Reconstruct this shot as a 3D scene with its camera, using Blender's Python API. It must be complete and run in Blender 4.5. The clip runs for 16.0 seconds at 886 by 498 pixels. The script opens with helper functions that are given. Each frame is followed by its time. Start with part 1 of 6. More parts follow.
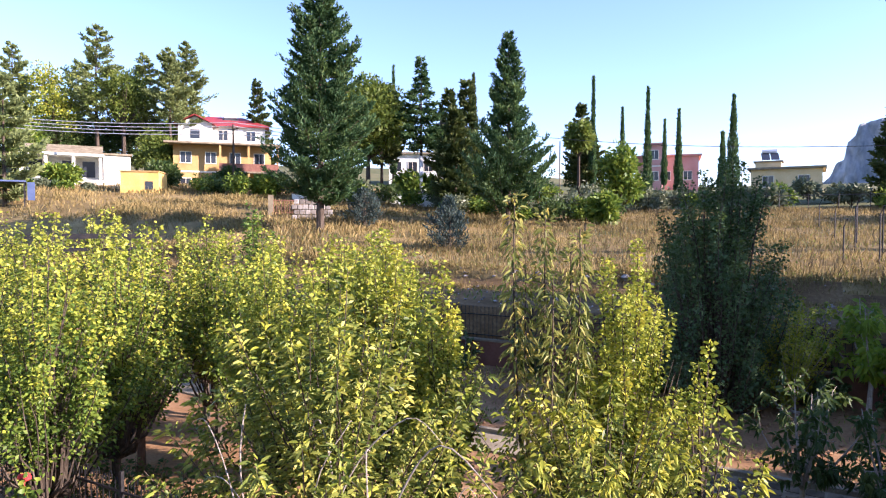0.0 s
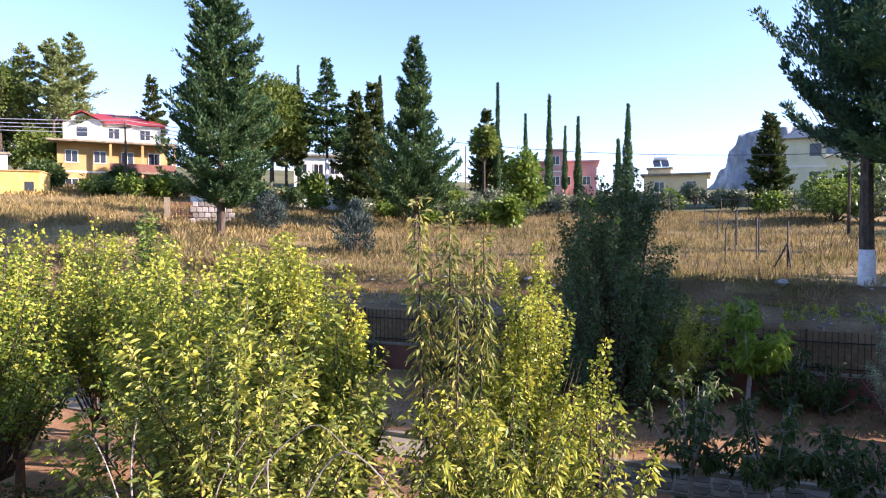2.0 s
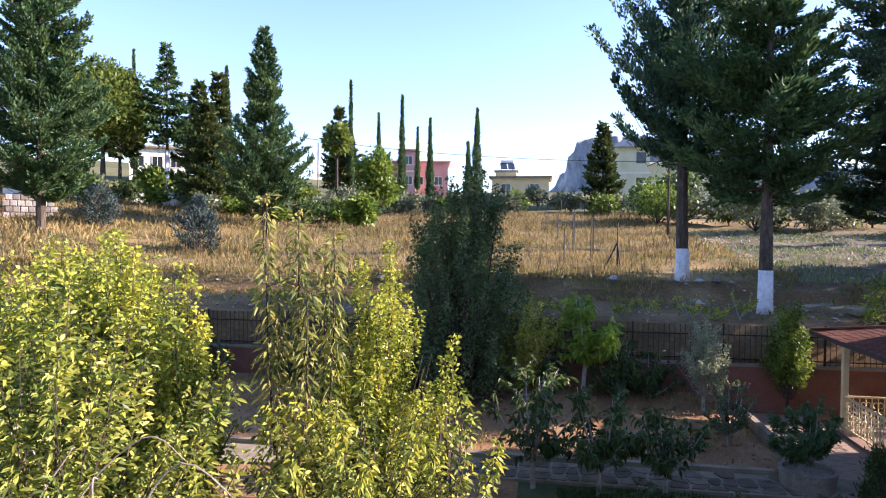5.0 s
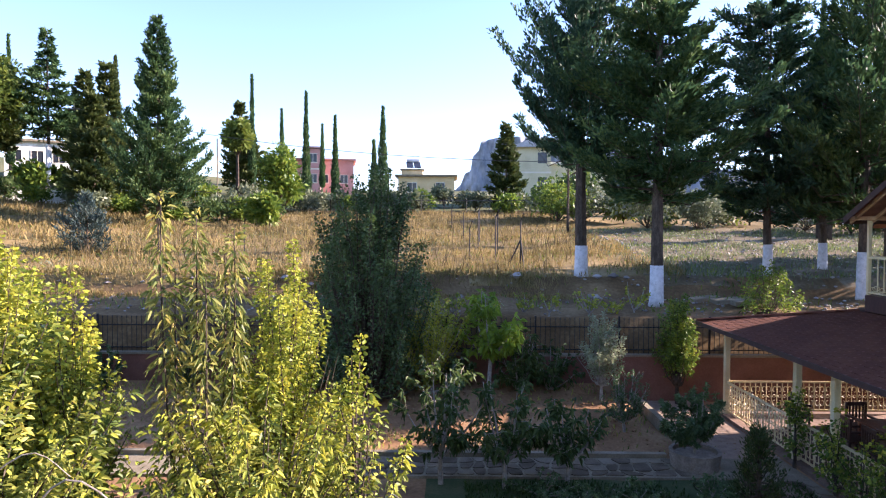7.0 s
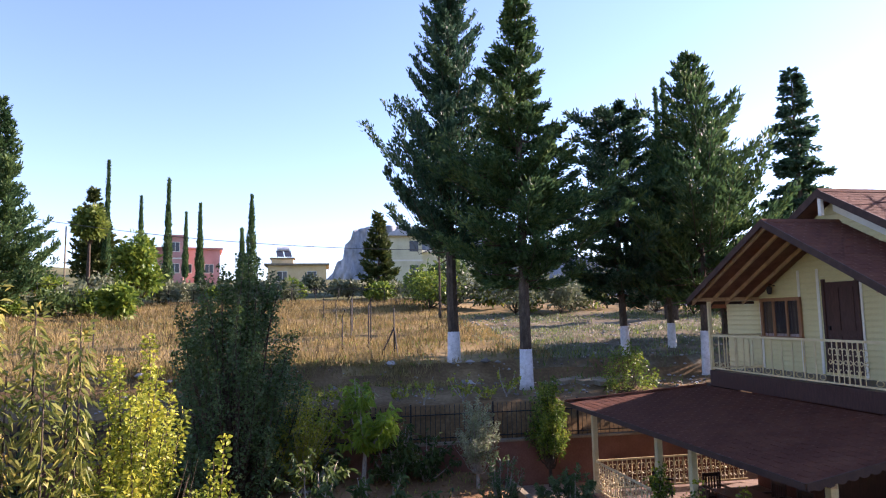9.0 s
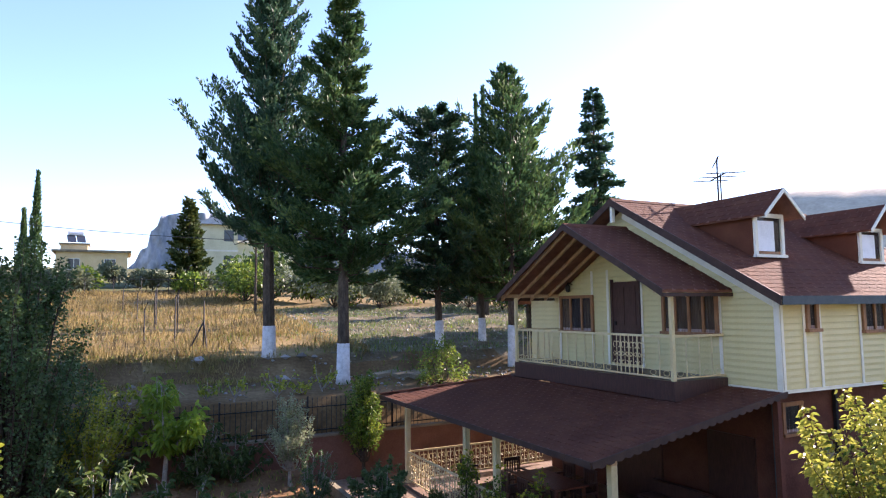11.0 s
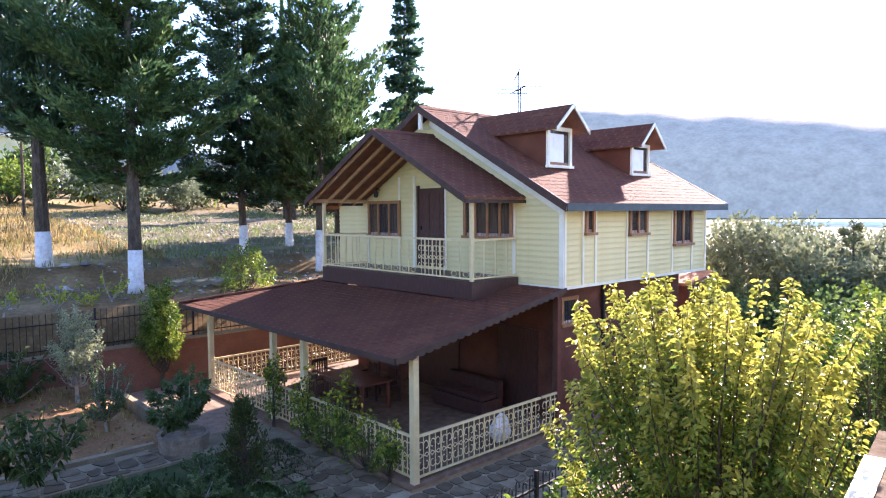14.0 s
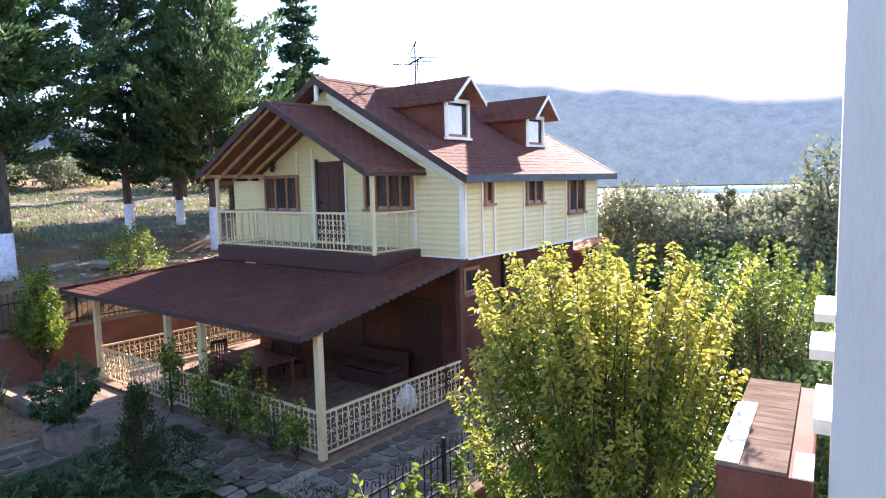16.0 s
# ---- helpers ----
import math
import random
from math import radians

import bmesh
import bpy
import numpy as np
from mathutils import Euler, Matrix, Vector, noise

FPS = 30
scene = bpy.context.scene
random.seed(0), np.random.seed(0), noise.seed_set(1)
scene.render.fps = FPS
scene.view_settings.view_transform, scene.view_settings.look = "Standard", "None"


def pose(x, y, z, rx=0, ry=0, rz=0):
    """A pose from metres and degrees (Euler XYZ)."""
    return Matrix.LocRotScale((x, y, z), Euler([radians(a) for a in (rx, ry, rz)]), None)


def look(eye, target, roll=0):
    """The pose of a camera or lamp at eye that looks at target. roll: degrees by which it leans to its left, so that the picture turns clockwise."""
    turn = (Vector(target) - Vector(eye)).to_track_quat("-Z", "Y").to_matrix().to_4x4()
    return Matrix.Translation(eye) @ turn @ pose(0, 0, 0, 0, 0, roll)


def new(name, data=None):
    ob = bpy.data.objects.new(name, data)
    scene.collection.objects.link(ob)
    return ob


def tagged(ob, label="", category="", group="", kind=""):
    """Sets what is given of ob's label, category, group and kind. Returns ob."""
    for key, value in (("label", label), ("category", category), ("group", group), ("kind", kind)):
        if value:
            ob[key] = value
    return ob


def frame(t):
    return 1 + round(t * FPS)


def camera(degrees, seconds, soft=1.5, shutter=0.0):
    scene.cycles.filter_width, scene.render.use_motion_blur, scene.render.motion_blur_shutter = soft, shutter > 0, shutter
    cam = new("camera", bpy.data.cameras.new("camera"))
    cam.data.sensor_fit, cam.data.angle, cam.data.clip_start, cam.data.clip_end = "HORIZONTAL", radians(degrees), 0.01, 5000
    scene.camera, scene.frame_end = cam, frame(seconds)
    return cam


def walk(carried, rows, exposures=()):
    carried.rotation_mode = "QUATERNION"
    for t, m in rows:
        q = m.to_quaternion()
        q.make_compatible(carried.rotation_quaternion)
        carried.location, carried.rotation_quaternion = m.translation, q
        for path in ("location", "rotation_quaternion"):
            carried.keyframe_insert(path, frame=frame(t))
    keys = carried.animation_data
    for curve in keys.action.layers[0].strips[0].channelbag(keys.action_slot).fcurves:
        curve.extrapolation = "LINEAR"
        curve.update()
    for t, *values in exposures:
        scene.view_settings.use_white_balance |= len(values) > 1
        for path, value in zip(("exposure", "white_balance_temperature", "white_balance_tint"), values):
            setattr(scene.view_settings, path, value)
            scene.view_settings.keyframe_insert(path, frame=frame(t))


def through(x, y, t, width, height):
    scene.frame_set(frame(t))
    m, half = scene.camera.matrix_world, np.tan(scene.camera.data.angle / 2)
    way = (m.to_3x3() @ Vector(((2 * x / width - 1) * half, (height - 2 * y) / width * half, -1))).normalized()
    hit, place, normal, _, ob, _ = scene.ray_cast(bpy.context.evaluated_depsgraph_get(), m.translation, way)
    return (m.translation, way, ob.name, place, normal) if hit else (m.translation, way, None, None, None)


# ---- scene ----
cam = camera(68.41, 16.0, 1.15)
PATH = [
    (0.0, pose(0.000, 0.000, 5.200, 88.10, -0.14, 29.70)),
    (0.5, pose(0.007, 0.003, 5.200, 88.17, -0.23, 27.88)),
    (1.0, pose(0.014, 0.007, 5.200, 88.25, -0.12, 26.07)),
    (1.5, pose(0.021, 0.010, 5.200, 88.34, -0.07, 23.97)),
    (2.0, pose(0.027, 0.013, 5.200, 88.41, -0.05, 21.60)),
    (2.5, pose(0.034, 0.016, 5.200, 88.50, -0.18, 19.66)),
    (3.0, pose(0.041, 0.020, 5.200, 88.59, -0.34, 18.04)),
    (3.5, pose(0.048, 0.023, 5.200, 88.69, -0.49, 15.89)),
    (3.7, pose(0.049, 0.024, 5.200, 88.70, -0.57, 15.32)),
    (5.8, pose(0.064, 0.031, 5.200, 88.14, -0.23, 5.97)),
    (6.0, pose(0.065, 0.032, 5.200, 88.11, -0.20, 5.65)),
    (6.5, pose(0.067, 0.033, 5.200, 87.97, -0.35, 2.12)),
    (7.0, pose(0.070, 0.034, 5.200, 88.27, -0.22, 0.60)),
    (7.5, pose(0.072, 0.035, 5.200, 88.50, -0.23, -0.72)),
    (8.0, pose(0.074, 0.036, 5.200, 89.76, -0.53, -4.89)),
    (8.5, pose(0.076, 0.037, 5.200, 92.60, 0.42, -6.89)),
    (9.0, pose(0.078, 0.038, 5.200, 95.90, 1.14, -10.47)),
    (9.2, pose(0.079, 0.038, 5.200, 97.18, 1.09, -11.42)),
    (11.3, pose(0.084, 0.041, 5.200, 94.42, 0.45, -28.44)),
    (11.5, pose(0.085, 0.041, 5.200, 93.54, 0.17, -29.62)),
    (12.0, pose(0.086, 0.041, 5.200, 91.09, -0.16, -32.70)),
    (12.5, pose(0.087, 0.042, 5.200, 89.70, 0.11, -35.11)),
    (13.0, pose(0.088, 0.043, 5.200, 88.64, 0.35, -37.42)),
    (13.5, pose(0.089, 0.043, 5.200, 87.73, 0.38, -40.50)),
    (14.0, pose(0.091, 0.044, 5.200, 86.67, 0.35, -42.90)),
    (14.5, pose(0.092, 0.044, 5.200, 86.18, 0.49, -45.36)),
    (15.0, pose(0.093, 0.045, 5.200, 85.28, 0.29, -48.00)),
    (15.5, pose(0.094, 0.046, 5.200, 84.45, 0.52, -50.59)),
    (16.0, pose(0.096, 0.046, 5.200, 84.17, 1.35, -51.60)),
]
EXPOSURES = [(0.0, 1.8, 6050, 34), (3.5, 1.82, 6050, 34), (7.0, 2.04, 6250, 33), (8.0, 2.02, 6300, 34), (9.0, 1.74, 6450, 37), (11.5, 2.25, 6350, 30), (12.5, 2.75, 6250, 31), (14.0, 2.75, 6250, 32), (16.0, 2.72, 6250, 32)]
walk(cam, PATH, EXPOSURES)

# ---- light ----
SUN_AZ, SUN_EL = 76.0, 22.0
world = bpy.data.worlds.new("world")
scene.world = world
world.use_nodes = True
wn = world.node_tree
sky = wn.nodes.new("ShaderNodeTexSky")
sky.sky_type = "NISHITA"
sky.sun_disc = False
sky.sun_elevation = radians(SUN_EL)
sky.sun_rotation = radians(SUN_AZ)
sky.air_density, sky.dust_density, sky.ozone_density = 1.0, 0.2, 3.6
wn.links.new(sky.outputs[0], wn.nodes["Background"].inputs[0])
wn.nodes["Background"].inputs[1].default_value = 0.112

sun_data = bpy.data.lights.new("sun", "SUN")
sun_data.energy, sun_data.angle, sun_data.color = 5.0, radians(0.6), (1.0, 0.89, 0.72)
sun = new("sun", sun_data)
sun_way = Vector((math.cos(radians(SUN_EL)) * math.sin(radians(SUN_AZ)), math.cos(radians(SUN_EL)) * math.cos(radians(SUN_AZ)), math.sin(radians(SUN_EL))))
sun.matrix_world = look(sun_way * 60, (0, 0, 0))


# ---- materials ----
def material(name):
    m = bpy.data.materials.new(name)
    m.use_nodes = True
    return m, m.node_tree.nodes, m.node_tree.links, m.node_tree.nodes["Principled BSDF"]


def ramp(nodes, stops):
    r = nodes.new("ShaderNodeValToRGB")
    el = r.color_ramp.elements
    el[0].position, el[0].color = stops[0][0], (*stops[0][1], 1)
    el[1].position, el[1].color = stops[-1][0], (*stops[-1][1], 1)
    for p, c in stops[1:-1]:
        e = el.new(p)
        e.color = (*c, 1)
    return r


def rough_mat(name, colours, scale=6.0, rough=0.85, bump=0.3, fine=60.0, metal=0.0, stretch=(1, 1, 1), island=0.0, spec=None):
    """Two scales of noise over a ramp of colours, with a bump; island mixes in a random value for each loose piece."""
    m, n, l, b = material(name)
    co = n.new("ShaderNodeTexCoord")
    mp = n.new("ShaderNodeMapping")
    mp.inputs["Scale"].default_value = stretch
    l.new(co.outputs["Object"], mp.inputs[0])
    a = n.new("ShaderNodeTexNoise")
    a.inputs["Scale"].default_value, a.inputs["Detail"].default_value = scale, 5
    f2 = n.new("ShaderNodeTexNoise")
    f2.inputs["Scale"].default_value, f2.inputs["Detail"].default_value = fine, 3
    l.new(mp.outputs[0], a.inputs[0])
    l.new(mp.outputs[0], f2.inputs[0])
    mix = n.new("ShaderNodeMath")
    mix.operation = "MULTIPLY_ADD"
    mix.inputs[1].default_value = 0.35
    l.new(f2.outputs[0], mix.inputs[0])
    sub = n.new("ShaderNodeMath")
    sub.operation = "MULTIPLY"
    sub.inputs[1].default_value = 0.65
    l.new(a.outputs[0], sub.inputs[0])
    l.new(sub.outputs[0], mix.inputs[2])
    out = mix.outputs[0]
    if island:
        g = n.new("ShaderNodeNewGeometry")
        oi = n.new("ShaderNodeObjectInfo")
        s0 = n.new("ShaderNodeMath")
        l.new(g.outputs["Random Per Island"], s0.inputs[0])
        l.new(oi.outputs["Random"], s0.inputs[1])
        fr = n.new("ShaderNodeMath")
        fr.operation = "FRACT"
        l.new(s0.outputs[0], fr.inputs[0])
        mm = n.new("ShaderNodeMath")
        mm.operation = "MULTIPLY_ADD"
        mm.inputs[1].default_value = island
        l.new(fr.outputs[0], mm.inputs[0])
        s2 = n.new("ShaderNodeMath")
        s2.operation = "SUBTRACT"
        l.new(out, s2.inputs[0])
        s2.inputs[1].default_value = island / 2
        l.new(s2.outputs[0], mm.inputs[2])
        out = mm.outputs[0]
    k = len(colours)
    r = ramp(n, [(0.3 + 0.4 * i / max(1, k - 1), c) for i, c in enumerate(colours)])
    l.new(out, r.inputs[0])
    l.new(r.outputs[0], b.inputs["Base Color"])
    b.inputs["Roughness"].default_value, b.inputs["Metallic"].default_value = rough, metal
    b.inputs["Specular IOR Level"].default_value = (0.12 if rough > 0.84 else 0.4) if spec is None else spec
    if bump:
        bp = n.new("ShaderNodeBump")
        bp.inputs["Strength"].default_value, bp.inputs["Distance"].default_value = bump, 0.02
        l.new(mix.outputs[0], bp.inputs["Height"])
        l.new(bp.outputs[0], b.inputs["Normal"])
    return m


def leaf_mat(name, colours, through=0.45, rough=0.45, spread=1.5):
    """Leaves: a colour for each leaf from the ramp, shifted by a slow noise, with light through the blade."""
    m, n, l, b = material(name)
    g = n.new("ShaderNodeNewGeometry")
    ns = n.new("ShaderNodeTexNoise")
    ns.inputs["Scale"].default_value = spread
    co = n.new("ShaderNodeTexCoord")
    l.new(co.outputs["Object"], ns.inputs[0])
    a = n.new("ShaderNodeMath")
    a.operation = "MULTIPLY_ADD"
    a.inputs[1].default_value = 0.45
    l.new(g.outputs["Random Per Island"], a.inputs[0])
    c = n.new("ShaderNodeMath")
    c.operation = "MULTIPLY_ADD"
    c.inputs[1].default_value, c.inputs[2].default_value = 1.1, -0.27
    l.new(ns.outputs[0], c.inputs[0])
    l.new(c.outputs[0], a.inputs[2])
    r = ramp(n, [(i / (len(colours) - 1), q) for i, q in enumerate(colours)])
    l.new(a.outputs[0], r.inputs[0])
    l.new(r.outputs[0], b.inputs["Base Color"])
    b.inputs["Roughness"].default_value = rough
    b.inputs["Specular IOR Level"].default_value = 0.2
    tr = n.new("ShaderNodeBsdfTranslucent")
    l.new(r.outputs[0], tr.inputs[0])
    mx = n.new("ShaderNodeMixShader")
    mx.inputs[0].default_value = through
    l.new(b.outputs[0], mx.inputs[1])
    l.new(tr.outputs[0], mx.inputs[2])
    l.new(mx.outputs[0], n["Material Output"].inputs[0])
    return m


LEAF_PEAR = leaf_mat("leaf_yellow_green", [(0.075, 0.12, 0.02), (0.22, 0.27, 0.035), (0.42, 0.425, 0.05), (0.62, 0.525, 0.07)], 0.32, spread=2.2)
# Pear leaves with backlight and gloss mixed into the pale yellow.
LEAF_BACKLIT = leaf_mat("leaf_backlit_yellow", [(0.11, 0.14, 0.025), (0.23, 0.255, 0.042), (0.39, 0.38, 0.07), (0.56, 0.49, 0.12)])
LEAF_GREEN = leaf_mat("leaf_mid_green", [(0.035, 0.08, 0.015), (0.08, 0.145, 0.025), (0.19, 0.26, 0.035), (0.38, 0.39, 0.048)], 0.35, spread=2.0)
LEAF_PEACH = leaf_mat("leaf_long_pale", [(0.07, 0.115, 0.03), (0.16, 0.195, 0.045), (0.37, 0.355, 0.095), (0.62, 0.36, 0.06)])
LEAF_WILLOW = leaf_mat("leaf_narrow_green", [(0.032, 0.065, 0.015), (0.105, 0.15, 0.03), (0.34, 0.355, 0.07), (0.66, 0.55, 0.11)], 0.3, spread=2.2)
LEAF_APPLE = leaf_mat("leaf_apple", [(0.05, 0.095, 0.018), (0.15, 0.205, 0.03), (0.38, 0.40, 0.052), (0.68, 0.56, 0.07)], 0.32, spread=2.2)
LEAF_DARK = leaf_mat("leaf_dark_green", [(0.05, 0.095, 0.04), (0.095, 0.16, 0.062), (0.18, 0.255, 0.10)], 0.4, 0.42)
LEAF_MID = leaf_mat("leaf_shade_green", [(0.03, 0.065, 0.02), (0.065, 0.11, 0.032), (0.14, 0.18, 0.045)], 0.4)
# Olive and persimmon leaves, lightened for sunlight that misses the wall bed.
LEAF_GREY = leaf_mat("leaf_grey_green", [(0.15, 0.19, 0.10), (0.28, 0.32, 0.18), (0.45, 0.48, 0.29)], 0.4)
LEAF_PERSIMMON_LIT = leaf_mat("leaf_persimmon_lit", [(0.09, 0.17, 0.025), (0.22, 0.34, 0.04), (0.42, 0.5, 0.06)], 0.45, 0.4, 0.6)
LEAF_BRIGHT = leaf_mat("leaf_bright_pine", [(0.05, 0.09, 0.02), (0.13, 0.18, 0.035), (0.26, 0.30, 0.05)], 0.4, 0.5, 0.4)
LEAF_OLIVE = leaf_mat("leaf_olive_far", [(0.085, 0.11, 0.06), (0.15, 0.18, 0.10), (0.25, 0.265, 0.16)], 0.3, spread=0.5)
NEEDLE = leaf_mat("needle_dark", [(0.022, 0.058, 0.026), (0.05, 0.105, 0.038), (0.15, 0.215, 0.06)], 0.34, 0.55, 0.6)
NEEDLE_WARM = leaf_mat("needle_olive", [(0.02, 0.04, 0.014), (0.05, 0.075, 0.02), (0.12, 0.13, 0.03)], 0.25, 0.6, 0.5)
NEEDLE_BLUE = leaf_mat("needle_blue", [(0.025, 0.05, 0.045), (0.05, 0.08, 0.07), (0.09, 0.12, 0.10)], 0.2, 0.6)
NEEDLE_PINE = leaf_mat("needle_pine", [(0.09, 0.125, 0.05), (0.18, 0.225, 0.08), (0.31, 0.34, 0.11)], 0.36, 0.6, 0.3)
NEEDLE_DEEP = leaf_mat("needle_deep_green", [(0.018, 0.052, 0.034), (0.038, 0.09, 0.05), (0.105, 0.17, 0.07)], 0.34, 0.55, 0.8)
STRAW = leaf_mat("dry_grass_blade", [(0.10, 0.105, 0.04), (0.21, 0.165, 0.062), (0.31, 0.23, 0.088), (0.41, 0.32, 0.14)], 0.35, 0.7, 0.22)
GRASS = leaf_mat("green_grass_blade", [(0.02, 0.05, 0.015), (0.04, 0.08, 0.02), (0.08, 0.12, 0.03)], 0.3, 0.6)
BARK = rough_mat("bark", [(0.03, 0.024, 0.018), (0.075, 0.058, 0.043), (0.15, 0.12, 0.09)], 9, 0.95, 0.9, 45, stretch=(1, 1, 0.3))
BARK_GREY = rough_mat("bark_grey", [(0.17, 0.145, 0.115), (0.31, 0.27, 0.22), (0.45, 0.40, 0.34)], 9, 0.9, 0.5, 45)
LIME = rough_mat("limewash", [(0.36, 0.34, 0.31), (0.60, 0.585, 0.56), (0.73, 0.72, 0.70)], 7, 0.95, 0.6, 50)
SOIL = rough_mat("red_soil", [(0.137, 0.074, 0.035), (0.263, 0.147, 0.071), (0.389, 0.247, 0.126)], 0.9, 1.0, 1.0, 14)
DIRT = rough_mat("dirt_track", [(0.075, 0.048, 0.022), (0.155, 0.10, 0.047), (0.29, 0.20, 0.10)], 0.6, 1.0, 1.0, 9)
RUBBLE = rough_mat("stony_ground", [(0.065, 0.053, 0.028), (0.13, 0.105, 0.06), (0.23, 0.20, 0.14)], 0.8, 1.0, 1.0, 8)
FIELD = rough_mat("dry_field", [(0.084, 0.074, 0.028), (0.210, 0.147, 0.061), (0.336, 0.257, 0.118)], 0.28, 1.0, 1.0, 5)
FAR_GREEN = rough_mat("far_scrub", [(0.06, 0.075, 0.03), (0.11, 0.115, 0.05), (0.19, 0.17, 0.085)], 0.05, 1.0, 1.0, 0.6)
YARD = rough_mat("yard_turf", [(0.03, 0.05, 0.02), (0.055, 0.075, 0.03), (0.10, 0.10, 0.05)], 1.2, 1.0, 1.0, 20)
SIDING = rough_mat("cream_siding", [(0.52, 0.435, 0.20), (0.61, 0.525, 0.255), (0.66, 0.575, 0.295)], 1.5, 0.5, 0.08, 30)
CREAM = rough_mat("cream_paint", [(0.50, 0.395, 0.20), (0.62, 0.505, 0.27), (0.69, 0.58, 0.335)], 3, 0.45, 0.08, 40)
WHITE = rough_mat("white_trim", [(0.62, 0.58, 0.46), (0.73, 0.69, 0.56), (0.79, 0.75, 0.63)], 3, 0.5, 0.08, 30)
WOOD = rough_mat("orange_wood", [(0.17, 0.077, 0.034), (0.28, 0.13, 0.058), (0.38, 0.195, 0.09)], 4, 0.5, 0.25, 30, stretch=(6, 6, 1))
DARKWOOD = rough_mat("dark_door", [(0.035, 0.016, 0.014), (0.06, 0.028, 0.024), (0.09, 0.045, 0.035)], 5, 0.4, 0.2, 30, stretch=(5, 5, 1))
RAFTER = rough_mat("rafter_wood", [(0.36, 0.20, 0.10), (0.52, 0.33, 0.17), (0.62, 0.43, 0.24)], 4, 0.6, 0.25, 30)
SOFFIT = rough_mat("soffit_board", [(0.13, 0.05, 0.035), (0.20, 0.085, 0.055), (0.27, 0.125, 0.08)], 4, 0.7, 0.3, 25)
SHINGLE = rough_mat("red_shingle", [(0.085, 0.030, 0.018), (0.118, 0.042, 0.024), (0.160, 0.062, 0.033)], 2.0, 0.92, 0.5, 120, island=0.08)
FASCIA = rough_mat("dark_fascia", [(0.035, 0.018, 0.013), (0.055, 0.028, 0.019), (0.085, 0.045, 0.030)], 5, 0.7, 0.3, 40)
DRIP = rough_mat("green_drip_edge", [(0.03, 0.04, 0.045), (0.05, 0.062, 0.066), (0.08, 0.095, 0.095)], 5, 0.6, 0.2, 40)
TERRACOTTA = rough_mat("red_wall_paint", [(0.13, 0.062, 0.042), (0.185, 0.088, 0.06), (0.245, 0.122, 0.085)], 1.6, 0.9, 0.3, 30)
MAROON = rough_mat("maroon_wall", [(0.073, 0.03, 0.022), (0.12, 0.05, 0.036), (0.165, 0.072, 0.051)], 1.6, 0.85, 0.3, 30)
IRON = rough_mat("black_iron", [(0.012, 0.012, 0.014), (0.022, 0.022, 0.024), (0.05, 0.04, 0.035)], 8, 0.5, 0.2, 60, 0.4)
CONCRETE = rough_mat("concrete", [(0.127, 0.105, 0.070), (0.220, 0.185, 0.123), (0.341, 0.297, 0.206)], 2, 0.95, 0.5, 30)
FLAG = rough_mat("flagstone", [(0.086, 0.067, 0.043), (0.149, 0.115, 0.076), (0.241, 0.196, 0.132)], 3, 0.85, 0.4, 40, island=0.35)
PAVER = rough_mat("pink_paver", [(0.143, 0.088, 0.061), (0.231, 0.154, 0.103), (0.319, 0.231, 0.159)], 5, 0.8, 0.3, 40, island=0.4)
ROCK = rough_mat("pale_rock", [(0.16, 0.14, 0.12), (0.26, 0.24, 0.21), (0.38, 0.36, 0.33)], 3, 0.95, 0.8, 25, island=0.5)
OCHRE = rough_mat("ochre_render", [(0.34, 0.20, 0.075), (0.44, 0.28, 0.11), (0.50, 0.34, 0.15)], 0.8, 0.9, 0.2, 8)
YELLOW = rough_mat("yellow_render", [(0.60, 0.44, 0.22), (0.70, 0.54, 0.29), (0.76, 0.61, 0.37)], 0.8, 0.9, 0.2, 8)
PALE = rough_mat("pale_render", [(0.60, 0.60, 0.52), (0.72, 0.72, 0.63), (0.78, 0.78, 0.70)], 0.8, 0.9, 0.2, 8)
CREAM_WALL = rough_mat("cream_green_render", [(0.52, 0.48, 0.30), (0.63, 0.585, 0.38), (0.69, 0.645, 0.44)], 0.8, 0.9, 0.2, 8)
PINK = rough_mat("pink_render", [(0.46, 0.22, 0.19), (0.56, 0.29, 0.25), (0.62, 0.37, 0.32)], 0.8, 0.9, 0.2, 8)
ROOF_RED = rough_mat("red_tin_roof", [(0.22, 0.025, 0.025), (0.30, 0.035, 0.035), (0.36, 0.06, 0.055)], 1.5, 0.5, 0.1, 12)
ROOF_GREY = rough_mat("grey_tin_roof", [(0.3, 0.31, 0.32), (0.42, 0.43, 0.44), (0.55, 0.56, 0.57)], 1.5, 0.5, 0.1, 12)
# Distance haze is mixed into the base colours of cliff and ridge.
CLIFF = rough_mat("far_cliff_hazed", [(0.13, 0.16, 0.18), (0.24, 0.265, 0.29), (0.38, 0.39, 0.40)], 0.05, 1.0, 1.0, 0.3, stretch=(1, 1, 0.5))
HILL = rough_mat("far_hill_hazed", [(0.36, 0.31, 0.235), (0.44, 0.385, 0.29), (0.52, 0.46, 0.35)], 0.05, 1.0, 1.0, 0.2)
PLASTIC = rough_mat("white_plastic", [(0.6, 0.6, 0.6), (0.75, 0.75, 0.75), (0.8, 0.8, 0.8)], 4, 0.4, 0.1, 30)
# Wire grey is pale to carry the sunlight on it.
WIRE_SUNLIT = rough_mat("sunlit_grey_wire", [(0.38, 0.38, 0.38), (0.48, 0.48, 0.48), (0.55, 0.55, 0.55)], 4, 0.5, 0.0, 30)
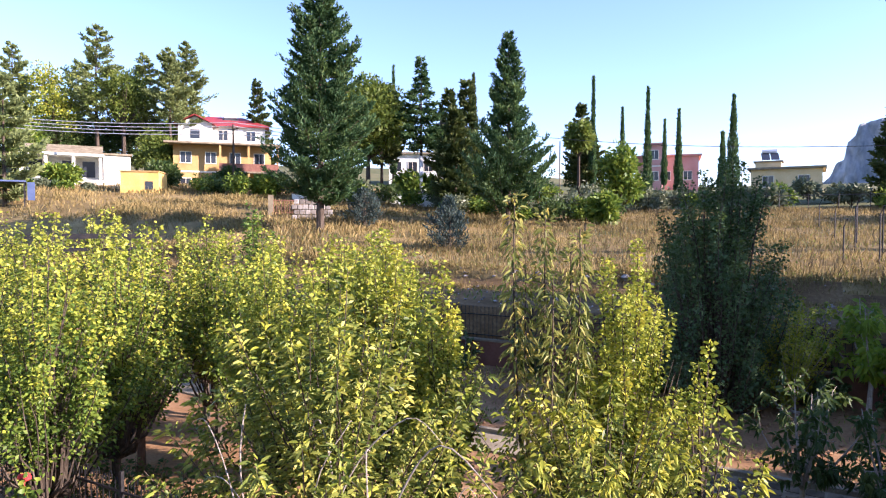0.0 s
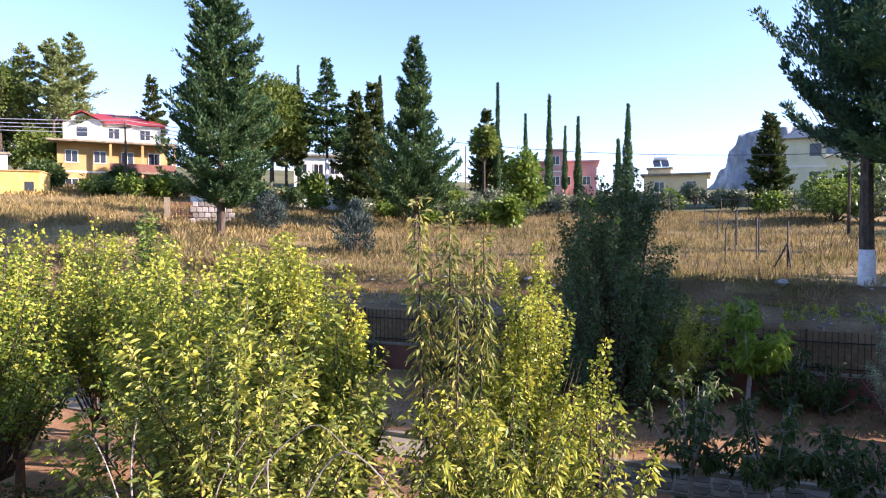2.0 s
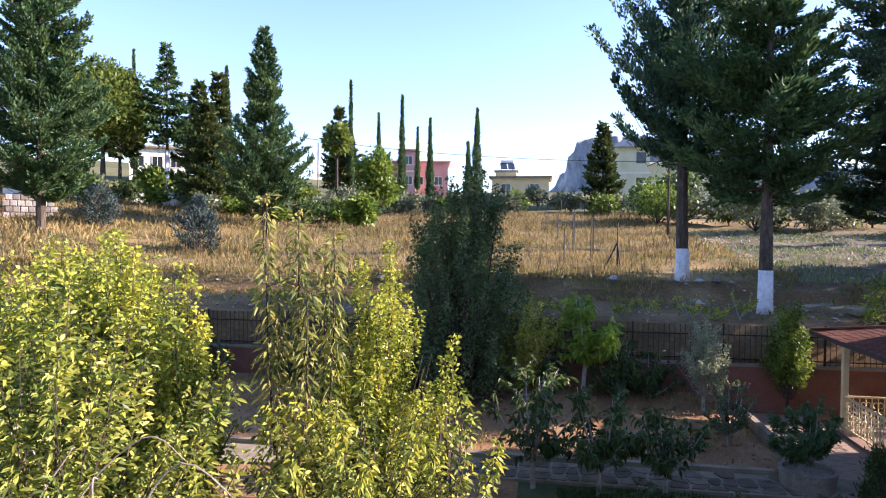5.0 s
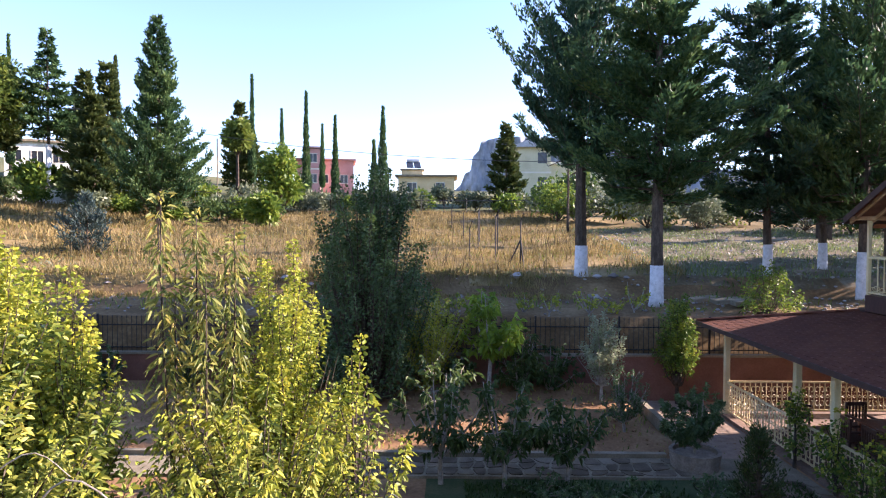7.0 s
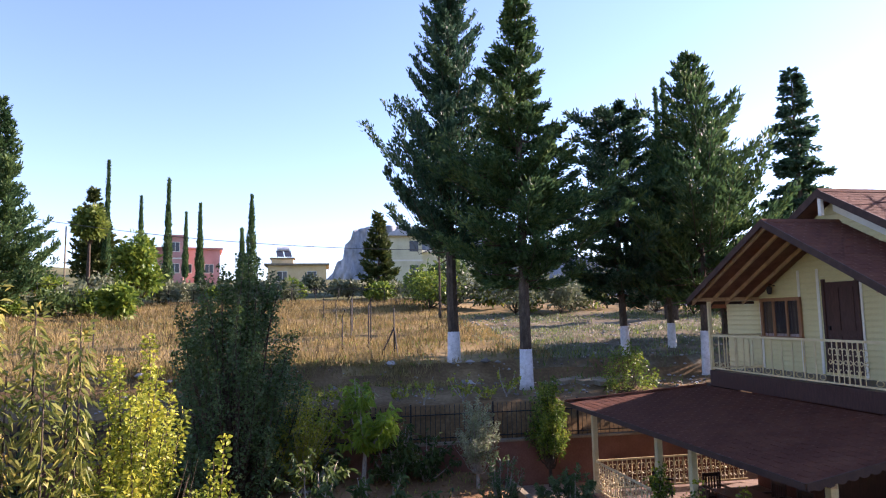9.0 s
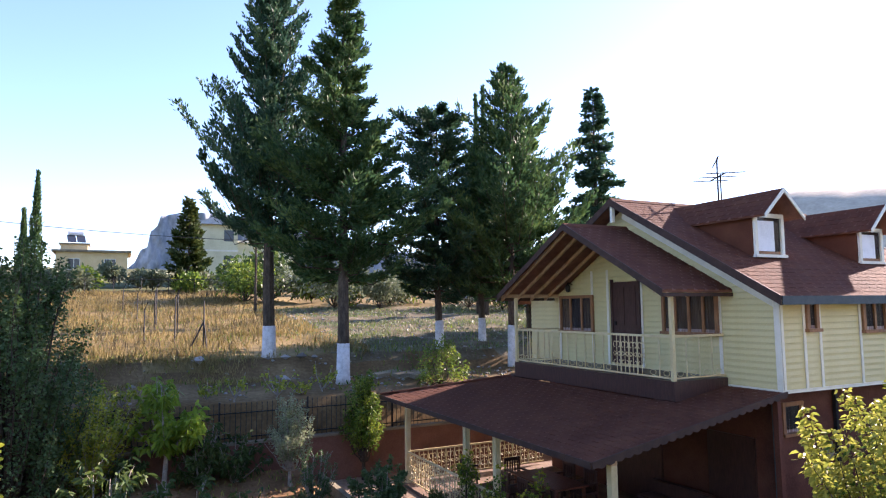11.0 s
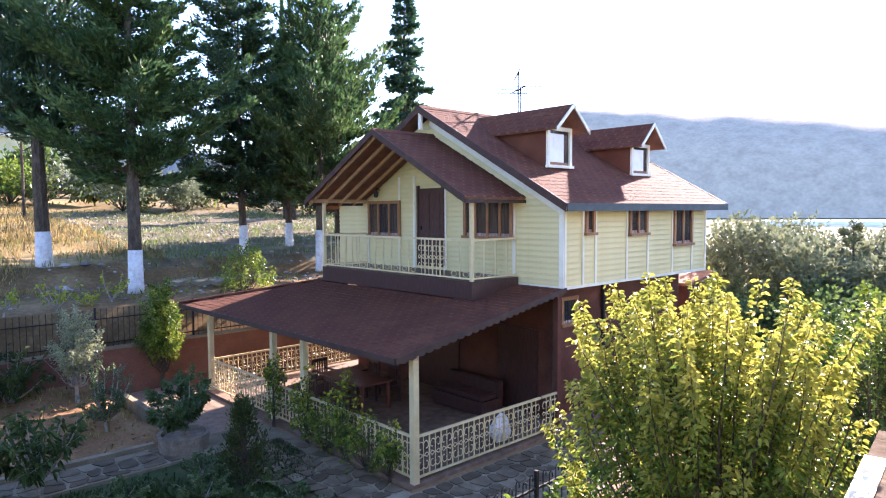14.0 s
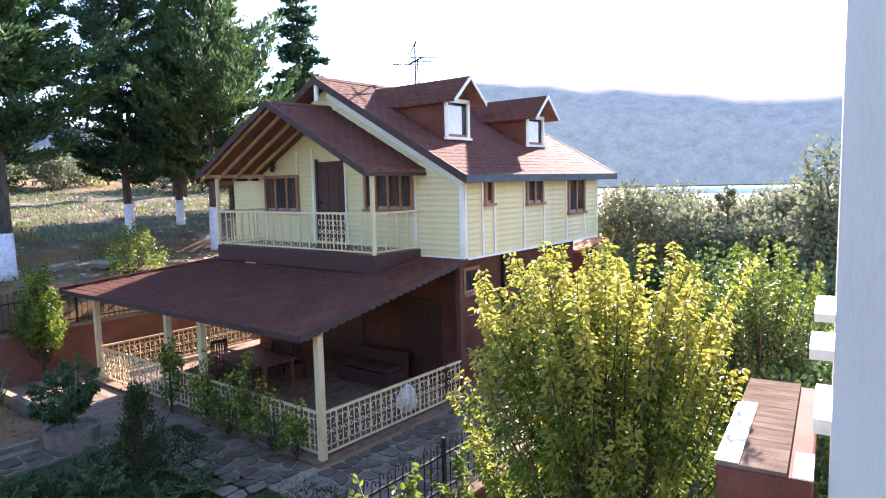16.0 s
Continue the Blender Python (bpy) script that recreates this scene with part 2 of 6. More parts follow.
CABLE = rough_mat("cable_black", [(0.03, 0.03, 0.03), (0.05, 0.05, 0.05), (0.07, 0.07, 0.07)], 4, 0.6, 0.0, 30)
BLUE = rough_mat("blue_sheet", [(0.03, 0.05, 0.11), (0.05, 0.08, 0.17), (0.09, 0.12, 0.22)], 2, 0.6, 0.2, 20)
REDPLASTIC = rough_mat("red_petal", [(0.5, 0.03, 0.03), (0.6, 0.05, 0.045), (0.65, 0.1, 0.08)], 8, 0.6, 0.1, 30)
GREENPAINT = rough_mat("green_paint", [(0.03, 0.13, 0.08), (0.05, 0.19, 0.12), (0.08, 0.25, 0.16)], 4, 0.5, 0.1, 30)
GLASS, _n, _l, _b = material("window_glass")
_b.inputs["Base Color"].default_value = (0.02, 0.024, 0.028, 1)
_b.inputs["Roughness"].default_value = 0.06
_t = _n.new("ShaderNodeBsdfTransparent")
_x = _n.new("ShaderNodeMixShader")
_x.inputs[0].default_value = 0.45
_l.new(_t.outputs[0], _x.inputs[1])
_l.new(_b.outputs[0], _x.inputs[2])
_l.new(_x.outputs[0], _n["Material Output"].inputs[0])
FAR_GLASS, _n, _l, _b = material("dark_far_window")
_b.inputs["Base Color"].default_value = (0.03, 0.035, 0.045, 1)
_b.inputs["Roughness"].default_value = 0.08
CURTAIN = rough_mat("curtain", [(0.13, 0.07, 0.06), (0.30, 0.22, 0.20), (0.58, 0.54, 0.51)], 3, 0.9, 0.3, 20, stretch=(8, 8, 0.4))


# ---- mesh helpers ----
def part(name, bm, mat, parent=None, label="", smooth=False):
    """Link a bmesh as one mesh object, under a thing or part if given."""
    me = bpy.data.meshes.new(name)
    bmesh.ops.recalc_face_normals(bm, faces=bm.faces)
    bm.to_mesh(me)
    bm.free()
    if smooth:
        me.polygons.foreach_set("use_smooth", [True] * len(me.polygons))
    for q in mat if isinstance(mat, (list, tuple)) else [mat]:
        me.materials.append(q)
    ob = new(name, me)
    ob.parent = parent
    if label:
        tagged(ob, label)
    return ob


def thing(name, label, category, at=(0, 0, 0), turn=0.0, group="", kind=""):
    ob = new(name)
    ob.empty_display_size = 0.2
    ob.matrix_world = pose(*at, 0, 0, turn)
    return tagged(ob, label, category, group, kind)


def box(bm, x0, x1, y0, y1, z0, z1, m=None):
    vs = [bm.verts.new((x, y, z)) for z in (z0, z1) for x, y in ((x0, y0), (x1, y0), (x1, y1), (x0, y1))]
    if m is not None:
        for v in vs:
            v.co = m @ v.co
    for q in ((0, 3, 2, 1), (4, 5, 6, 7), (0, 1, 5, 4), (1, 2, 6, 5), (2, 3, 7, 6), (3, 0, 4, 7)):
        bm.faces.new([vs[i] for i in q])
    return vs


def block(name, x0, x1, y0, y1, z0, z1, mat, parent=None, label="", bevel=0.0):
    bm = bmesh.new()
    box(bm, x0, x1, y0, y1, z0, z1)
    if bevel:
        bmesh.ops.bevel(bm, geom=bm.edges[:], offset=bevel, segments=1, affect="EDGES")
    return part(name, bm, mat, parent, label)


def tube(bm, pts, radii, n=6):
    rings = []
    pts = [Vector(p) for p in pts]
    if isinstance(radii, (int, float)):
        radii = [radii] * len(pts)
    for i, p in enumerate(pts):
        d = (pts[min(i + 1, len(pts) - 1)] - pts[max(i - 1, 0)]).normalized()
        a = d.orthogonal().normalized() if abs(d.z) > 0.9 else d.cross(Vector((0, 0, 1))).normalized()
        if abs(d.z) > 0.9:
            a = (Vector((1, 0, 0)) - d * d.x).normalized()
        b = d.cross(a)
        rings.append([bm.verts.new(p + (a * math.cos(k * 2 * math.pi / n) + b * math.sin(k * 2 * math.pi / n)) * radii[i]) for k in range(n)])
    for r, s in zip(rings, rings[1:]):
        for k in range(n):
            bm.faces.new((r[k], r[(k + 1) % n], s[(k + 1) % n], s[k]))
    if n > 2:
        bm.faces.new(rings[0][::-1])
        bm.faces.new(rings[-1])


def prism(bm, outline, axis, a, b):
    """A closed outline of (p, q) pairs pushed from a to b along axis: x takes (y, z), y takes (x, z), z takes (x, y)."""
    def at(p, q, r):
        return {"x": (r, p, q), "y": (p, r, q), "z": (p, q, r)}[axis]
    lo = [bm.verts.new(at(p, q, a)) for p, q in outline]
    hi = [bm.verts.new(at(p, q, b)) for p, q in outline]
    bm.faces.new(lo[::-1])
    bm.faces.new(hi)
    k = len(outline)
    for i in range(k):
        bm.faces.new((lo[i], lo[(i + 1) % k], hi[(i + 1) % k], hi[i]))


def mesh_np(name, verts, faces, mat, parent=None, label="", smooth=False):
    """A mesh from arrays; all faces have the same number of corners."""
    me = bpy.data.meshes.new(name)
    k = faces.shape[1]
    me.vertices.add(len(verts))
    me.vertices.foreach_set("co", np.ascontiguousarray(verts, np.float32).ravel())
    me.loops.add(faces.size)
    me.loops.foreach_set("vertex_index", np.ascontiguousarray(faces, np.int32).ravel())
    me.polygons.add(len(faces))
    me.polygons.foreach_set("loop_start", np.arange(0, faces.size, k, dtype=np.int32))
    if smooth:
        me.polygons.foreach_set("use_smooth", np.ones(len(faces), bool))
    me.update(calc_edges=True)
    me.materials.append(mat)
    ob = new(name, me)
    ob.parent = parent
    if label:
        tagged(ob, label)
    return ob


def unit(a):
    return a / (np.linalg.norm(a, axis=-1, keepdims=True) + 1e-9)


def leaf_arrays(pos, way, length, width, rng, curl=0.15, fine=True):
    """Leaves at pos that point along way, each turned by chance about its own line."""
    n = len(pos)
    way = unit(way)
    side = unit(np.cross(way, rng.normal(size=(n, 3))))
    up = np.cross(side, way)
    length = np.broadcast_to(length, (n,))[:, None] * rng.uniform(0.7, 1.25, (n, 1))
    width = np.broadcast_to(width, (n,))[:, None] * rng.uniform(0.75, 1.2, (n, 1))
    tip = pos + way * length - np.array([0, 0, 1.0]) * length * curl
    mid = pos + way * length * 0.5
    if fine:
        low, high = pos + (tip - pos) * 0.3 + up * width * 0.2, pos + (tip - pos) * 0.68 + up * width * 0.2
        low, high = low + (mid - (pos + tip) / 2) * 0.8, high + (mid - (pos + tip) / 2) * 0.8
        v = np.stack([pos, low + side * width / 2, high + side * width * 0.42, tip, high - side * width * 0.42, low - side * width / 2], 1).reshape(-1, 3)
        return v, (np.arange(n)[:, None, None] * 6 + np.array([[0, 1, 2, 3], [0, 3, 4, 5]])).reshape(-1, 4)
    v = np.stack([pos, mid - side * width / 2, tip, mid + side * width / 2], 1).reshape(-1, 3)
    return v, (np.arange(n)[:, None] * 4 + np.array([0, 1, 2, 3])).reshape(-1, 4)


def broadleaf(name, label, x, y, z, h, w, leaf=(0.08, 0.04), n=5000, mat=LEAF_GREEN, upright=0.6, low=0.18, droop=0.15, limbs=9, twigs=14,
              seed=1, bark=BARK_GREY, category="tree", fine=True, round_top=0.5, curl=0.15, twig_len=0.13, group="", bare=0.0, spread=1.0, wander=0.32):
    """A tree or shrub: a short trunk, limbs that bend outwards and up, twigs along them, and leaves along the twigs."""
    rng = np.random.default_rng(seed)
    top = thing(name, label, category, (x, y, z), group=group)
    bm = bmesh.new()
    fork = Vector((rng.normal(0, 0.03) * h, rng.normal(0, 0.03) * h, h * low))
    r0 = 0.014 * h + 0.012
    tube(bm, [(0, 0, -0.1), fork * 0.5, fork], [r0 * 1.3, r0 * 1.05, r0], 7)
    tw_a, tw_b = [], []
    for i in range(limbs):
        ang = i * 2.4 + rng.uniform(-0.5, 0.5)
        q = rng.uniform(0.05, 1) ** 0.5
        k = rng.uniform(1 - round_top, 1) if q > 0.5 else rng.uniform(0.82, 1)
        k *= 1 - round_top * 0.5 * q * q
        end = Vector((math.cos(ang) * q * w / 2 * spread, math.sin(ang) * q * w / 2 * spread, h * max(low + 0.2, k)))
        ctrl = fork.lerp(end, 0.5) + Vector((math.cos(ang), math.sin(ang), 0)) * (0.16 * w * upright) - Vector((0, 0, 0.08 * h * upright))
        pts = [fork * (1 - s) ** 2 + ctrl * 2 * s * (1 - s) + end * s * s for s in np.linspace(0, 1, 7)]
        tube(bm, pts, [r0 * 0.62 * (1 - 0.85 * s) + 0.003 for s in np.linspace(0, 1, 7)], 5)
        for j in range(twigs):
            s = rng.uniform(0.22, 1.0)
            p = np.array(fork * (1 - s) ** 2 + ctrl * 2 * s * (1 - s) + end * s * s)
            out = np.array([p[0], p[1], 0]) / (w / 2 + 1e-6)
            d = out * (1 - upright) + np.array([0, 0, upright]) + rng.normal(0, wander, 3) * np.array([1, 1, 0.6])
            d = d / np.linalg.norm(d) * h * twig_len * rng.uniform(0.5, 1.5)
            tw_a.append(p)
            tw_b.append(p + d)
    tw_a, tw_b = np.array(tw_a), np.array(tw_b)
    for a, b in zip(tw_a, tw_b):
        tube(bm, [a, b], [0.004 + 0.0008 * h, 0.0025], 3)
    part("trunk", bm, bark, top)
    keep = np.flatnonzero(rng.random(len(tw_a)) >= bare)
    i = rng.choice(keep, n)
    s = (rng.uniform(0.0, 1.0, n) ** 0.8)[:, None] * 1.03
    pos = tw_a[i] + (tw_b[i] - tw_a[i]) * s + rng.normal(0, 0.012, (n, 3))
    way = unit(tw_b[i] - tw_a[i]) * 0.55 + unit(rng.normal(size=(n, 3))) * 0.8 + np.array([0, 0, -droop])
    v, f = leaf_arrays(pos, way, leaf[0], leaf[1], rng, curl, fine)
    mesh_np("crown", v, f, mat, top)
    return top


def shoot_tree(name, label, x, y, z, h, w, leaf=(0.09, 0.05), mat=LEAF_GREEN, tip=None, shoots=50, gap=0.015, low=0.25, dome=0.35, lean=0.3, angle=0.9, droop=0.2,
               curl=0.2, loose=0.035, sides=0.45, length=(0.3, 0.55), tip_from=0.82, fine=True, seed=1, bark=BARK, category="tree", group="", bare=0.08, arch=0.0, rough=0.16):
    """A fruit tree or shrub of many upright shoots: a short trunk, a limb to each shoot, and leaves set round every
    shoot; tip is the leaf colour of the young ends, or of ends painted as sunlit.
    """
    rng = np.random.default_rng(seed)
    top = thing(name, label, category, (x, y, z), group=group)
    bm = bmesh.new()
    fork = np.array([0, 0, h * low * 0.55])
    r0 = 0.012 * h + 0.014
    tube(bm, [(0, 0, -0.1), fork * 0.6, fork], [r0 * 1.3, r0 * 1.05, r0], 7)
    pos, way, high = [], [], []
    for i in range(shoots):
        a = i * 2.39996 + rng.uniform(-0.4, 0.4)
        q = math.sqrt((i + 0.3) / shoots) * rng.uniform(0.85, 1.08)
        out = np.array([math.cos(a), math.sin(a), 0])
        crest = h * (1 - dome * q * q) * (rng.uniform(1 - rough, 1.02) if i else 1.0)
        ze = crest if rng.random() > sides * q else rng.uniform(min(low * h + 0.12 * h, crest * 0.9), crest)
        ln = h * rng.uniform(*length)
        zs = max(low * h * rng.uniform(0.7, 1.1), ze - ln)
        e = out * q * w / 2 + np.array([0, 0, ze])
        b = out * max(0.0, q * w / 2 - (ze - zs) * lean * q) * rng.uniform(0.75, 1.0) + np.array([0, 0, zs])
        c = (b + e) / 2 + out * rng.uniform(-0.02, 0.06) * w + np.array([0, 0, arch * ln]) + rng.normal(0, 0.02, 3) * w
        stem = [fork * 0.92, (fork + b) / 2 + out * 0.04 * w - np.array([0, 0, 0.03 * h])] + [b * (1 - t) ** 2 + c * 2 * t * (1 - t) + e * t * t for t in (0, 0.3, 0.65, 1)]
        tube(bm, stem, [r0 * 0.5, r0 * 0.3, r0 * 0.16 + 0.002, r0 * 0.12 + 0.002, r0 * 0.08 + 0.002, 0.003], 4)
        n = int(np.linalg.norm(e - b) / gap * rng.uniform(0.75, 1.15))
        if rng.random() < bare or n < 4:
            continue
        t = rng.uniform(0.02, 1.0, n)[:, None] ** 0.9
        p = b * (1 - t) ** 2 + c * 2 * t * (1 - t) + e * t * t
        d = unit(2 * (1 - t) * (c - b) + 2 * t * (e - c))
        side = unit(np.cross(d, rng.normal(size=(n, 3))))
        pos.append(p + side * rng.random((n, 1)) * loose * (1.6 - t))
        way.append(d * math.cos(angle) + side * math.sin(angle) + np.array([0, 0, -droop]) + rng.normal(0, 0.38, (n, 3)))
        high.append(t[:, 0] * 0.6 + 0.55 * (p[:, 2] / h) + rng.normal(0, 0.14, n))
    part("trunk", bm, bark, top)
    pos, way, high = np.concatenate(pos), np.concatenate(way), np.concatenate(high)
    pick = high > tip_from if tip is not None else np.zeros(len(pos), bool)
    for nm, k, m in (("crown", ~pick, mat), ("young_lit_leaves", pick, tip)):
        if k.any():
            v, f = leaf_arrays(pos[k], way[k], leaf[0], leaf[1], rng, curl, fine)
            mesh_np(nm, v, f, m, top, "yellowing and lit-toned leaves at the ends of the shoots" if nm != "crown" else "")
    return top


def weeping_leader(name, label, x, y, z, leaders, leaf=(0.125, 0.033), mat=LEAF_PEACH, seed=1, gap=0.0095, wide=0.2, start=0.36):
    """A young tree of a few straight leaders, each hung all round with long drooping leaves."""
    rng = np.random.default_rng(seed)
    top = thing(name, label, "tree", (x, y, z))
    bm = bmesh.new()
    pos, way = [], []
    tube(bm, [(0, 0, -0.1), (0, 0, 0.4)], [0.06, 0.045], 7)
    for dx, dy, h in leaders:
        e = np.array([dx, dy, h])
        c = np.array([dx * 1.15, dy * 1.15, h * 0.45])
        ss = np.linspace(0, 1, 9)
        b = np.array([0, 0, 0.35])
        tube(bm, [b * (1 - t) ** 2 + c * 2 * t * (1 - t) + e * t * t for t in ss], [0.026 * (1 - 0.85 * t) + 0.003 for t in ss], 5)
        n = int(h * (1 - start) / gap)
        t = rng.uniform(start, 1.0, n)[:, None]
        p = b * (1 - t) ** 2 + c * 2 * t * (1 - t) + e * t * t
        a = rng.uniform(0, 2 * math.pi, n)
        o = np.stack([np.cos(a), np.sin(a), np.zeros(n)], 1)
        r = rng.random((n, 1)) ** 0.8 * wide * (1.25 - 0.75 * t)
        pos.append(p + o * r + np.array([0, 0, 0.25]) * r)
        way.append(o * rng.uniform(0.5, 1.1, (n, 1)) + np.array([0, 0, -0.5]) + 1.2 * np.array([0, 0, 1]) * (t > 0.96) + rng.normal(0, 0.4, (n, 3)))
        for k in range(0, n, 9):
            tube(bm, [p[k], pos[-1][k]], [0.004, 0.002], 3)
    part("trunk", bm, BARK, top)
    v, f = leaf_arrays(np.concatenate(pos), np.concatenate(way), leaf[0], leaf[1], rng, 0.35)
    mesh_np("crown", v, f, mat, top)
    return top


def conifer(name, label, x, y, z, h, w, bare=0.14, n=9000, spray=(0.26, 0.09), mat=NEEDLE, seed=1, shape=((0, 0.7), (0.12, 1), (1, 0.03)), lift=0.25, rows=None, lime=0.0,
            group="", ragged=0.35, radius=None, fan=0.8, bushy=0.34):
    """A conifer: a straight tapered trunk, limbs all round it whose reach follows shape (height share, radius share), side branchlets on each limb, and sprays of needles along those."""
    rng = np.random.default_rng(seed)
    top = thing(name, label, "tree", (x, y, z), group=group)
    r0 = radius or 0.012 * h + 0.05
    bm = bmesh.new()
    zs = np.linspace(lime, h * 0.98, 10)
    bend = rng.normal(0, 0.006 * h, 2)
    tube(bm, [(bend[0] * math.sin(3 * q / h), bend[1] * math.sin(3 * q / h), q - (0.15 if lime == 0 and q == 0 else 0)) for q in zs], [r0 * (1 - 0.93 * q / h) + 0.006 for q in zs], 8)
    rows = rows or int(h * 6.5)
    us, rs = zip(*shape)
    start, way, full = [], [], []
    for i in range(rows):
        u = min(1.0, max(0.0, i / (rows - 1) + rng.normal(0, 0.006)))
        zz = h * (bare + (0.985 - bare) * u)
        reach = w / 2 * np.interp(u, us, rs) * rng.uniform(1 - ragged, 1 + ragged * 0.45) + 0.06
        ang = i * 2.399 + rng.uniform(-0.5, 0.5)
        thickness = rng.gamma(2.2, 0.45) + 0.15
        o = np.array([math.cos(ang), math.sin(ang), 0])
        base = np.array([0, 0, zz])
        sag = rng.uniform(-0.28, 0.08)
        e = base + o * reach + np.array([0, 0, reach * (lift + sag)])
        c = base + o * reach * 0.55 + np.array([0, 0, reach * sag * 0.6])
        tube(bm, [base, c, e], [0.006 * h * (1 - u) * 0.45 + 0.012, 0.014, 0.006], 4)
        for s in np.linspace(0.1, 1.0, 8):
            p = base * (1 - s) ** 2 + c * 2 * s * (1 - s) + e * s * s
            d = unit(2 * (1 - s) * (c - base) + 2 * s * (e - c))
            across = np.array([-o[1], o[0], 0])
            for k in (-1, 0, 1):
                b = unit(d + across * k * fan * rng.uniform(0.6, 1.3) + np.array([0, 0, lift * 0.6 + rng.normal(0, 0.2)]))
                start.append(p)
                way.append(b * (reach * bushy * (1.25 - 0.75 * s) * (0.75 if k == 0 else 1) + 0.12) * rng.uniform(0.6, 1.25))
                full.append(thickness)
    part("trunk", bm, BARK, top)
    if lime:
        bm = bmesh.new()
        tube(bm, [(0, 0, -0.15), (0, 0, 0.12), (0, 0, lime)], [r0 * 1.28, r0 * 1.12, r0 * 1.01], 10)
        part("limewash_band", bm, LIME, top, "white limewashed foot of the trunk", True)
    start, way, full = np.array(start), np.array(way), np.array(full)
    long = np.linalg.norm(way, axis=1)
    wgt = full * long
    i = rng.choice(len(start), n, p=wgt / wgt.sum())
    pos = start[i] + way[i] * rng.random((n, 1)) ** 0.8 + rng.normal(size=(n, 3)) * (0.03 + 0.08 * long[i][:, None]) * np.array([1, 1, 0.6])
    aim = unit(way[i]) + rng.normal(0, 0.42, (n, 3)) + np.array([0, 0, lift * 0.5])
    v, f = leaf_arrays(pos, aim, spray[0], spray[1], rng, 0.0, False)
    mesh_np("crown", v, f, mat, top)
    return top


def cypress(name, label, x, y, z, h, w, n=4200, spray=(0.34, 0.08), mat=NEEDLE, seed=1, group="", bare=0.05):
    """A slim columnar cypress with steep sprays close round the trunk."""
    rng = np.random.default_rng(seed)
    top = thing(name, label, "tree", (x, y, z), group=group)
    bm = bmesh.new()
    tube(bm, [(0, 0, -0.2), (0, 0, h * 0.5), (0, 0, h * 0.97)], [0.02 * h * 0.6, 0.008 * h, 0.01], 6)
    part("trunk", bm, BARK, top)
    u = rng.random(n) ** 1.1
    lump = 1 + 0.35 * np.sin(u * 23 + seed) * rng.random(n)
    r = 0.62 * w / 2 * np.minimum(1, (1 - u) ** 1.1 * 1.15) * np.minimum(1, 0.55 + u * 5) * lump * rng.random(n) ** 0.4
    a = rng.uniform(0, 2 * math.pi, n)
    pos = np.stack([r * np.cos(a), r * np.sin(a), h * (bare + (0.97 - bare) * u)], 1)
    way = np.stack([np.cos(a) * 0.3, np.sin(a) * 0.3, np.ones(n)], 1) + rng.normal(0, 0.22, (n, 3))
    v, f = leaf_arrays(pos, way, spray[0], spray[1], rng, 0.0, False)
    mesh_np("crown", v, f, mat, top)
    return top


def clumpy(name, label, x, y, z, h, w, trunk=0.3, n=2200, leaf=(0.4, 0.22), mat=LEAF_OLIVE, seed=1, clumps=16, category="tree", group="", bark=BARK):
    """A round or broad tree seen far off: a trunk, limbs to each clump, and clumps of leaves with gaps between them."""
    rng = np.random.default_rng(seed)
    top = thing(name, label, category, (x, y, z), group=group)
    bm = bmesh.new()
    fork = np.array([0, 0, h * trunk])
    tube(bm, [(0, 0, -0.2), fork * 0.6, fork], [0.022 * h, 0.018 * h, 0.014 * h], 7)
    d = unit(rng.normal(size=(clumps, 3)))
    d[:, 2] = d[:, 2] * 0.9
    c = np.array([0, 0, h * (1 + trunk) / 2]) + d * np.array([w / 2, w / 2, h * (1 - trunk) / 2]) * rng.uniform(0.35, 0.78, (clumps, 1))
    for p in c:
        tube(bm, [fork * 0.95, (fork + p) / 2 + np.array([0, 0, -0.04 * h]), p], [0.009 * h, 0.006 * h, 0.002 * h], 4)
    part("trunk", bm, bark, top)
    i = rng.integers(0, clumps, n)
    q = unit(rng.normal(size=(n, 3))) * rng.random((n, 1)) ** 0.45
    size = rng.uniform(0.22, 0.36, clumps)[i][:, None]
    pos = c[i] + q * np.array([w, w, (h * (1 - trunk) + w) * 0.42]) * size * 0.8
    way = q + rng.normal(0, 0.5, (n, 3)) + np.array([0, 0, 0.25])
    v, f = leaf_arrays(pos, way, leaf[0], leaf[1], rng, 0.1, False)
    mesh_np("crown", v, f, mat, top)
    return top


# ---- ground ----
def ease(a, b, v):
    q = min(1.0, max(0.0, (v - a) / (b - a)))
    return q * q * (3 - 2 * q)


def height(x, y):
    """The lie of the land: a level garden, a terrace held by the red wall, a bank and a field that climbs away from it, and a valley to the east."""
    z = 0.55 * min(1, max(0, (y - 15.0) / 4.7)) * (1 - ease(4.9, 5.5, x)) if x > -60 else 0.0
    if y > 19.95:
        z = 2.5 + 0.25 * ease(20, 23, y) + 0.7 * ease(23.5, 24.5, y) + 0.088 * max(0, min(y, 62) - 25) + 0.1 * max(0, min(y, 115) - 62)
        z += 0.09 * max(0, -x - 15) * ease(20, 30, y)
        z = min(z, 18) * (1 - ease(26, 70, x))
    return z - 6 * ease(70, 260, x)


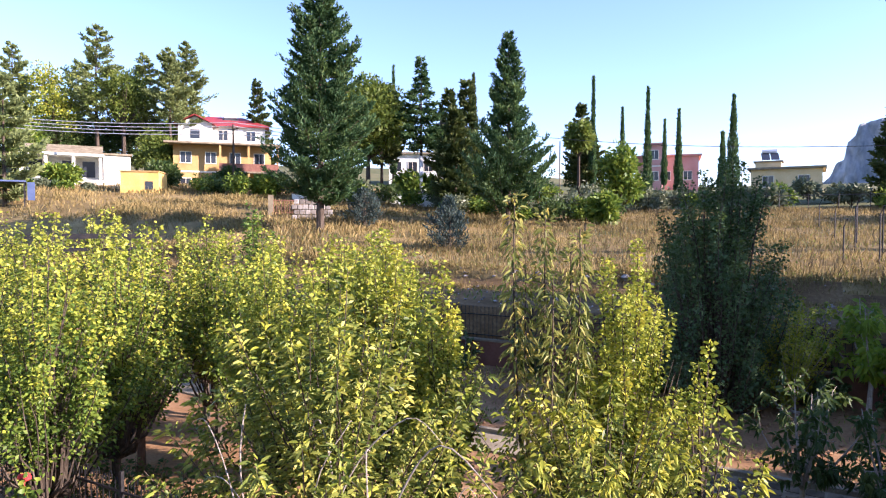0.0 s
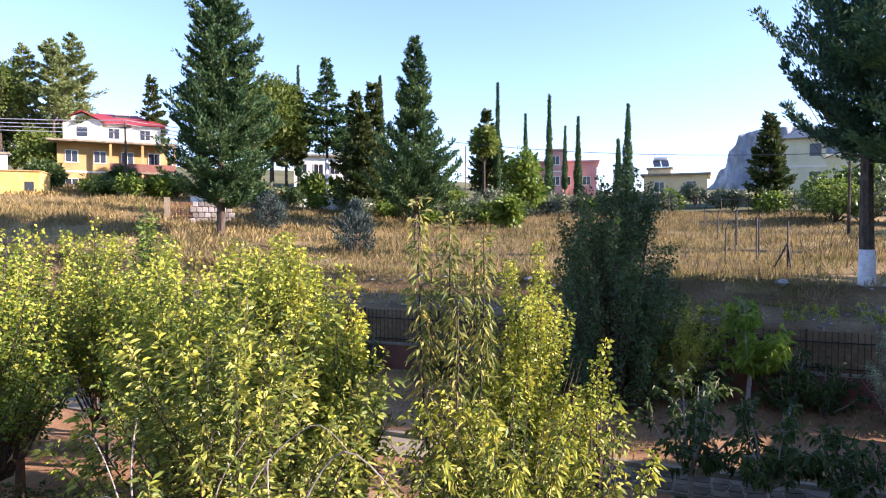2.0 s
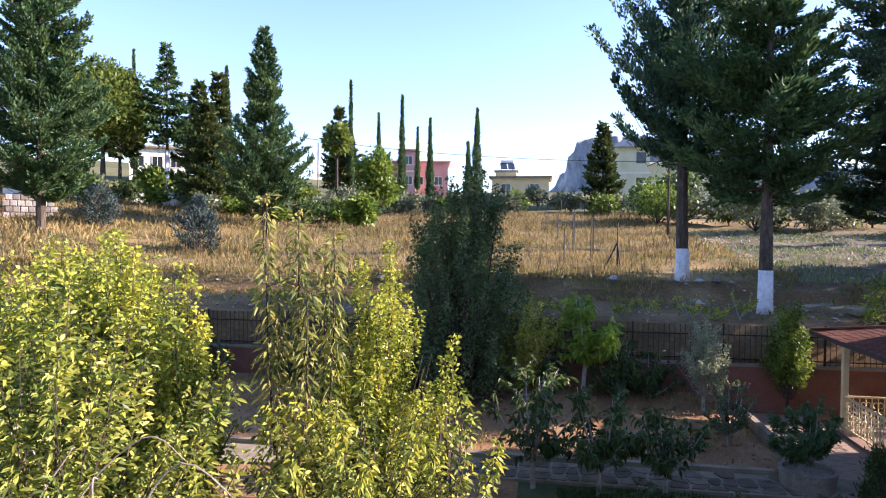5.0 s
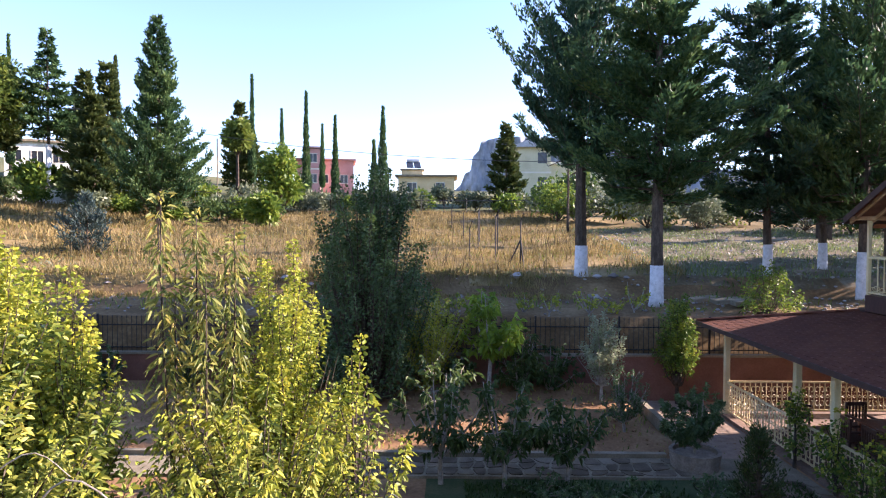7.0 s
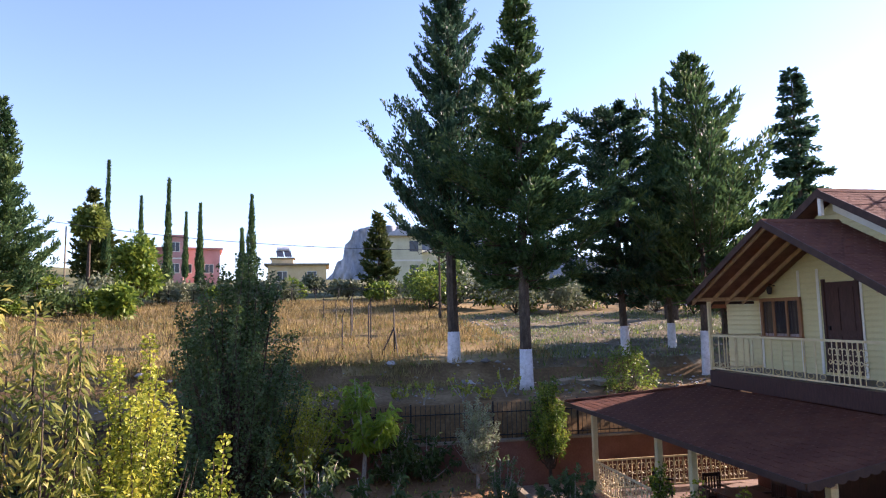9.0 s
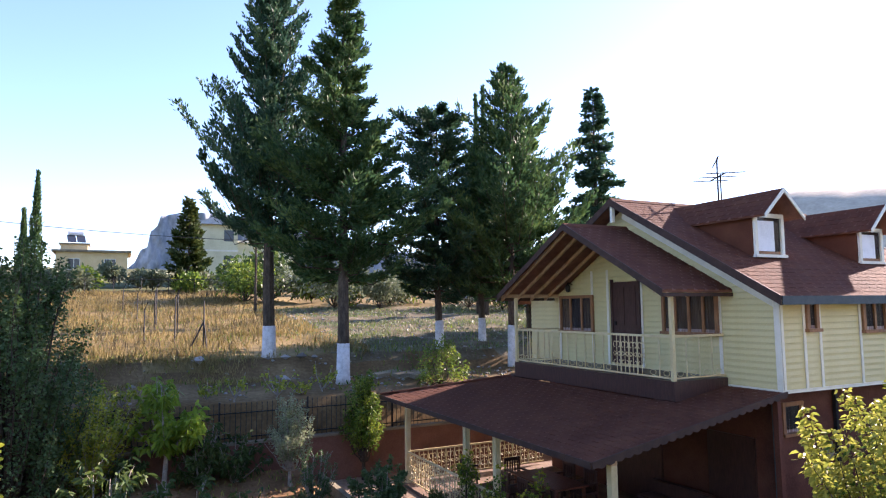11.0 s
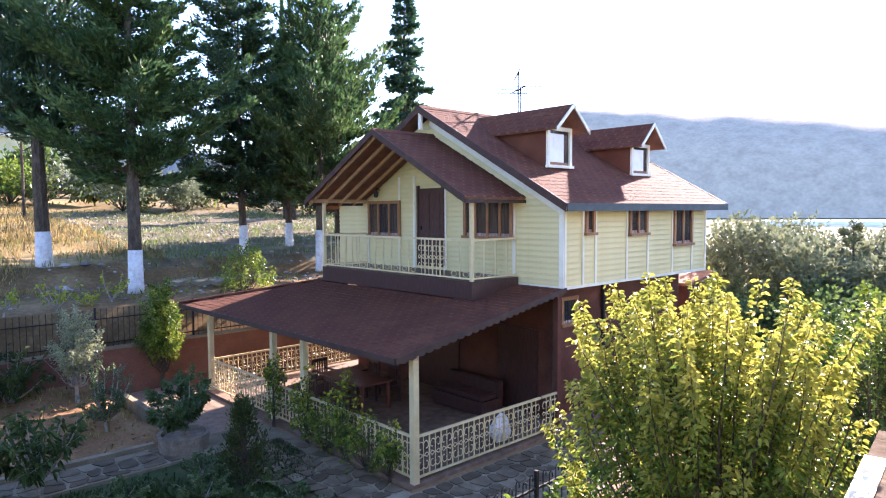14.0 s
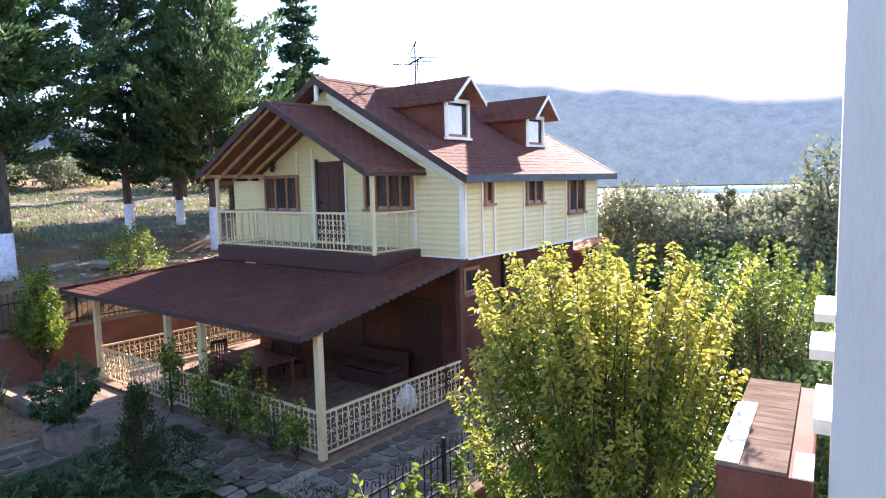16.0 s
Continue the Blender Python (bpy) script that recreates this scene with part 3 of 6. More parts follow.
def lay_ground():
    xs = sorted({*np.round(np.arange(-46, 30.1, 0.6), 2), *np.round(-46 - 2.0 * 1.16 ** np.arange(1, 48), 1), *np.round(30 + 1.2 * 1.16 ** np.arange(1, 52), 1)})
    ys = sorted({*np.round(np.arange(4, 19.6, 0.6), 2), 19.9, 20.0, *np.round(np.arange(20.4, 66, 0.6), 2), *np.round(66 + 1.6 * 1.17 ** np.arange(1, 48), 1),
                 *np.round(4 - 1.2 * 1.2 ** np.arange(1, 42), 1)})
    xs, ys = [x for x in xs if abs(x) < 2500], [y for y in ys if abs(y) < 2500]
    verts, faces = [], []
    for y in ys:
        for x in xs:
            z = height(x, y)
            near = y > 20.2 and -46 < x < 30 and y < 66
            rise = 0.16 * noise.noise((x * 0.35, y * 0.35, 3)) + 0.06 * noise.noise((x * 1.3, y * 1.3, 7)) if near else 0.0
            if 4 < y < 19.6 and -46 < x < 7:
                rise = 0.05 * noise.noise((x * 0.9, y * 0.9, 1)) + (0.05 * noise.noise((x * 2.3, y * 2.3, 5)) if y > 14.8 else 0) - 0.03
            verts.append((x, y, z + rise))
    w = len(xs)
    for j in range(len(ys) - 1):
        for i in range(w - 1):
            faces.append((j * w + i, j * w + i + 1, (j + 1) * w + i + 1, (j + 1) * w + i))
    ground = mesh_np("ground", np.array(verts), np.array(faces), SOIL, smooth=True)
    for m in (DIRT, FIELD, RUBBLE, FAR_GREEN, YARD):
        ground.data.materials.append(m)
    index = []
    for j in range(len(ys) - 1):
        for i in range(w - 1):
            x, y = (xs[i] + xs[i + 1]) / 2, (ys[j] + ys[j + 1]) / 2
            s = 1.6 * noise.noise((x * 0.4, y * 0.4, 11))
            if y < 19.95:
                k = 5 if (y < 13.4 and -0.5 + s < x < 7.5) or (y < 5.6 and x > -4) or x > 20 else 0
                if abs(x) > 46 or y < -8:
                    k = 4
            elif y < 24.2 + s * 0.6:
                k = 1
            elif x > 8 + s * 2 + (y - 24) * 0.12 and y < 46 + s:
                k = 3
            elif y < 66 and x > -70:
                k = 2
            else:
                k = 4
            index.append(k)
    ground.data.polygons.foreach_set("material_index", index)
    return tagged(ground, "red garden soil rising past a dirt track to a dry grass field", "ground", kind="structure")


lay_ground()

# ---- red retaining wall with its iron fence ----
red_wall = thing("retaining_wall", "low terracotta-painted retaining wall along the garden edge", "wall", kind="structure")
block("wall_body", -60, 26, 19.75, 20.06, -0.3, 1.36, TERRACOTTA, red_wall)
for i in range(22):
    block("coping", -60 + i * 3.91, -60 + (i + 1) * 3.91 - 0.02, 19.70, 20.1, 1.362, 1.43, CONCRETE, red_wall)


def picket_fence(name, label, x0, x1, y, z, tall, gap=0.13, arched=False, group="", every=2.6):
    """Black iron pickets between two rails; arched pickets bend over at the top like a cane."""
    fence = thing(name, label, "fence", (x0, y, z), group=group)
    long = x1 - x0
    bm = bmesh.new()
    box(bm, 0, long, -0.015, 0.015, 0.10, 0.13)
    part("bottom_rail", bm, IRON, fence)
    bm = bmesh.new()
    box(bm, 0, long, -0.015, 0.015, tall * 0.72, tall * 0.72 + 0.03)
    part("top_rail", bm, IRON, fence)
    shapes = {}
    for k in range(2):
        bm = bmesh.new()
        if arched:
            hi = tall * (1.0 if k else 0.93)
            pts = [(0, 0, 0), (0, 0, hi - 0.05)] + [(0.035 - 0.035 * math.cos(a), 0, hi - 0.05 + 0.05 * math.sin(a)) for a in (0.8, 1.57, 2.4, 3.1)] + [(0.07, 0, hi - 0.1)]
            tube(bm, pts, 0.009, 5)
        else:
            tube(bm, [(0, 0, 0), (0, 0, tall - 0.08), (0, 0, tall - 0.05), (0, 0, tall)], [0.009, 0.009, 0.018, 0.002], 5)
        me = bpy.data.meshes.new("picket")
        bm.to_mesh(me)
        bm.free()
        me.materials.append(IRON)
        shapes[k] = me
    for i in range(int(long / gap)):
        if (i * gap) % every < gap:
            bm = bmesh.new()
            box(bm, i * gap - 0.025, i * gap + 0.025, -0.025, 0.025, 0, tall + 0.04)
            part("post", bm, IRON, fence)
        else:
            ob = new("picket", shapes[i % 2])
            ob.parent, ob.location = fence, (i * gap, 0, 0)
    return fence


for x0, x1 in ((-16, -8), (-8, 0), (0, 8), (8, 13)):
    picket_fence("iron_fence", "black wrought iron picket fence on the terracotta wall", x0, x1, 19.9, 1.43, 1.1, 0.15, group="fence panels")

# ---- the near boundary: low wall and cane-topped fence ----
near_wall = thing("boundary_wall", "low terracotta boundary wall with a rough mortar top", "wall", kind="structure")
block("wall_body", -30, 13.0, 5.62, 5.9, -0.3, 0.52, TERRACOTTA, near_wall)
block("coping", -30, 13.0, 5.56, 5.96, 0.522, 0.58, rough_mat("rough_mortar", [(0.14, 0.09, 0.055), (0.25, 0.165, 0.10), (0.36, 0.25, 0.16)], 5, 0.95, 0.8, 40), near_wall)
picket_fence("iron_fence", "black iron fence with cane-shaped pickets on the boundary wall", 4.6, 10.6, 5.86, 0.58, 0.85, 0.15, True, group="boundary fence panels")
picket_fence("iron_fence", "black iron fence with cane-shaped pickets on the boundary wall", -14, -5.5, 5.86, 0.58, 1.0, 0.15, True, group="boundary fence panels")

# ---- paths ----
path = thing("garden_path", "concrete garden path set with flat stones", "path", kind="structure")
block("path_bed", -22, 7.2, 13.55, 14.7, -0.2, 0.03, CONCRETE, path)
block("kerb", -22, 5.0, 14.7, 14.86, -0.2, 0.13, CONCRETE, path)
block("kerb", 5.52, 5.68, 14.86, 19.7, -0.2, 0.3, CONCRETE, path)
block("paver_strip", 5.68, 7.6, 14.7, 19.7, -0.2, 0.035, PAVER, path)
apron = thing("paved_yard", "flagstone paving beside the veranda", "paving", kind="structure")
block("paving_bed", 6.6, 22, 5.98, 9.0, -0.2, 0.03, CONCRETE, apron)
block("paving_bed", 6.6, 7.6, 9.0, 18.8, -0.2, 0.028, CONCRETE, apron)


def crazy_paving(x0, x1, y0, y1, z, size, parent, seed):
    """Close-set flat stones of uneven outline, a finger of mortar between them."""
    rng = random.Random(seed)
    nx, ny = max(1, round((x1 - x0) / size)), max(1, round((y1 - y0) / size))
    def knot(i, j):
        jx = 0 if i in (0, nx) else rng.uniform(-0.3, 0.3) * size
        jy = 0 if j in (0, ny) else rng.uniform(-0.3, 0.3) * size
        return Vector((x0 + (x1 - x0) * i / nx + jx, y0 + (y1 - y0) * j / ny + jy, 0))
    grid = {(i, j): knot(i, j) for i in range(nx + 1) for j in range(ny + 1)}
    for i in range(nx):
        for j in range(ny):
            q = [grid[i, j], grid[i + 1, j], grid[i + 1, j + 1], grid[i, j + 1]]
            mid = sum(q, Vector()) / 4
            outline = []
            for k in range(4):
                p, r = q[k], q[(k + 1) % 4]
                for s in (0.14, 0.86):
                    w = p.lerp(r, s)
                    w += (mid - w).normalized() * (0.022 + rng.uniform(0, 0.02))
                    outline.append((w.x, w.y))
            bm = bmesh.new()
            prism(bm, outline, "z", z, z + 0.014 + rng.uniform(0, 0.008))
            part("stone", bm, FLAG, parent)


# ---- the timber house ----
HX, HY0, HY1, HX1 = 12.30, 9.13, 18.2, 19.4      # front wall, near side, far side, back
RIDGE_Y, RIDGE_Z, EAVE_Z = 13.65, 7.95, 5.47     # main roof
house = thing("house", "two-storey cream-sided house with a red shingle roof, dormers and a veranda", "house", (0, 0, 0))
# ground floor
GX, GY = 12.75, 9.75
bm = bmesh.new()
box(bm, GX, 19.0, GY, 17.9, 0.0, 3.40)
part("ground_floor_wall", bm, MAROON, house, "maroon-painted ground floor wall")
block("plinth", 7.7, 19.2, 9.15, 18.5, -0.2, 0.07, PAVER, house)
block("dark_doorway", GX - 0.06, GX - 0.004, 10.2, 11.5, 0.08, 2.25, DARKWOOD, house)
block("dark_doorway", GX - 0.06, GX - 0.004, 13.0, 15.2, 0.08, 2.25, DARKWOOD, house)
block("downpipe", 12.66, 12.74, 9.62, 9.70, 0.08, 3.35, DRIP, house)
block("downpipe", 14.75, 14.83, 9.64, 9.72, 0.08, 3.35, IRON, house)
block("meter_box", 14.32, 14.56, 9.64, 9.745, 1.75, 2.1, CONCRETE, house, "grey meter box")


def window(parent, face, a0, a1, z0, z1, at, frame_mat, mullions=1, depth=0.07, thick=0.09, inset=CURTAIN, name="window"):
    """A framed window standing proud of a wall: face 'x' looks to -x, face 'y' looks to -y."""
    def bit(nm, p0, p1, q0, q1, d0, d1, mat, par):
        if face == "x":
            return block(nm, at - d1, at - d0, p0, p1, q0, q1, mat, par)
        return block(nm, p0, p1, at - d1, at - d0, q0, q1, mat, par)
    win = bit(name, a0 + 0.02, a1 - 0.02, z0 + 0.02, z1 - 0.02, 0.004, 0.012, inset, parent)
    bit("pane", a0 + thick, a1 - thick, z0 + thick, z1 - thick, 0.016, 0.022, GLASS, win)
    bit("jamb", a0, a0 + thick, z0, z1, 0.014, depth, frame_mat, win)
    bit("jamb", a1 - thick, a1, z0, z1, 0.014, depth, frame_mat, win)
    bit("head", a0 + thick, a1 - thick, z1 - thick, z1, 0.014, depth - 0.004, frame_mat, win)
    bit("sill", a0 - 0.03, a1 + 0.03, z0 - 0.05, z0 + 0.02, 0.018, depth + 0.05, frame_mat, win)
    for i in range(mullions):
        c = a0 + (a1 - a0) * (i + 1) / (mullions + 1)
        bit("mullion", c - 0.035, c + 0.035, z0 + 0.02, z1 - thick, 0.024, depth - 0.01, frame_mat, win)
    return win


# upper storey: core walls and lapped boards
bm = bmesh.new()
prism(bm, [(HY0, 3.42), (HY1, 3.42), (HY1, EAVE_Z), (RIDGE_Y, RIDGE_Z - 0.12), (HY0, EAVE_Z)], "x", HX, HX1)
part("upper_wall", bm, SIDING, house)
block("floor_band", HX - 0.03, HX1 + 0.02, HY0 - 0.03, HY0, 3.36, 3.43, WHITE, house)
block("floor_band", HX - 0.03, HX, HY0, HY1, 3.36, 3.43, WHITE, house)


def board_mesh(long, tall=0.135):
    bm = bmesh.new()
    prism(bm, [(0.0, 0.0), (-0.022, 0.004), (-0.022, 0.022), (-0.006, tall * 0.72), (-0.004, tall), (0.0, tall)], "x", 0, long)
    me = bpy.data.meshes.new("siding_board")
    bmesh.ops.recalc_face_normals(bm, faces=bm.faces)
    bm.to_mesh(me)
    bm.free()
    me.materials.append(SIDING)
    return me


side_board = board_mesh(HX1 - HX)
for i in range(15):
    ob = new("siding_board", side_board)
    ob.parent, ob.location = house, (HX, HY0, 3.43 + i * 0.135)
for i in range(33):
    z = 3.43 + i * 0.135
    y0, y1 = HY0, HY1
    if z + 0.135 > EAVE_Z:
        k = (z + 0.135 - EAVE_Z) / (RIDGE_Z - 0.12 - EAVE_Z)
        y0, y1 = HY0 + (RIDGE_Y - HY0) * k, HY1 - (HY1 - RIDGE_Y) * k
    if y1 - y0 > 0.3:
        ob = new("siding_board", board_mesh(y1 - y0))
        ob.parent = house
        ob.matrix_local = pose(HX, y1, z, 0, 0, -90)
for x in (HX + 0.0, HX + 0.70, HX + 1.22, HX + 2.62, HX + 3.66, HX + 4.98, HX + 6.15, HX1 - 0.09):
    lo = 3.43
    block("batten", x, x + 0.075, HY0 - 0.042, HY0 - 0.024, lo, EAVE_Z - 0.02, WHITE, house)
block("corner_trim", HX - 0.04, HX - 0.024, HY0 - 0.04, HY0 + 0.09, 3.43, EAVE_Z, WHITE, house)
for y in (10.55, 16.55, 13.02, 14.33, 15.0):
    block("batten", HX - 0.042, HX - 0.024, y, y + 0.08, 3.6, 5.4 if y < 11 or y > 16 else 6.2, WHITE, house)
# side windows, narrow to wide, and the front ones by the balcony door
for a0, a1, z0, z1, mu in ((13.08, 13.47, 4.65, 5.43, 0), (15.02, 15.92, 4.58, 5.43, 1), (17.35, 18.45, 4.22, 5.43, 1)):
    window(house, "y", a0, a1, z0, z1, HY0 - 0.024, WOOD, mu)
window(house, "x", 14.97, 16.54, 4.47, 5.52, HX - 0.024, WOOD, 2)
window(house, "x", 10.6, 12.31, 4.54, 5.5, HX - 0.024, WOOD, 3)
door = block("balcony_door", HX - 0.06, HX - 0.026, 13.16, 14.12, 3.66, 5.84, DARKWOOD, house, "dark brown panelled balcony door")
for q0, q1 in ((3.75, 4.55), (4.68, 5.7)):
    for p0, p1 in ((13.24, 13.6), (13.68, 14.04)):
        block("door_panel", HX - 0.075, HX - 0.058, p0, p1, q0, q1, DARKWOOD, door)
block("door_handle", HX - 0.12, HX - 0.062, 13.98, 14.03, 4.68, 4.78, IRON, door)
for y in (13.08, 14.12):
    block("door_jamb", HX - 0.09, HX - 0.026, y, y + 0.08, 3.66, 5.92, DARKWOOD, door)
# wall lantern
bm = bmesh.new()
tube(bm, [(HX - 0.03, 15.95, 5.85), (HX - 0.2, 15.95, 5.9), (HX - 0.2, 15.95, 5.82)], 0.015, 6)
tube(bm, [(HX - 0.2, 15.95, 5.62), (HX - 0.2, 15.95, 5.66), (HX - 0.2, 15.95, 5.8), (HX - 0.2, 15.95, 5.86)], [0.04, 0.065, 0.08, 0.02], 8)
part("wall_lantern", bm, IRON, house, "black wall lantern")


# roof surfaces of overlapping shingle courses
def shingle_slope(parent, foot, along, up, length, run, width=0.32, course=0.19, name="shingle", seed=3, skip=None, mat=SHINGLE, thick=0.007):
    """Courses of tabs on a slope: foot is its lower corner, along and up its unit directions; joined into one mesh."""
    rng = random.Random(seed)
    foot, along, up = Vector(foot), Vector(along).normalized(), Vector(up).normalized()
    nrm = along.cross(up)
    if nrm.z < 0:
        nrm = -nrm
    vs, fs = [], []
    rows = int(run / course)
    for r in range(rows + 1):
        x = -width * (0.5 if r % 2 else 0.0)
        while x < length:
            a, b = max(0, x + 0.004), min(length, x + width - 0.004)
            u0, u1 = r * course + rng.uniform(-0.006, 0.006), min(run, (r + 1) * course + 0.02)
            x += width
            if b - a < 0.05 or u1 - u0 < 0.05 or (skip and skip((a + b) / 2, u0, length)):
                continue
            lift = thick * rng.uniform(0.9, 1.6)
            cut = min(0.05, (b - a) * 0.2)
            k = len(vs)
            for p, q, l in ((a + cut, u0, lift), (b - cut, u0, lift), (b, u0 + 0.06, lift), (b, u1, 0.003), (a, u1, 0.003), (a, u0 + 0.06, lift)):
                vs.append(foot + along * p + up * q + nrm * (l + 0.004))
            for p, q in ((a + cut, u0), (b - cut, u0)):
                vs.append(foot + along * p + up * q + nrm * 0.001)
            fs.append((k, k + 1, k + 2, k + 3, k + 4, k + 5))
            fs.append((k, k + 6, k + 7, k + 1))
    me = bpy.data.meshes.new(name)
    me.from_pydata([tuple(v) for v in vs], [], fs)
    me.materials.append(mat)
    ob = new(name, me)
    ob.parent = parent
    return tagged(ob, kind="stuff")


def deck(parent, name, a, b, c, d, thick, mat):
    """A slab whose upper face has the corners a b c d."""
    a, b, c, d = map(Vector, (a, b, c, d))
    n = (b - a).cross(d - a).normalized()
    if n.z < 0:
        n = -n
    bm = bmesh.new()
    up = [bm.verts.new(p) for p in (a, b, c, d)]
    dn = [bm.verts.new(p - n * thick) for p in (a, b, c, d)]
    bm.faces.new(up)
    bm.faces.new(dn[::-1])
    for i in range(4):
        bm.faces.new((up[i], up[(i + 1) % 4], dn[(i + 1) % 4], dn[i]))
    return part(name, bm, mat, parent)


SL = (RIDGE_Z - EAVE_Z) / (RIDGE_Y - HY0)          # rise per metre of the main roof
RX0, RX1 = 11.85, 19.95
EY = HY0 - 0.42
EZ = EAVE_Z - 0.42 * SL + 0.1
RZ = RIDGE_Z + 0.1
roof = deck(house, "roof", (RX0, EY, EZ), (RX1, EY, EZ), (RX1, RIDGE_Y, RZ), (RX0, RIDGE_Y, RZ), 0.07, SOFFIT)
far_eave_y = 2 * RIDGE_Y - EY
deck(house, "roof", (RX0, far_eave_y, EZ), (RX1, far_eave_y, EZ), (RX1, RIDGE_Y, RZ), (RX0, RIDGE_Y, RZ), 0.07, SOFFIT)
run = math.hypot(RIDGE_Y - EY, RZ - EZ)
shingle_slope(house, (RX0, EY, EZ), (1, 0, 0), (0, RIDGE_Y - EY, RZ - EZ), RX1 - RX0, run, seed=5)
shingle_slope(house, (RX0, far_eave_y, EZ), (1, 0, 0), (0, RIDGE_Y - far_eave_y, RZ - EZ), RX1 - RX0, run, seed=6)
block("fascia", RX0, RX1, EY - 0.03, EY - 0.004, EZ - 0.16, EZ + 0.02, DRIP, house)
for x in (RX0 - 0.03, RX1 + 0.004):
    for ya in (EY, far_eave_y):
        bm = bmesh.new()
        prism(bm, [(ya, EZ + 0.03), (RIDGE_Y, RZ + 0.03), (RIDGE_Y, RZ - 0.17), (ya, EZ - 0.17)], "x", x, x + 0.026)
        part("barge_board", bm, FASCIA, house)
block("gable_post", RX0 + 0.02, RX0 + 0.1, RIDGE_Y - 0.05, RIDGE_Y + 0.05, RZ - 0.62, RZ - 0.12, WHITE, house)
bm = bmesh.new()
prism(bm, [(EY + 0.5, EZ - 0.02), (RIDGE_Y, RZ - 0.3), (RIDGE_Y, RZ - 0.5), (EY + 0.5, EZ - 0.2)], "x", HX - 0.06, HX - 0.026)
part("gable_trim", bm, WHITE, house)
bm = bmesh.new()
prism(bm, [(RIDGE_Y - 0.14, RZ - 0.05), (RIDGE_Y, RZ + 0.05), (RIDGE_Y + 0.14, RZ - 0.05)], "x", RX0, RX1)
part("ridge_cap", bm, SHINGLE, house)


def dormer(x0, x1, y_face, z_sill, z_eave, z_ridge, back):
    """A gabled dormer on the near slope, with its window in the face that looks over the yard."""
    d = new("dormer")
    d.parent = house
    cx = (x0 + x1) / 2
    bm = bmesh.new()
    prism(bm, [(x0, z_sill - 0.2), (x1, z_sill - 0.2), (x1, z_eave), (cx, z_ridge - 0.1), (x0, z_eave)], "y", y_face, back)
    part("dormer_wall", bm, SHINGLE, d)
    ov = 0.48
    sl = (z_ridge - z_eave) / (cx - x0)
    for s, xe in ((-1, x0 - 0.16), (1, x1 + 0.16)):
        ze = z_eave - 0.16 * sl + 0.03
        deck(d, "dormer_roof", (xe, y_face - ov, ze), (xe, back, ze), (cx, back, z_ridge), (cx, y_face - ov, z_ridge), 0.05, SOFFIT)
        run2 = math.hypot(cx - xe, z_ridge - ze)
        shingle_slope(d, (xe, y_face - ov, ze), (0, 1, 0), (cx - xe, 0, z_ridge - ze), back - y_face + ov, run2, seed=int(x0 * 10) + s)
        bm = bmesh.new()
        prism(bm, [(xe, ze + 0.02), (cx, z_ridge + 0.02), (cx, z_ridge - 0.09), (xe, ze - 0.08)], "y", y_face - ov - 0.03, y_face - ov - 0.003)
        part("barge_board", bm, WHITE, d)
    win = window(d, "y", x0 + 0.02, x1 - 0.02, z_sill, z_eave - 0.02, y_face, WHITE, 0, 0.07, 0.1, WOOD, "dormer_window")
    block("blind", x0 + 0.12, x1 - 0.36, y_face - 0.05, y_face - 0.026, z_sill + 0.1, z_eave - 0.2, PLASTIC, win, "white blind in the dormer window")
    return d


dormer(13.30, 14.37, 10.45, 6.34, 7.36, 7.88, 13.5)
dormer(17.05, 18.10, 10.32, 6.25, 7.16, 7.70, 13.3)

# balcony
BX, BY0, BY1, BZ = 10.70, 10.50, 16.65, 3.58
block("balcony_floor", BX - 0.05, HX - 0.03, BY0 - 0.05, BY1 + 0.05, BZ - 0.42, BZ, DARKWOOD, house)
balcony_rail = new("balcony_railing")
balcony_rail.parent = house


def scroll_panel(bm, w, z0, z1, dy=0.012):
    """A flat scrollwork filling, w wide: mirrored S-curls about a middle bar."""
    c, tall = w / 2, z1 - z0
    for s in (-1, 1):
        for k in range(2):
            zc = z0 + tall * (0.27 + 0.46 * k)
            r = min(w * 0.24, tall * 0.16)
            pts = [(c + s * (w * 0.24 - r * (1.15 - 0.085 * j) * math.cos(j * 0.56)), 0, zc + (1 if k else -1) * r * (1.15 - 0.085 * j) * math.sin(j * 0.56) * 1.5) for j in range(10)]
            tube(bm, pts, 0.0115, 4)
        tube(bm, [(c + s * 0.01, 0, z0 + tall * 0.5), (c + s * w * 0.3, 0, z0 + tall * 0.56), (c + s * w * 0.42, 0, z0 + tall * 0.5), (c + s * w * 0.3, 0, z0 + tall * 0.44), (c + s * 0.01, 0, z0 + tall * 0.5)], 0.0115, 4)
    tube(bm, [(c, 0, z0), (c, 0, z1)], 0.011, 4)


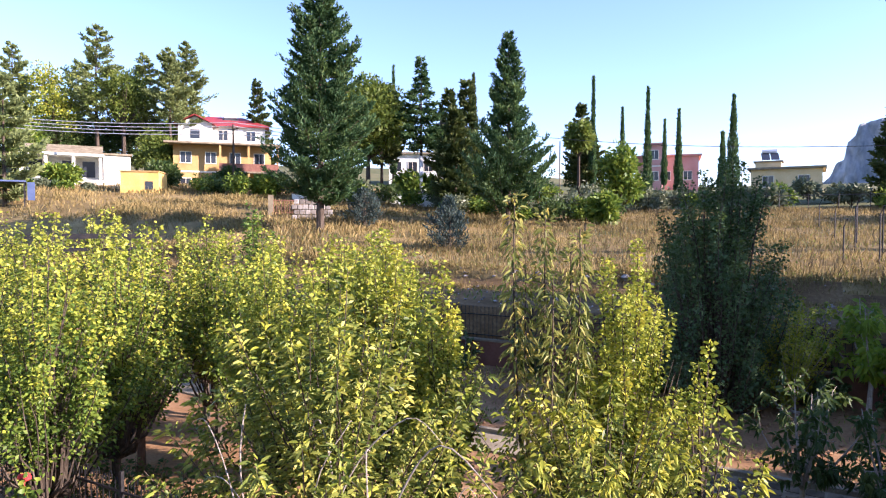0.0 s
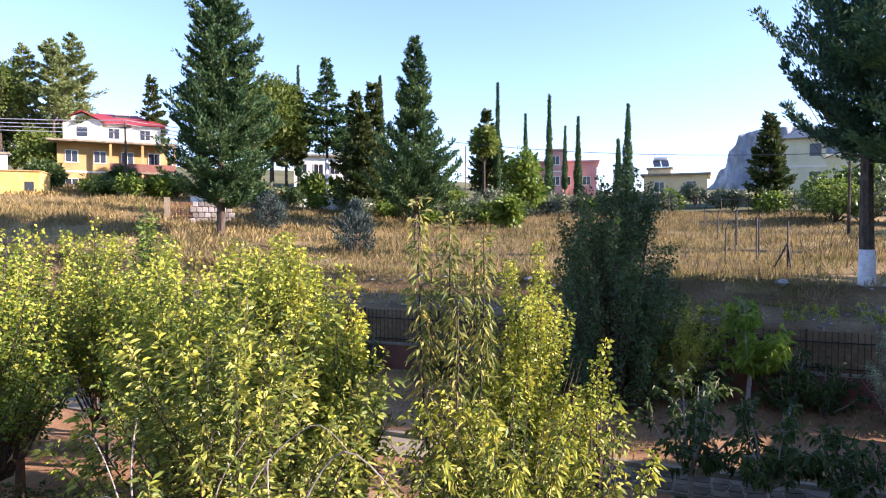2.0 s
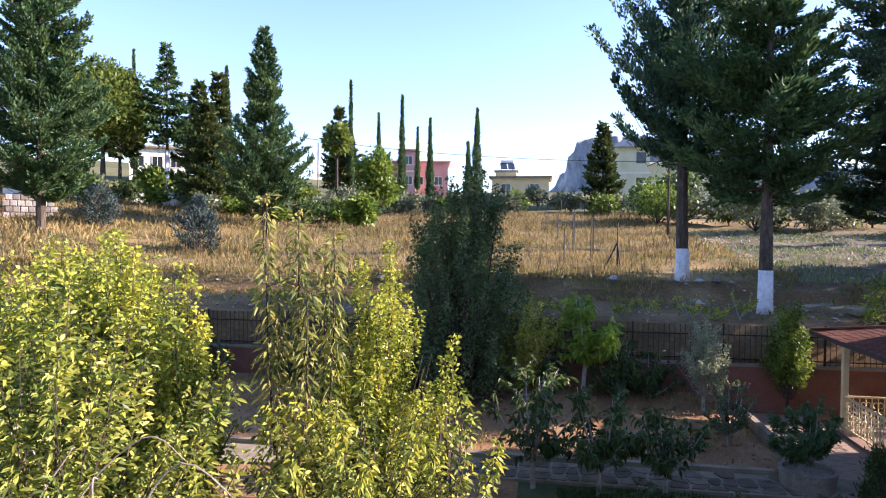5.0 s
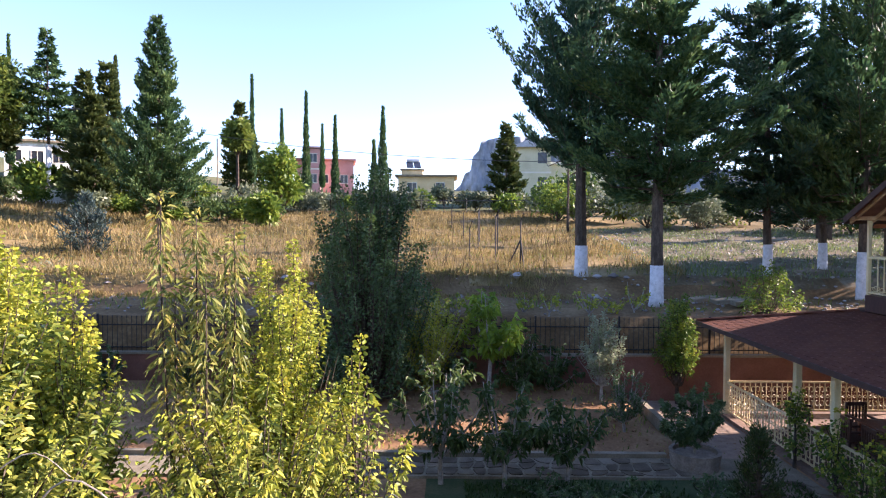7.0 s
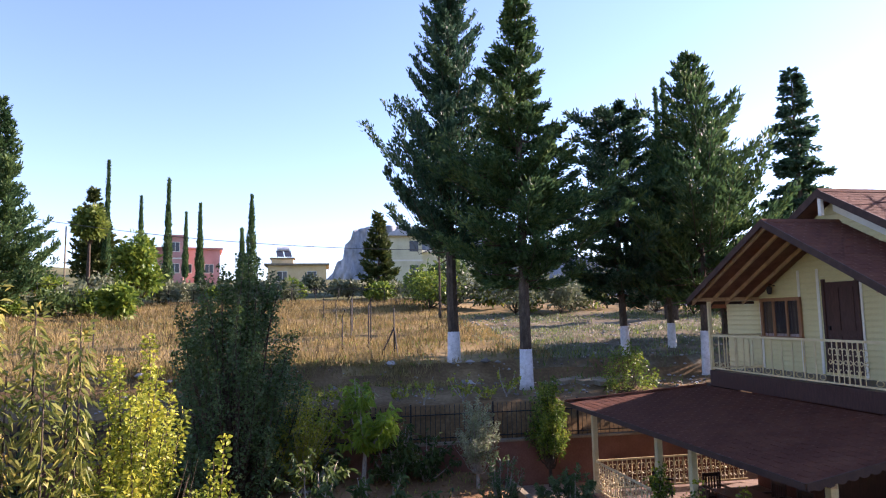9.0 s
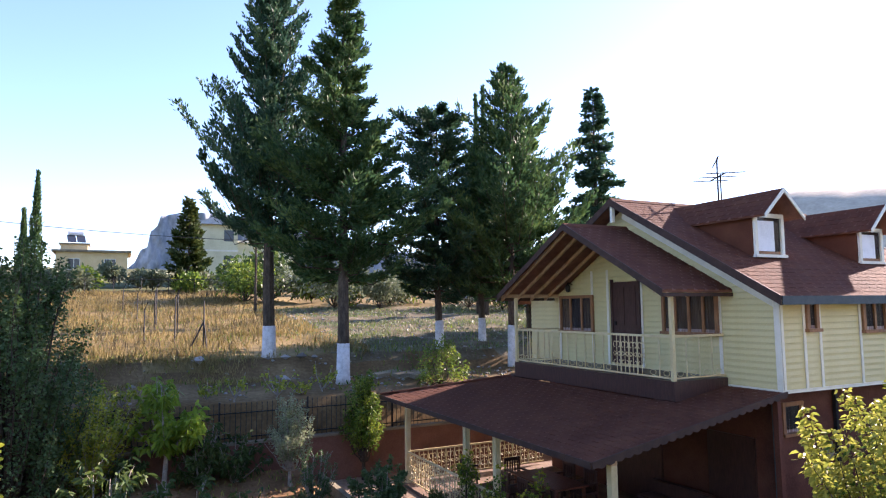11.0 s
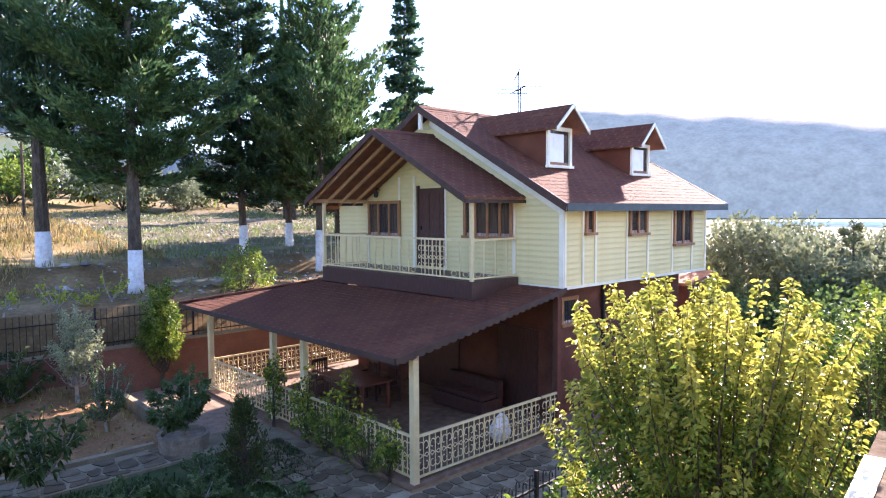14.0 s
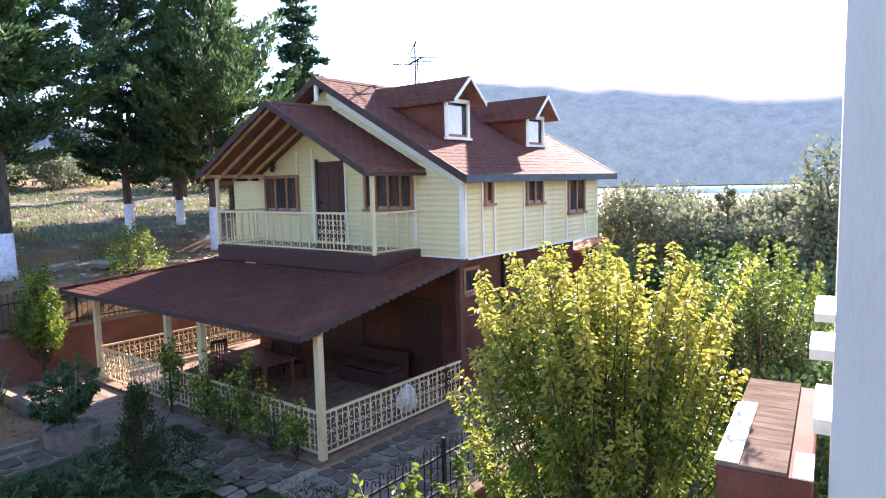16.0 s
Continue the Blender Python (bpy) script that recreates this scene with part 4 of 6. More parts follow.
def rail_run(parent, a, b, z0, tall, mat, gap=0.33, ornate=False, low=0.1, scroll_from=None):
    """A railing from a to b on plan: top and bottom rail, balusters, and scrolls low down or over the whole height."""
    a, b = Vector((*a, z0)), Vector((*b, z0))
    long = (b - a).length
    m = Matrix.Translation(a) @ Matrix.Rotation(math.atan2(b.y - a.y, b.x - a.x), 4, "Z")
    n = max(1, round(long / gap))
    step = long / n
    for nm, h0, h1 in (("top_rail", tall - 0.05, tall), ("bottom_rail", low, low + 0.035)):
        bm = bmesh.new()
        box(bm, 0, long, -0.022, 0.022, h0, h1)
        part(nm, bm, mat, parent).matrix_local = m
    bm = bmesh.new()
    box(bm, -0.012, 0.012, -0.012, 0.012, low + 0.035, tall - 0.05)
    ob = part("baluster", bm, mat, parent)
    ob.matrix_local = m @ pose(step, 0, 0)
    for i in range(2, n):
        o2 = new("baluster", ob.data)
        o2.parent, o2.matrix_local = parent, m @ pose(i * step, 0, 0)
    bm = bmesh.new()
    if ornate:
        scroll_panel(bm, step, low + 0.035, tall - 0.05)
    else:
        for s in (-1, 1):
            tube(bm, [(step / 2 + s * 0.09 * math.cos(j * 0.7), 0, low + 0.11 + 0.06 * math.sin(j * 0.7)) for j in range(9)], 0.008, 4)
    sc = part("scroll", bm, mat, parent)
    sc.matrix_local = m
    for i in range(1, n):
        o2 = new("scroll", sc.data)
        o2.parent, o2.matrix_local = parent, m @ pose(i * step, 0, 0)


rail_run(balcony_rail, (BX, BY0), (BX, 11.3), BZ, 0.97, CREAM, 0.36, low=0.04)
rail_run(balcony_rail, (BX, 11.3), (BX, 12.4), BZ, 0.97, CREAM, 0.275, True, low=0.04)
rail_run(balcony_rail, (BX, 12.4), (BX, BY1), BZ, 0.97, CREAM, 0.36, low=0.04)
rail_run(balcony_rail, (BX, BY0), (HX - 0.05, BY0), BZ, 0.97, CREAM, 0.36, low=0.04)
rail_run(balcony_rail, (BX, BY1), (HX - 0.05, BY1), BZ, 0.97, CREAM, 0.36, low=0.04)
for y in (BY0, BY1):
    block("balcony_post", BX - 0.04, BX + 0.04, y - 0.04, y + 0.04, BZ, 5.46, CREAM, house)
# balcony gable roof with open rafters
CY, CZ = 13.55, 7.28
BE0, BE1 = 10.22, 2 * CY - 10.22
BFX, BEZ = 10.2, 5.52
for ye in (BE0, BE1):
    deck(house, "balcony_roof", (BFX, ye, BEZ), (HX + 0.1, ye, BEZ), (HX + 0.1, CY, CZ), (BFX, CY, CZ), 0.05, SOFFIT)
    run3 = math.hypot(CY - ye, CZ - BEZ)
    shingle_slope(house, (BFX, ye, BEZ), (1, 0, 0), (0, CY - ye, CZ - BEZ), HX - BFX, run3, seed=int(ye))
    bm = bmesh.new()
    prism(bm, [(ye, BEZ + 0.03), (CY, CZ + 0.03), (CY, CZ - 0.14), (ye, BEZ - 0.14)], "x", BFX - 0.03, BFX - 0.003)
    part("barge_board", bm, FASCIA, house)
    block("fascia", BFX, HX - 0.03, ye - 0.014, ye + 0.014, BEZ - 0.14, BEZ - 0.06, FASCIA, house)
    for i in range(4):
        x = BFX + 0.12 + i * 0.52
        bm = bmesh.new()
        prism(bm, [(ye, BEZ - 0.06), (CY, CZ - 0.06), (CY, CZ - 0.15), (ye, BEZ - 0.15)], "x", x, x + 0.06)
        part("rafter", bm, RAFTER, house)
for y in (BY0 - 0.06, BY1 - 0.0):
    block("wall_plate", BFX + 0.04, HX - 0.03, y, y + 0.09, BEZ - 0.05, BEZ + 0.05, RAFTER, house)
bm = bmesh.new()
prism(bm, [(CY - 0.12, CZ - 0.04), (CY, CZ + 0.05), (CY + 0.12, CZ - 0.04)], "x", BFX, HX)
part("ridge_cap", bm, SHINGLE, house)

# veranda roof: one lean-to on the front, hipped at its far end
PX, PY0, PY1, PZ = 7.28, 9.05, 19.05, 2.56
deck(house, "veranda_roof", (PX, PY0, PZ), (PX, PY1, PZ), (BX - 0.06, BY1 + 0.3, 3.13), (BX - 0.06, PY0, 3.13), 0.07, SOFFIT)
deck(house, "veranda_roof", (BX - 0.06, PY0, 3.13), (HX, PY0, 3.40), (HX, BY0 + 0.6, 3.40), (BX - 0.06, BY0 + 0.6, 3.13), 0.06, SOFFIT)
deck(house, "veranda_roof", (PX, PY1, PZ), (HX, PY1, PZ), (HX, BY1 + 0.3, 3.13), (BX - 0.06, BY1 + 0.3, 3.13), 0.07, SOFFIT)
slope_run = math.hypot(BX - 0.06 - PX, 3.13 - PZ)
hip = (PY1 - BY1 - 0.3) / slope_run
shingle_slope(house, (PX, PY0, PZ), (0, 1, 0), (BX - 0.06 - PX, 0, 3.13 - PZ), PY1 - PY0, slope_run, seed=21, skip=lambda p, q, l: p > l - hip * q - 0.1)
shingle_slope(house, (BX - 0.06, PY0, 3.13), (0, 1, 0), (HX - BX, 0, 0.27), BY0 - PY0, HX - BX, seed=22)
far_run = math.hypot(PY1 - BY1 - 0.3, 3.13 - PZ)
shingle_slope(house, (PX, PY1, PZ), (1, 0, 0), (0, BY1 + 0.3 - PY1, 3.13 - PZ), HX - PX, far_run, seed=23, skip=lambda p, q, l: p < q * (BX - PX) / far_run)
block("fascia", PX - 0.03, PX - 0.004, PY0, PY1, PZ - 0.1, PZ + 0.015, FASCIA, house)
block("fascia", PX, HX, PY1 + 0.004, PY1 + 0.03, PZ - 0.1, PZ + 0.015, FASCIA, house)
bm = bmesh.new()
tube(bm, [(PX, PY1, PZ + 0.01), (BX - 0.06, BY1 + 0.3, 3.14), (BX + 0.3, BY1 + 0.3, 3.15)], 0.06, 6)
part("hip_cap", bm, SHINGLE, house)
block("balcony_skirt", BX - 0.05, HX - 0.03, BY1 + 0.055, BY1 + 0.34, 2.98, 3.2, FASCIA, house)
bm = bmesh.new()
prism(bm, [(PX, PZ + 0.02), (BX - 0.06, 3.15), (HX, 3.42), (HX, 3.33), (BX - 0.06, 3.05), (PX, PZ - 0.1)], "y", PY0 - 0.03, PY0 - 0.004)
part("scalloped_fascia", bm, FASCIA, house, "dark edge trim with a scalloped lower edge")
for i in range(24):
    x = PX + 0.1 + i * 0.205
    z = (PZ - 0.1) + (x - PX) / (HX - PX) * (3.33 - PZ + 0.1)
    bm = bmesh.new()
    prism(bm, [(x, z + 0.03), (x + 0.19, z + 0.065), (x + 0.17, z + 0.005), (x + 0.1, z - 0.02), (x + 0.02, z - 0.01)], "y", PY0 - 0.028, PY0 - 0.006)
    part("scallop", bm, FASCIA, house)
block("eave_beam", PX + 0.5, PX + 0.62, PY0 + 0.1, PY1 - 0.3, PZ - 0.13, PZ - 0.0, RAFTER, house)
for y in (9.23, 13.15, 14.6, 18.3):
    block("veranda_post", 7.79, 7.93, y - 0.07, y + 0.07, 0.05, 2.6, CREAM, house, bevel=0.01)
block("veranda_post", 12.2, 12.32, 9.2, 9.32, 0.05, 3.3, MAROON, house)
porch_rail = new("veranda_railing")
porch_rail.parent = house
for a, b in (((7.86, 9.3), (7.86, 13.08)), ((7.86, 13.22), (7.86, 14.53)), ((7.86, 14.67), (7.86, 18.23)), ((7.93, 18.3), (12.7, 18.3)), ((7.93, 9.23), (11.6, 9.23)), ((11.66, 9.23), (12.3, 9.23))):
    rail_run(porch_rail, a, b, 0.05, 0.93, CREAM, 0.3, True)
# small ground-floor window
window(house, "y", 13.0, 13.7, 2.38, 3.06, GY, WOOD, 0)
# antenna
bm = bmesh.new()
tube(bm, [(16.0, 13.65, 8.0), (16.0, 13.65, 9.45)], 0.026, 5)
tube(bm, [(16.12, 13.65, 8.0), (16.12, 13.65, 9.1)], 0.022, 5)
tube(bm, [(15.7, 13.1, 9.0), (16.3, 14.2, 9.0)], 0.024, 4)
for k in range(3):
    c = Vector((15.7, 13.1, 9.0)).lerp(Vector((16.3, 14.2, 9.0)), k / 2)
    tube(bm, [c + Vector((0.42, -0.34, 0)), c - Vector((0.42, -0.34, 0))], 0.016, 4)
tube(bm, [(16.0, 13.65, 9.45), (15.9, 13.5, 9.6), (16.1, 13.9, 9.35)], 0.022, 4)
part("antenna", bm, IRON, house, "rooftop television antenna")

# ---- outbuilding behind the house ----
shed_back = thing("outbuilding", "low maroon outbuilding with a sloping tiled roof behind the house", "shed", (19.9, 9.9, 0))
block("wall", 0, 1.5, 0, 1.8, -0.1, 2.75, MAROON, shed_back)
bm = bmesh.new()
prism(bm, [(-0.15, 2.78), (1.7, 3.06), (1.7, 3.14), (-0.15, 2.86)], "y", -0.15, 1.95)
part("roof", bm, rough_mat("clay_tile", [(0.13, 0.065, 0.042), (0.20, 0.105, 0.07), (0.28, 0.16, 0.11)], 4, 0.9, 0.4, 20), shed_back, "terracotta tiled roof")

# ---- veranda furniture ----


def garden_chair(x, y, turn):
    c = thing("garden_chair", "dark wooden slatted armchair on the veranda", "chair", (x, y, 0.08), turn, group="veranda chairs")
    block("seat", -0.26, 0.26, -0.25, 0.25, 0.40, 0.45, DARKWOOD, c)
    for sx in (-0.25, 0.21):
        for sy in (-0.24, 0.2):
            block("leg", sx, sx + 0.045, sy, sy + 0.045, 0, 0.4 if sy < 0 else 0.95, DARKWOOD, c)
        block("armrest", sx - 0.01, sx + 0.055, -0.26, 0.24, 0.62, 0.66, DARKWOOD, c)
    block("backrest", -0.2, 0.2, 0.205, 0.24, 0.86, 0.95, DARKWOOD, c)
    for i in range(5):
        block("slat", -0.17 + i * 0.08, -0.135 + i * 0.08, 0.21, 0.235, 0.45, 0.86, DARKWOOD, c)
    return c


# Leaf tones greyed and lightened for the haze behind the house.
LEAF_HAZED = leaf_mat("leaf_hazed_olive", [(0.09, 0.11, 0.06), (0.15, 0.175, 0.10), (0.24, 0.26, 0.15)], 0.3, 0.7)
REDWOOD = rough_mat("red_table_wood", [(0.10, 0.03, 0.018), (0.18, 0.06, 0.035), (0.26, 0.10, 0.06)], 4, 0.4, 0.2, 30, stretch=(6, 1, 1))
table = thing("dining_table", "reddish-brown wooden dining table on the veranda", "table", (10.0, 14.2, 0.08))
block("tabletop", -0.5, 0.5, -1.0, 1.0, 0.71, 0.75, REDWOOD, table, bevel=0.01)
for sx in (-0.45, 0.38):
    for sy in (-0.93, 0.86):
        block("leg", sx, sx + 0.07, sy, sy + 0.07, 0, 0.71, REDWOOD, table)
for x, y, a in ((9.2, 14.7, 90), (9.2, 13.8, 90), (10.8, 14.7, -90), (10.8, 13.8, -90), (9.0, 16.6, 60), (10.0, 15.7, 0)):
    garden_chair(x, y, a)
sofa = thing("outdoor_sofa", "dark brown cushioned sofa against the veranda wall", "sofa", (11.9, 11.9, 0.08), -90)
block("sofa_base", -0.9, 0.9, -0.35, 0.4, 0.05, 0.38, DARKWOOD, sofa)
block("backrest", -0.9, 0.9, 0.25, 0.42, 0.38, 0.8, DARKWOOD, sofa)
for i in range(2):
    block("cushion", -0.86 + i * 0.87, -0.01 + i * 0.87, -0.33, 0.24, 0.385, 0.52, DARKWOOD, sofa, bevel=0.03)
bag = thing("plastic_sack", "white plastic sack leaning on the veranda rail", "sack", (10.6, 9.55, 0.07))
bm = bmesh.new()
bmesh.ops.create_icosphere(bm, subdivisions=3, radius=0.26)
for v in bm.verts:
    k = 1 - 0.35 * max(0, v.co.z / 0.3)
    v.co = Vector((v.co.x * k, v.co.y * k * 0.8, (v.co.z + 0.3) * 1.2)) + 0.05 * noise.noise_vector(v.co * 5)
part("sack_body", bm, PLASTIC, bag, smooth=True)

# ---- planter ----
planter = thing("stone_planter", "round stone planter at the path corner", "planter", (5.45, 14.2, 0.02))
bm = bmesh.new()
rings = []
for r, z in ((0.50, 0), (0.55, 0.38), (0.47, 0.38), (0.44, 0.30)):
    rings.append([bm.verts.new((r * math.cos(a), r * math.sin(a), z)) for a in np.linspace(0, 2 * math.pi, 24, endpoint=False)])
for a, b in zip(rings, rings[1:]):
    for i in range(24):
        bm.faces.new((a[i], a[(i + 1) % 24], b[(i + 1) % 24], b[i]))
bm.faces.new(rings[-1])
part("planter_bowl", bm, rough_mat("planter_stone", [(0.15, 0.12, 0.09), (0.25, 0.205, 0.155), (0.37, 0.31, 0.25)], 6, 0.95, 1.0, 30), planter)

# ---- garden plants ----
broadleaf("laurel_shrub", "rosette shrub growing in the stone planter", 5.45, 14.2, 0.3, 1.5, 1.35, (0.1, 0.035), 6500, LEAF_DARK, 0.5, 0.1, seed=31, limbs=12, category="shrub")
weeping_leader("peach_tree", "tall peach tree with long drooping pale leaves", -3.0, 7.9, 0, ((-0.34, -0.2, 5.66), (-0.22, -0.1, 4.7), (-0.02, 0.05, 5.42), (0.15, -0.1, 4.6), (0.4, 0.18, 5.2), (0.24, 0.3, 4.9)), (0.125, 0.033), LEAF_PEACH, 2, 0.0095, 0.2, 0.36)
shoot_tree("willow_shrub", "broad shrub with narrow green and yellow leaves", -4.0, 4.95, 0, 4.95, 3.6, (0.095, 0.03), LEAF_WILLOW, LEAF_PEAR, 120, 0.0085, 0.14, 0.34, 0.75, 0.85, 0.25, 0.25, 0.12, seed=3, length=(0.25, 0.45), sides=0.75, rough=0.26, tip_from=1.02)
shoot_tree("apple_tree", "yellowing fruit tree with upright shoots", -2.2, 9.15, 0, 5.05, 2.2, (0.062, 0.044), LEAF_APPLE, LEAF_PEAR, 74, 0.0058, 0.3, 0.4, 0.45, 1.05, 0.25, 0.15, 0.12, seed=4, sides=0.85, rough=0.28, fine=False)
shoot_tree("apple_tree", "low yellowing fruit tree at the foot of the peach", -2.75, 8.45, 0, 3.75, 1.3, (0.062, 0.044), LEAF_APPLE, LEAF_PEAR, 30, 0.0065, 0.3, 0.4, 0.45, 1.05, 0.25, 0.15, 0.11, seed=14, fine=False)
shoot_tree("apple_sapling", "slim sapling with yellow-green tufts of leaves", -1.22, 8.9, 0, 3.75, 0.55, (0.075, 0.052), LEAF_PEAR, None, 5, 0.01, 0.78, 0.12, 0.2, 0.9, 0.2, loose=0.1, sides=0, bare=0, seed=15)
shoot_tree("quince_shrub", "low yellowing shrub with bare arching branches", -2.0, 7.0, 0, 3.6, 3.4, (0.095, 0.036), LEAF_WILLOW, LEAF_PEAR, 70, 0.013, 0.2, 0.25, 0.8, 1.0, 0.5, 0.35, 0.12, seed=5, bare=0.18, arch=0.15, rough=0.4, tip_from=0.92)
shoot_tree("quince_shrub", "small yellowing shrub with arching shoots", -0.95, 7.4, 0, 3.35, 1.9, (0.095, 0.038), LEAF_WILLOW, LEAF_PEAR, 30, 0.014, 0.25, 0.3, 0.8, 1.0, 0.5, 0.35, 0.12, seed=6, bare=0.15, arch=0.15, rough=0.4, tip_from=0.9)
# LEAF_GREEN below the yellow tips also tones in the shaded crown bottoms.
# The last two trees are added to shade the orchard floor.
for i, (x, y, h, w, mat) in enumerate(((-10.2, 5.6, 5.1, 2.9, LEAF_GREEN), (-10.9, 7.2, 5.2, 2.7, LEAF_GREEN), (-12.3, 8.7, 5.3, 3.0, LEAF_GREEN), (-12.0, 10.5, 5.5, 2.8, LEAF_GREEN), (-14.9, 8.1, 5.5, 3.2, LEAF_APPLE), (-16.2, 10.4, 5.65, 3.2, LEAF_APPLE),
                                     (-9.7, 9.6, 5.2, 2.6, LEAF_GREEN), (-12.9, 5.6, 5.3, 2.8, LEAF_GREEN), (-7.7, 8.0, 5.05, 2.2, LEAF_APPLE), (-6.35, 7.6, 5.1, 2.0, LEAF_APPLE), (-5.6, 8.0, 5.2, 1.7, LEAF_APPLE), (-4.6, 7.9, 4.75, 1.4, LEAF_APPLE),
                                     (-14.3, 12.1, 5.5, 3.0, LEAF_APPLE), (-18.6, 9.2, 5.6, 3.4, LEAF_APPLE), (-18.9, 12.4, 5.8, 3.4, LEAF_APPLE), (-8.3, 10.4, 5.0, 2.2, LEAF_APPLE), (-7.2, 10.5, 4.9, 2.0, LEAF_GREEN), (-9.0, 12.3, 5.1, 2.4, LEAF_GREEN))):
    near = math.hypot(x, y) < 12.5
    shoot_tree("fruit_tree", "orchard fruit tree in yellow-green autumn leaf", x, y, 0, h, w, (0.07, 0.05) if near else (0.088, 0.062), mat, LEAF_PEAR, 72, 0.0078 if near else 0.0135, 0.38 if i in (0, 1, 2, 7) else 0.34, 0.25, 0.6, 1.05, 0.25, 0.18, 0.16, seed=40 + i, group="orchard trees", sides=1.0, rough=0.26, fine=False, tip_from=0.86)
# Dark branches by the fence, filled out with bushes added to shade the soil.
for i, (x, y, h, w) in enumerate(((-10.9, 6.6, 1.7, 1.7), (-9.6, 6.7, 1.5, 1.6), (-8.3, 6.6, 1.6, 1.5), (-7.1, 6.7, 1.3, 1.4), (-12.4, 6.7, 1.6, 1.6))):
    shoot_tree("orchard_undergrowth", "dark leafy undergrowth added inside the boundary fence", x, y, 0, h, w, (0.09, 0.05), LEAF_MID, None, 26, 0.016, 0.1, 0.5, 0.8, 1.0, 0.3, 0.2, 0.12, seed=640 + i, category="shrub", group="orchard undergrowth", fine=False)
shoot_tree("citrus_tree", "deep green citrus tree above the orchard", -12.9, 12.7, 0, 5.95, 2.2, (0.13, 0.065), LEAF_MID, LEAF_GREEN, 40, 0.014, 0.35, 0.45, 0.5, 0.95, 0.3, loose=0.14, seed=60, fine=False)
shoot_tree("bay_tree", "dense dark bay tree with many upright shoots", -2.2, 18.6, 0.3, 6.75, 3.6, (0.085, 0.07), LEAF_DARK, LEAF_MID, 160, 0.008, 0.06, 0.26, 0.25, 1.1, 0.2, 0.1, 0.2, seed=61, sides=1.0, rough=0.26, length=(0.2, 0.4), fine=False)
# Plum leaves take the yellow LEAF_PEAR to look sunlit in the shade.
shoot_tree("plum_shrub", "sparse twiggy shrub with pale stems", -0.5, 18.9, 0.42, 3.1, 2.8, (0.085, 0.05), LEAF_PEAR, LEAF_PEAR, 60, 0.013, 0.06, 0.3, 1.3, 1.0, 0.1, 0.15, 0.05, seed=62, bark=BARK_GREY, category="shrub", sides=0.3, length=(0.5, 0.8), rough=0.3, fine=False, tip_from=0.9)
broadleaf("persimmon_tree", "young tree with large bright green drooping leaves", 1.2, 18.8, 0.4, 3.35, 1.9, (0.22, 0.085), 1700, LEAF_PERSIMMON_LIT, 0.4, 0.3, 0.5, 12, 12, 63, curl=0.3)
shoot_tree("olive_shrub", "grey-green leaved young olive by the wall", 4.4, 18.5, 0.38, 2.5, 1.5, (0.08, 0.036), LEAF_GREY, None, 44, 0.009, 0.3, 0.3, 0.6, 0.95, 0.1, 0.15, 0.07, seed=64, bark=BARK_GREY, sides=0.7, rough=0.25, fine=False)
shoot_tree("lemon_tree", "slim bright green tree by the terracotta wall", 6.85, 19.35, 0, 3.5, 1.35, (0.09, 0.055), LEAF_GREEN, None, 56, 0.009, 0.32, 0.45, 0.5, 1.0, 0.25, 0.15, 0.12, seed=65, sides=0.9, fine=False)
for i, (x, y, h, w) in enumerate(((-0.1, 13.3, 2.6, 1.8), (1.2, 13.1, 2.3, 1.9), (2.2, 19.1, 2.3, 1.3), (3.1, 19.2, 2.1, 1.3), (2.5, 13.3, 1.9, 1.7))):
    broadleaf("cherry_shrub", "dark leafy young tree with drooping leaves in the soil bed", x, y, 0, h, w, (0.17, 0.055), 1000, LEAF_MID, 0.35, 0.2, 0.55, 12, 10, 70 + i, curl=0.3, group="young dark trees")
broadleaf("myrtle_shrub", "dark rounded shrub in the soil bed", 4.5, 16.3, 0, 1.75, 1.1, (0.06, 0.03), 2600, LEAF_DARK, 0.6, 0.2, limbs=14, seed=76, category="shrub")
conifer("young_conifer", "small dark cone-shaped conifer by the veranda", 5.6, 11.6, 0, 1.6, 0.75, 0.03, 3200, (0.09, 0.025), NEEDLE_WARM, 77, lift=0.7, rows=60)
# Yellow tips paint sunlit ends on climbers that stand in shade.
for i, (x, y, h, w, k) in enumerate(((7.62, 14.2, 2.05, 0.55, 7), (7.66, 12.75, 1.75, 0.8, 10), (7.6, 11.9, 1.35, 0.9, 10), (7.62, 11.15, 2.0, 0.6, 10), (7.6, 10.4, 1.25, 0.9, 10), (7.66, 9.75, 1.2, 0.6, 7))):
    shoot_tree("rose_bush", "straggling climbing rose with pale green leaves on the veranda rail", x, y, 0, h, w * 1.35, (0.075, 0.055), LEAF_GREEN, LEAF_PEAR, k * 2, 0.012, 0.15, 0.35, 0.9, 1.05, 0.3, 0.2, 0.12, seed=80 + i, category="shrub", group="veranda climbers", rough=0.5, length=(0.15, 0.35), arch=0.1, sides=0.9, tip_from=0.9)
shoot_tree("roadside_shrub", "bright green shrub on the terrace behind the fence", 10.2, 20.8, 2.5, 1.75, 2.1, (0.09, 0.05), LEAF_GREEN, None, 50, 0.012, 0.1, 0.5, 0.5, 1.0, 0.2, 0.15, 0.1, seed=90, category="shrub", sides=0.8, fine=False)
# Upper leaves take the backlit yellow, lower ones plain green.
shoot_tree("pear_tree", "tall pear tree with upright yellow-green shoots", 7.66, 3.5, 0, 4.4, 3.7, (0.078, 0.04), LEAF_GREEN, LEAF_BACKLIT, 150, 0.0062, 0.1, 0.07, 0.35, 0.95, 0.35, 0.3, 0.1, seed=91, sides=0.85, length=(0.28, 0.48), tip_from=0.66, rough=0.18)
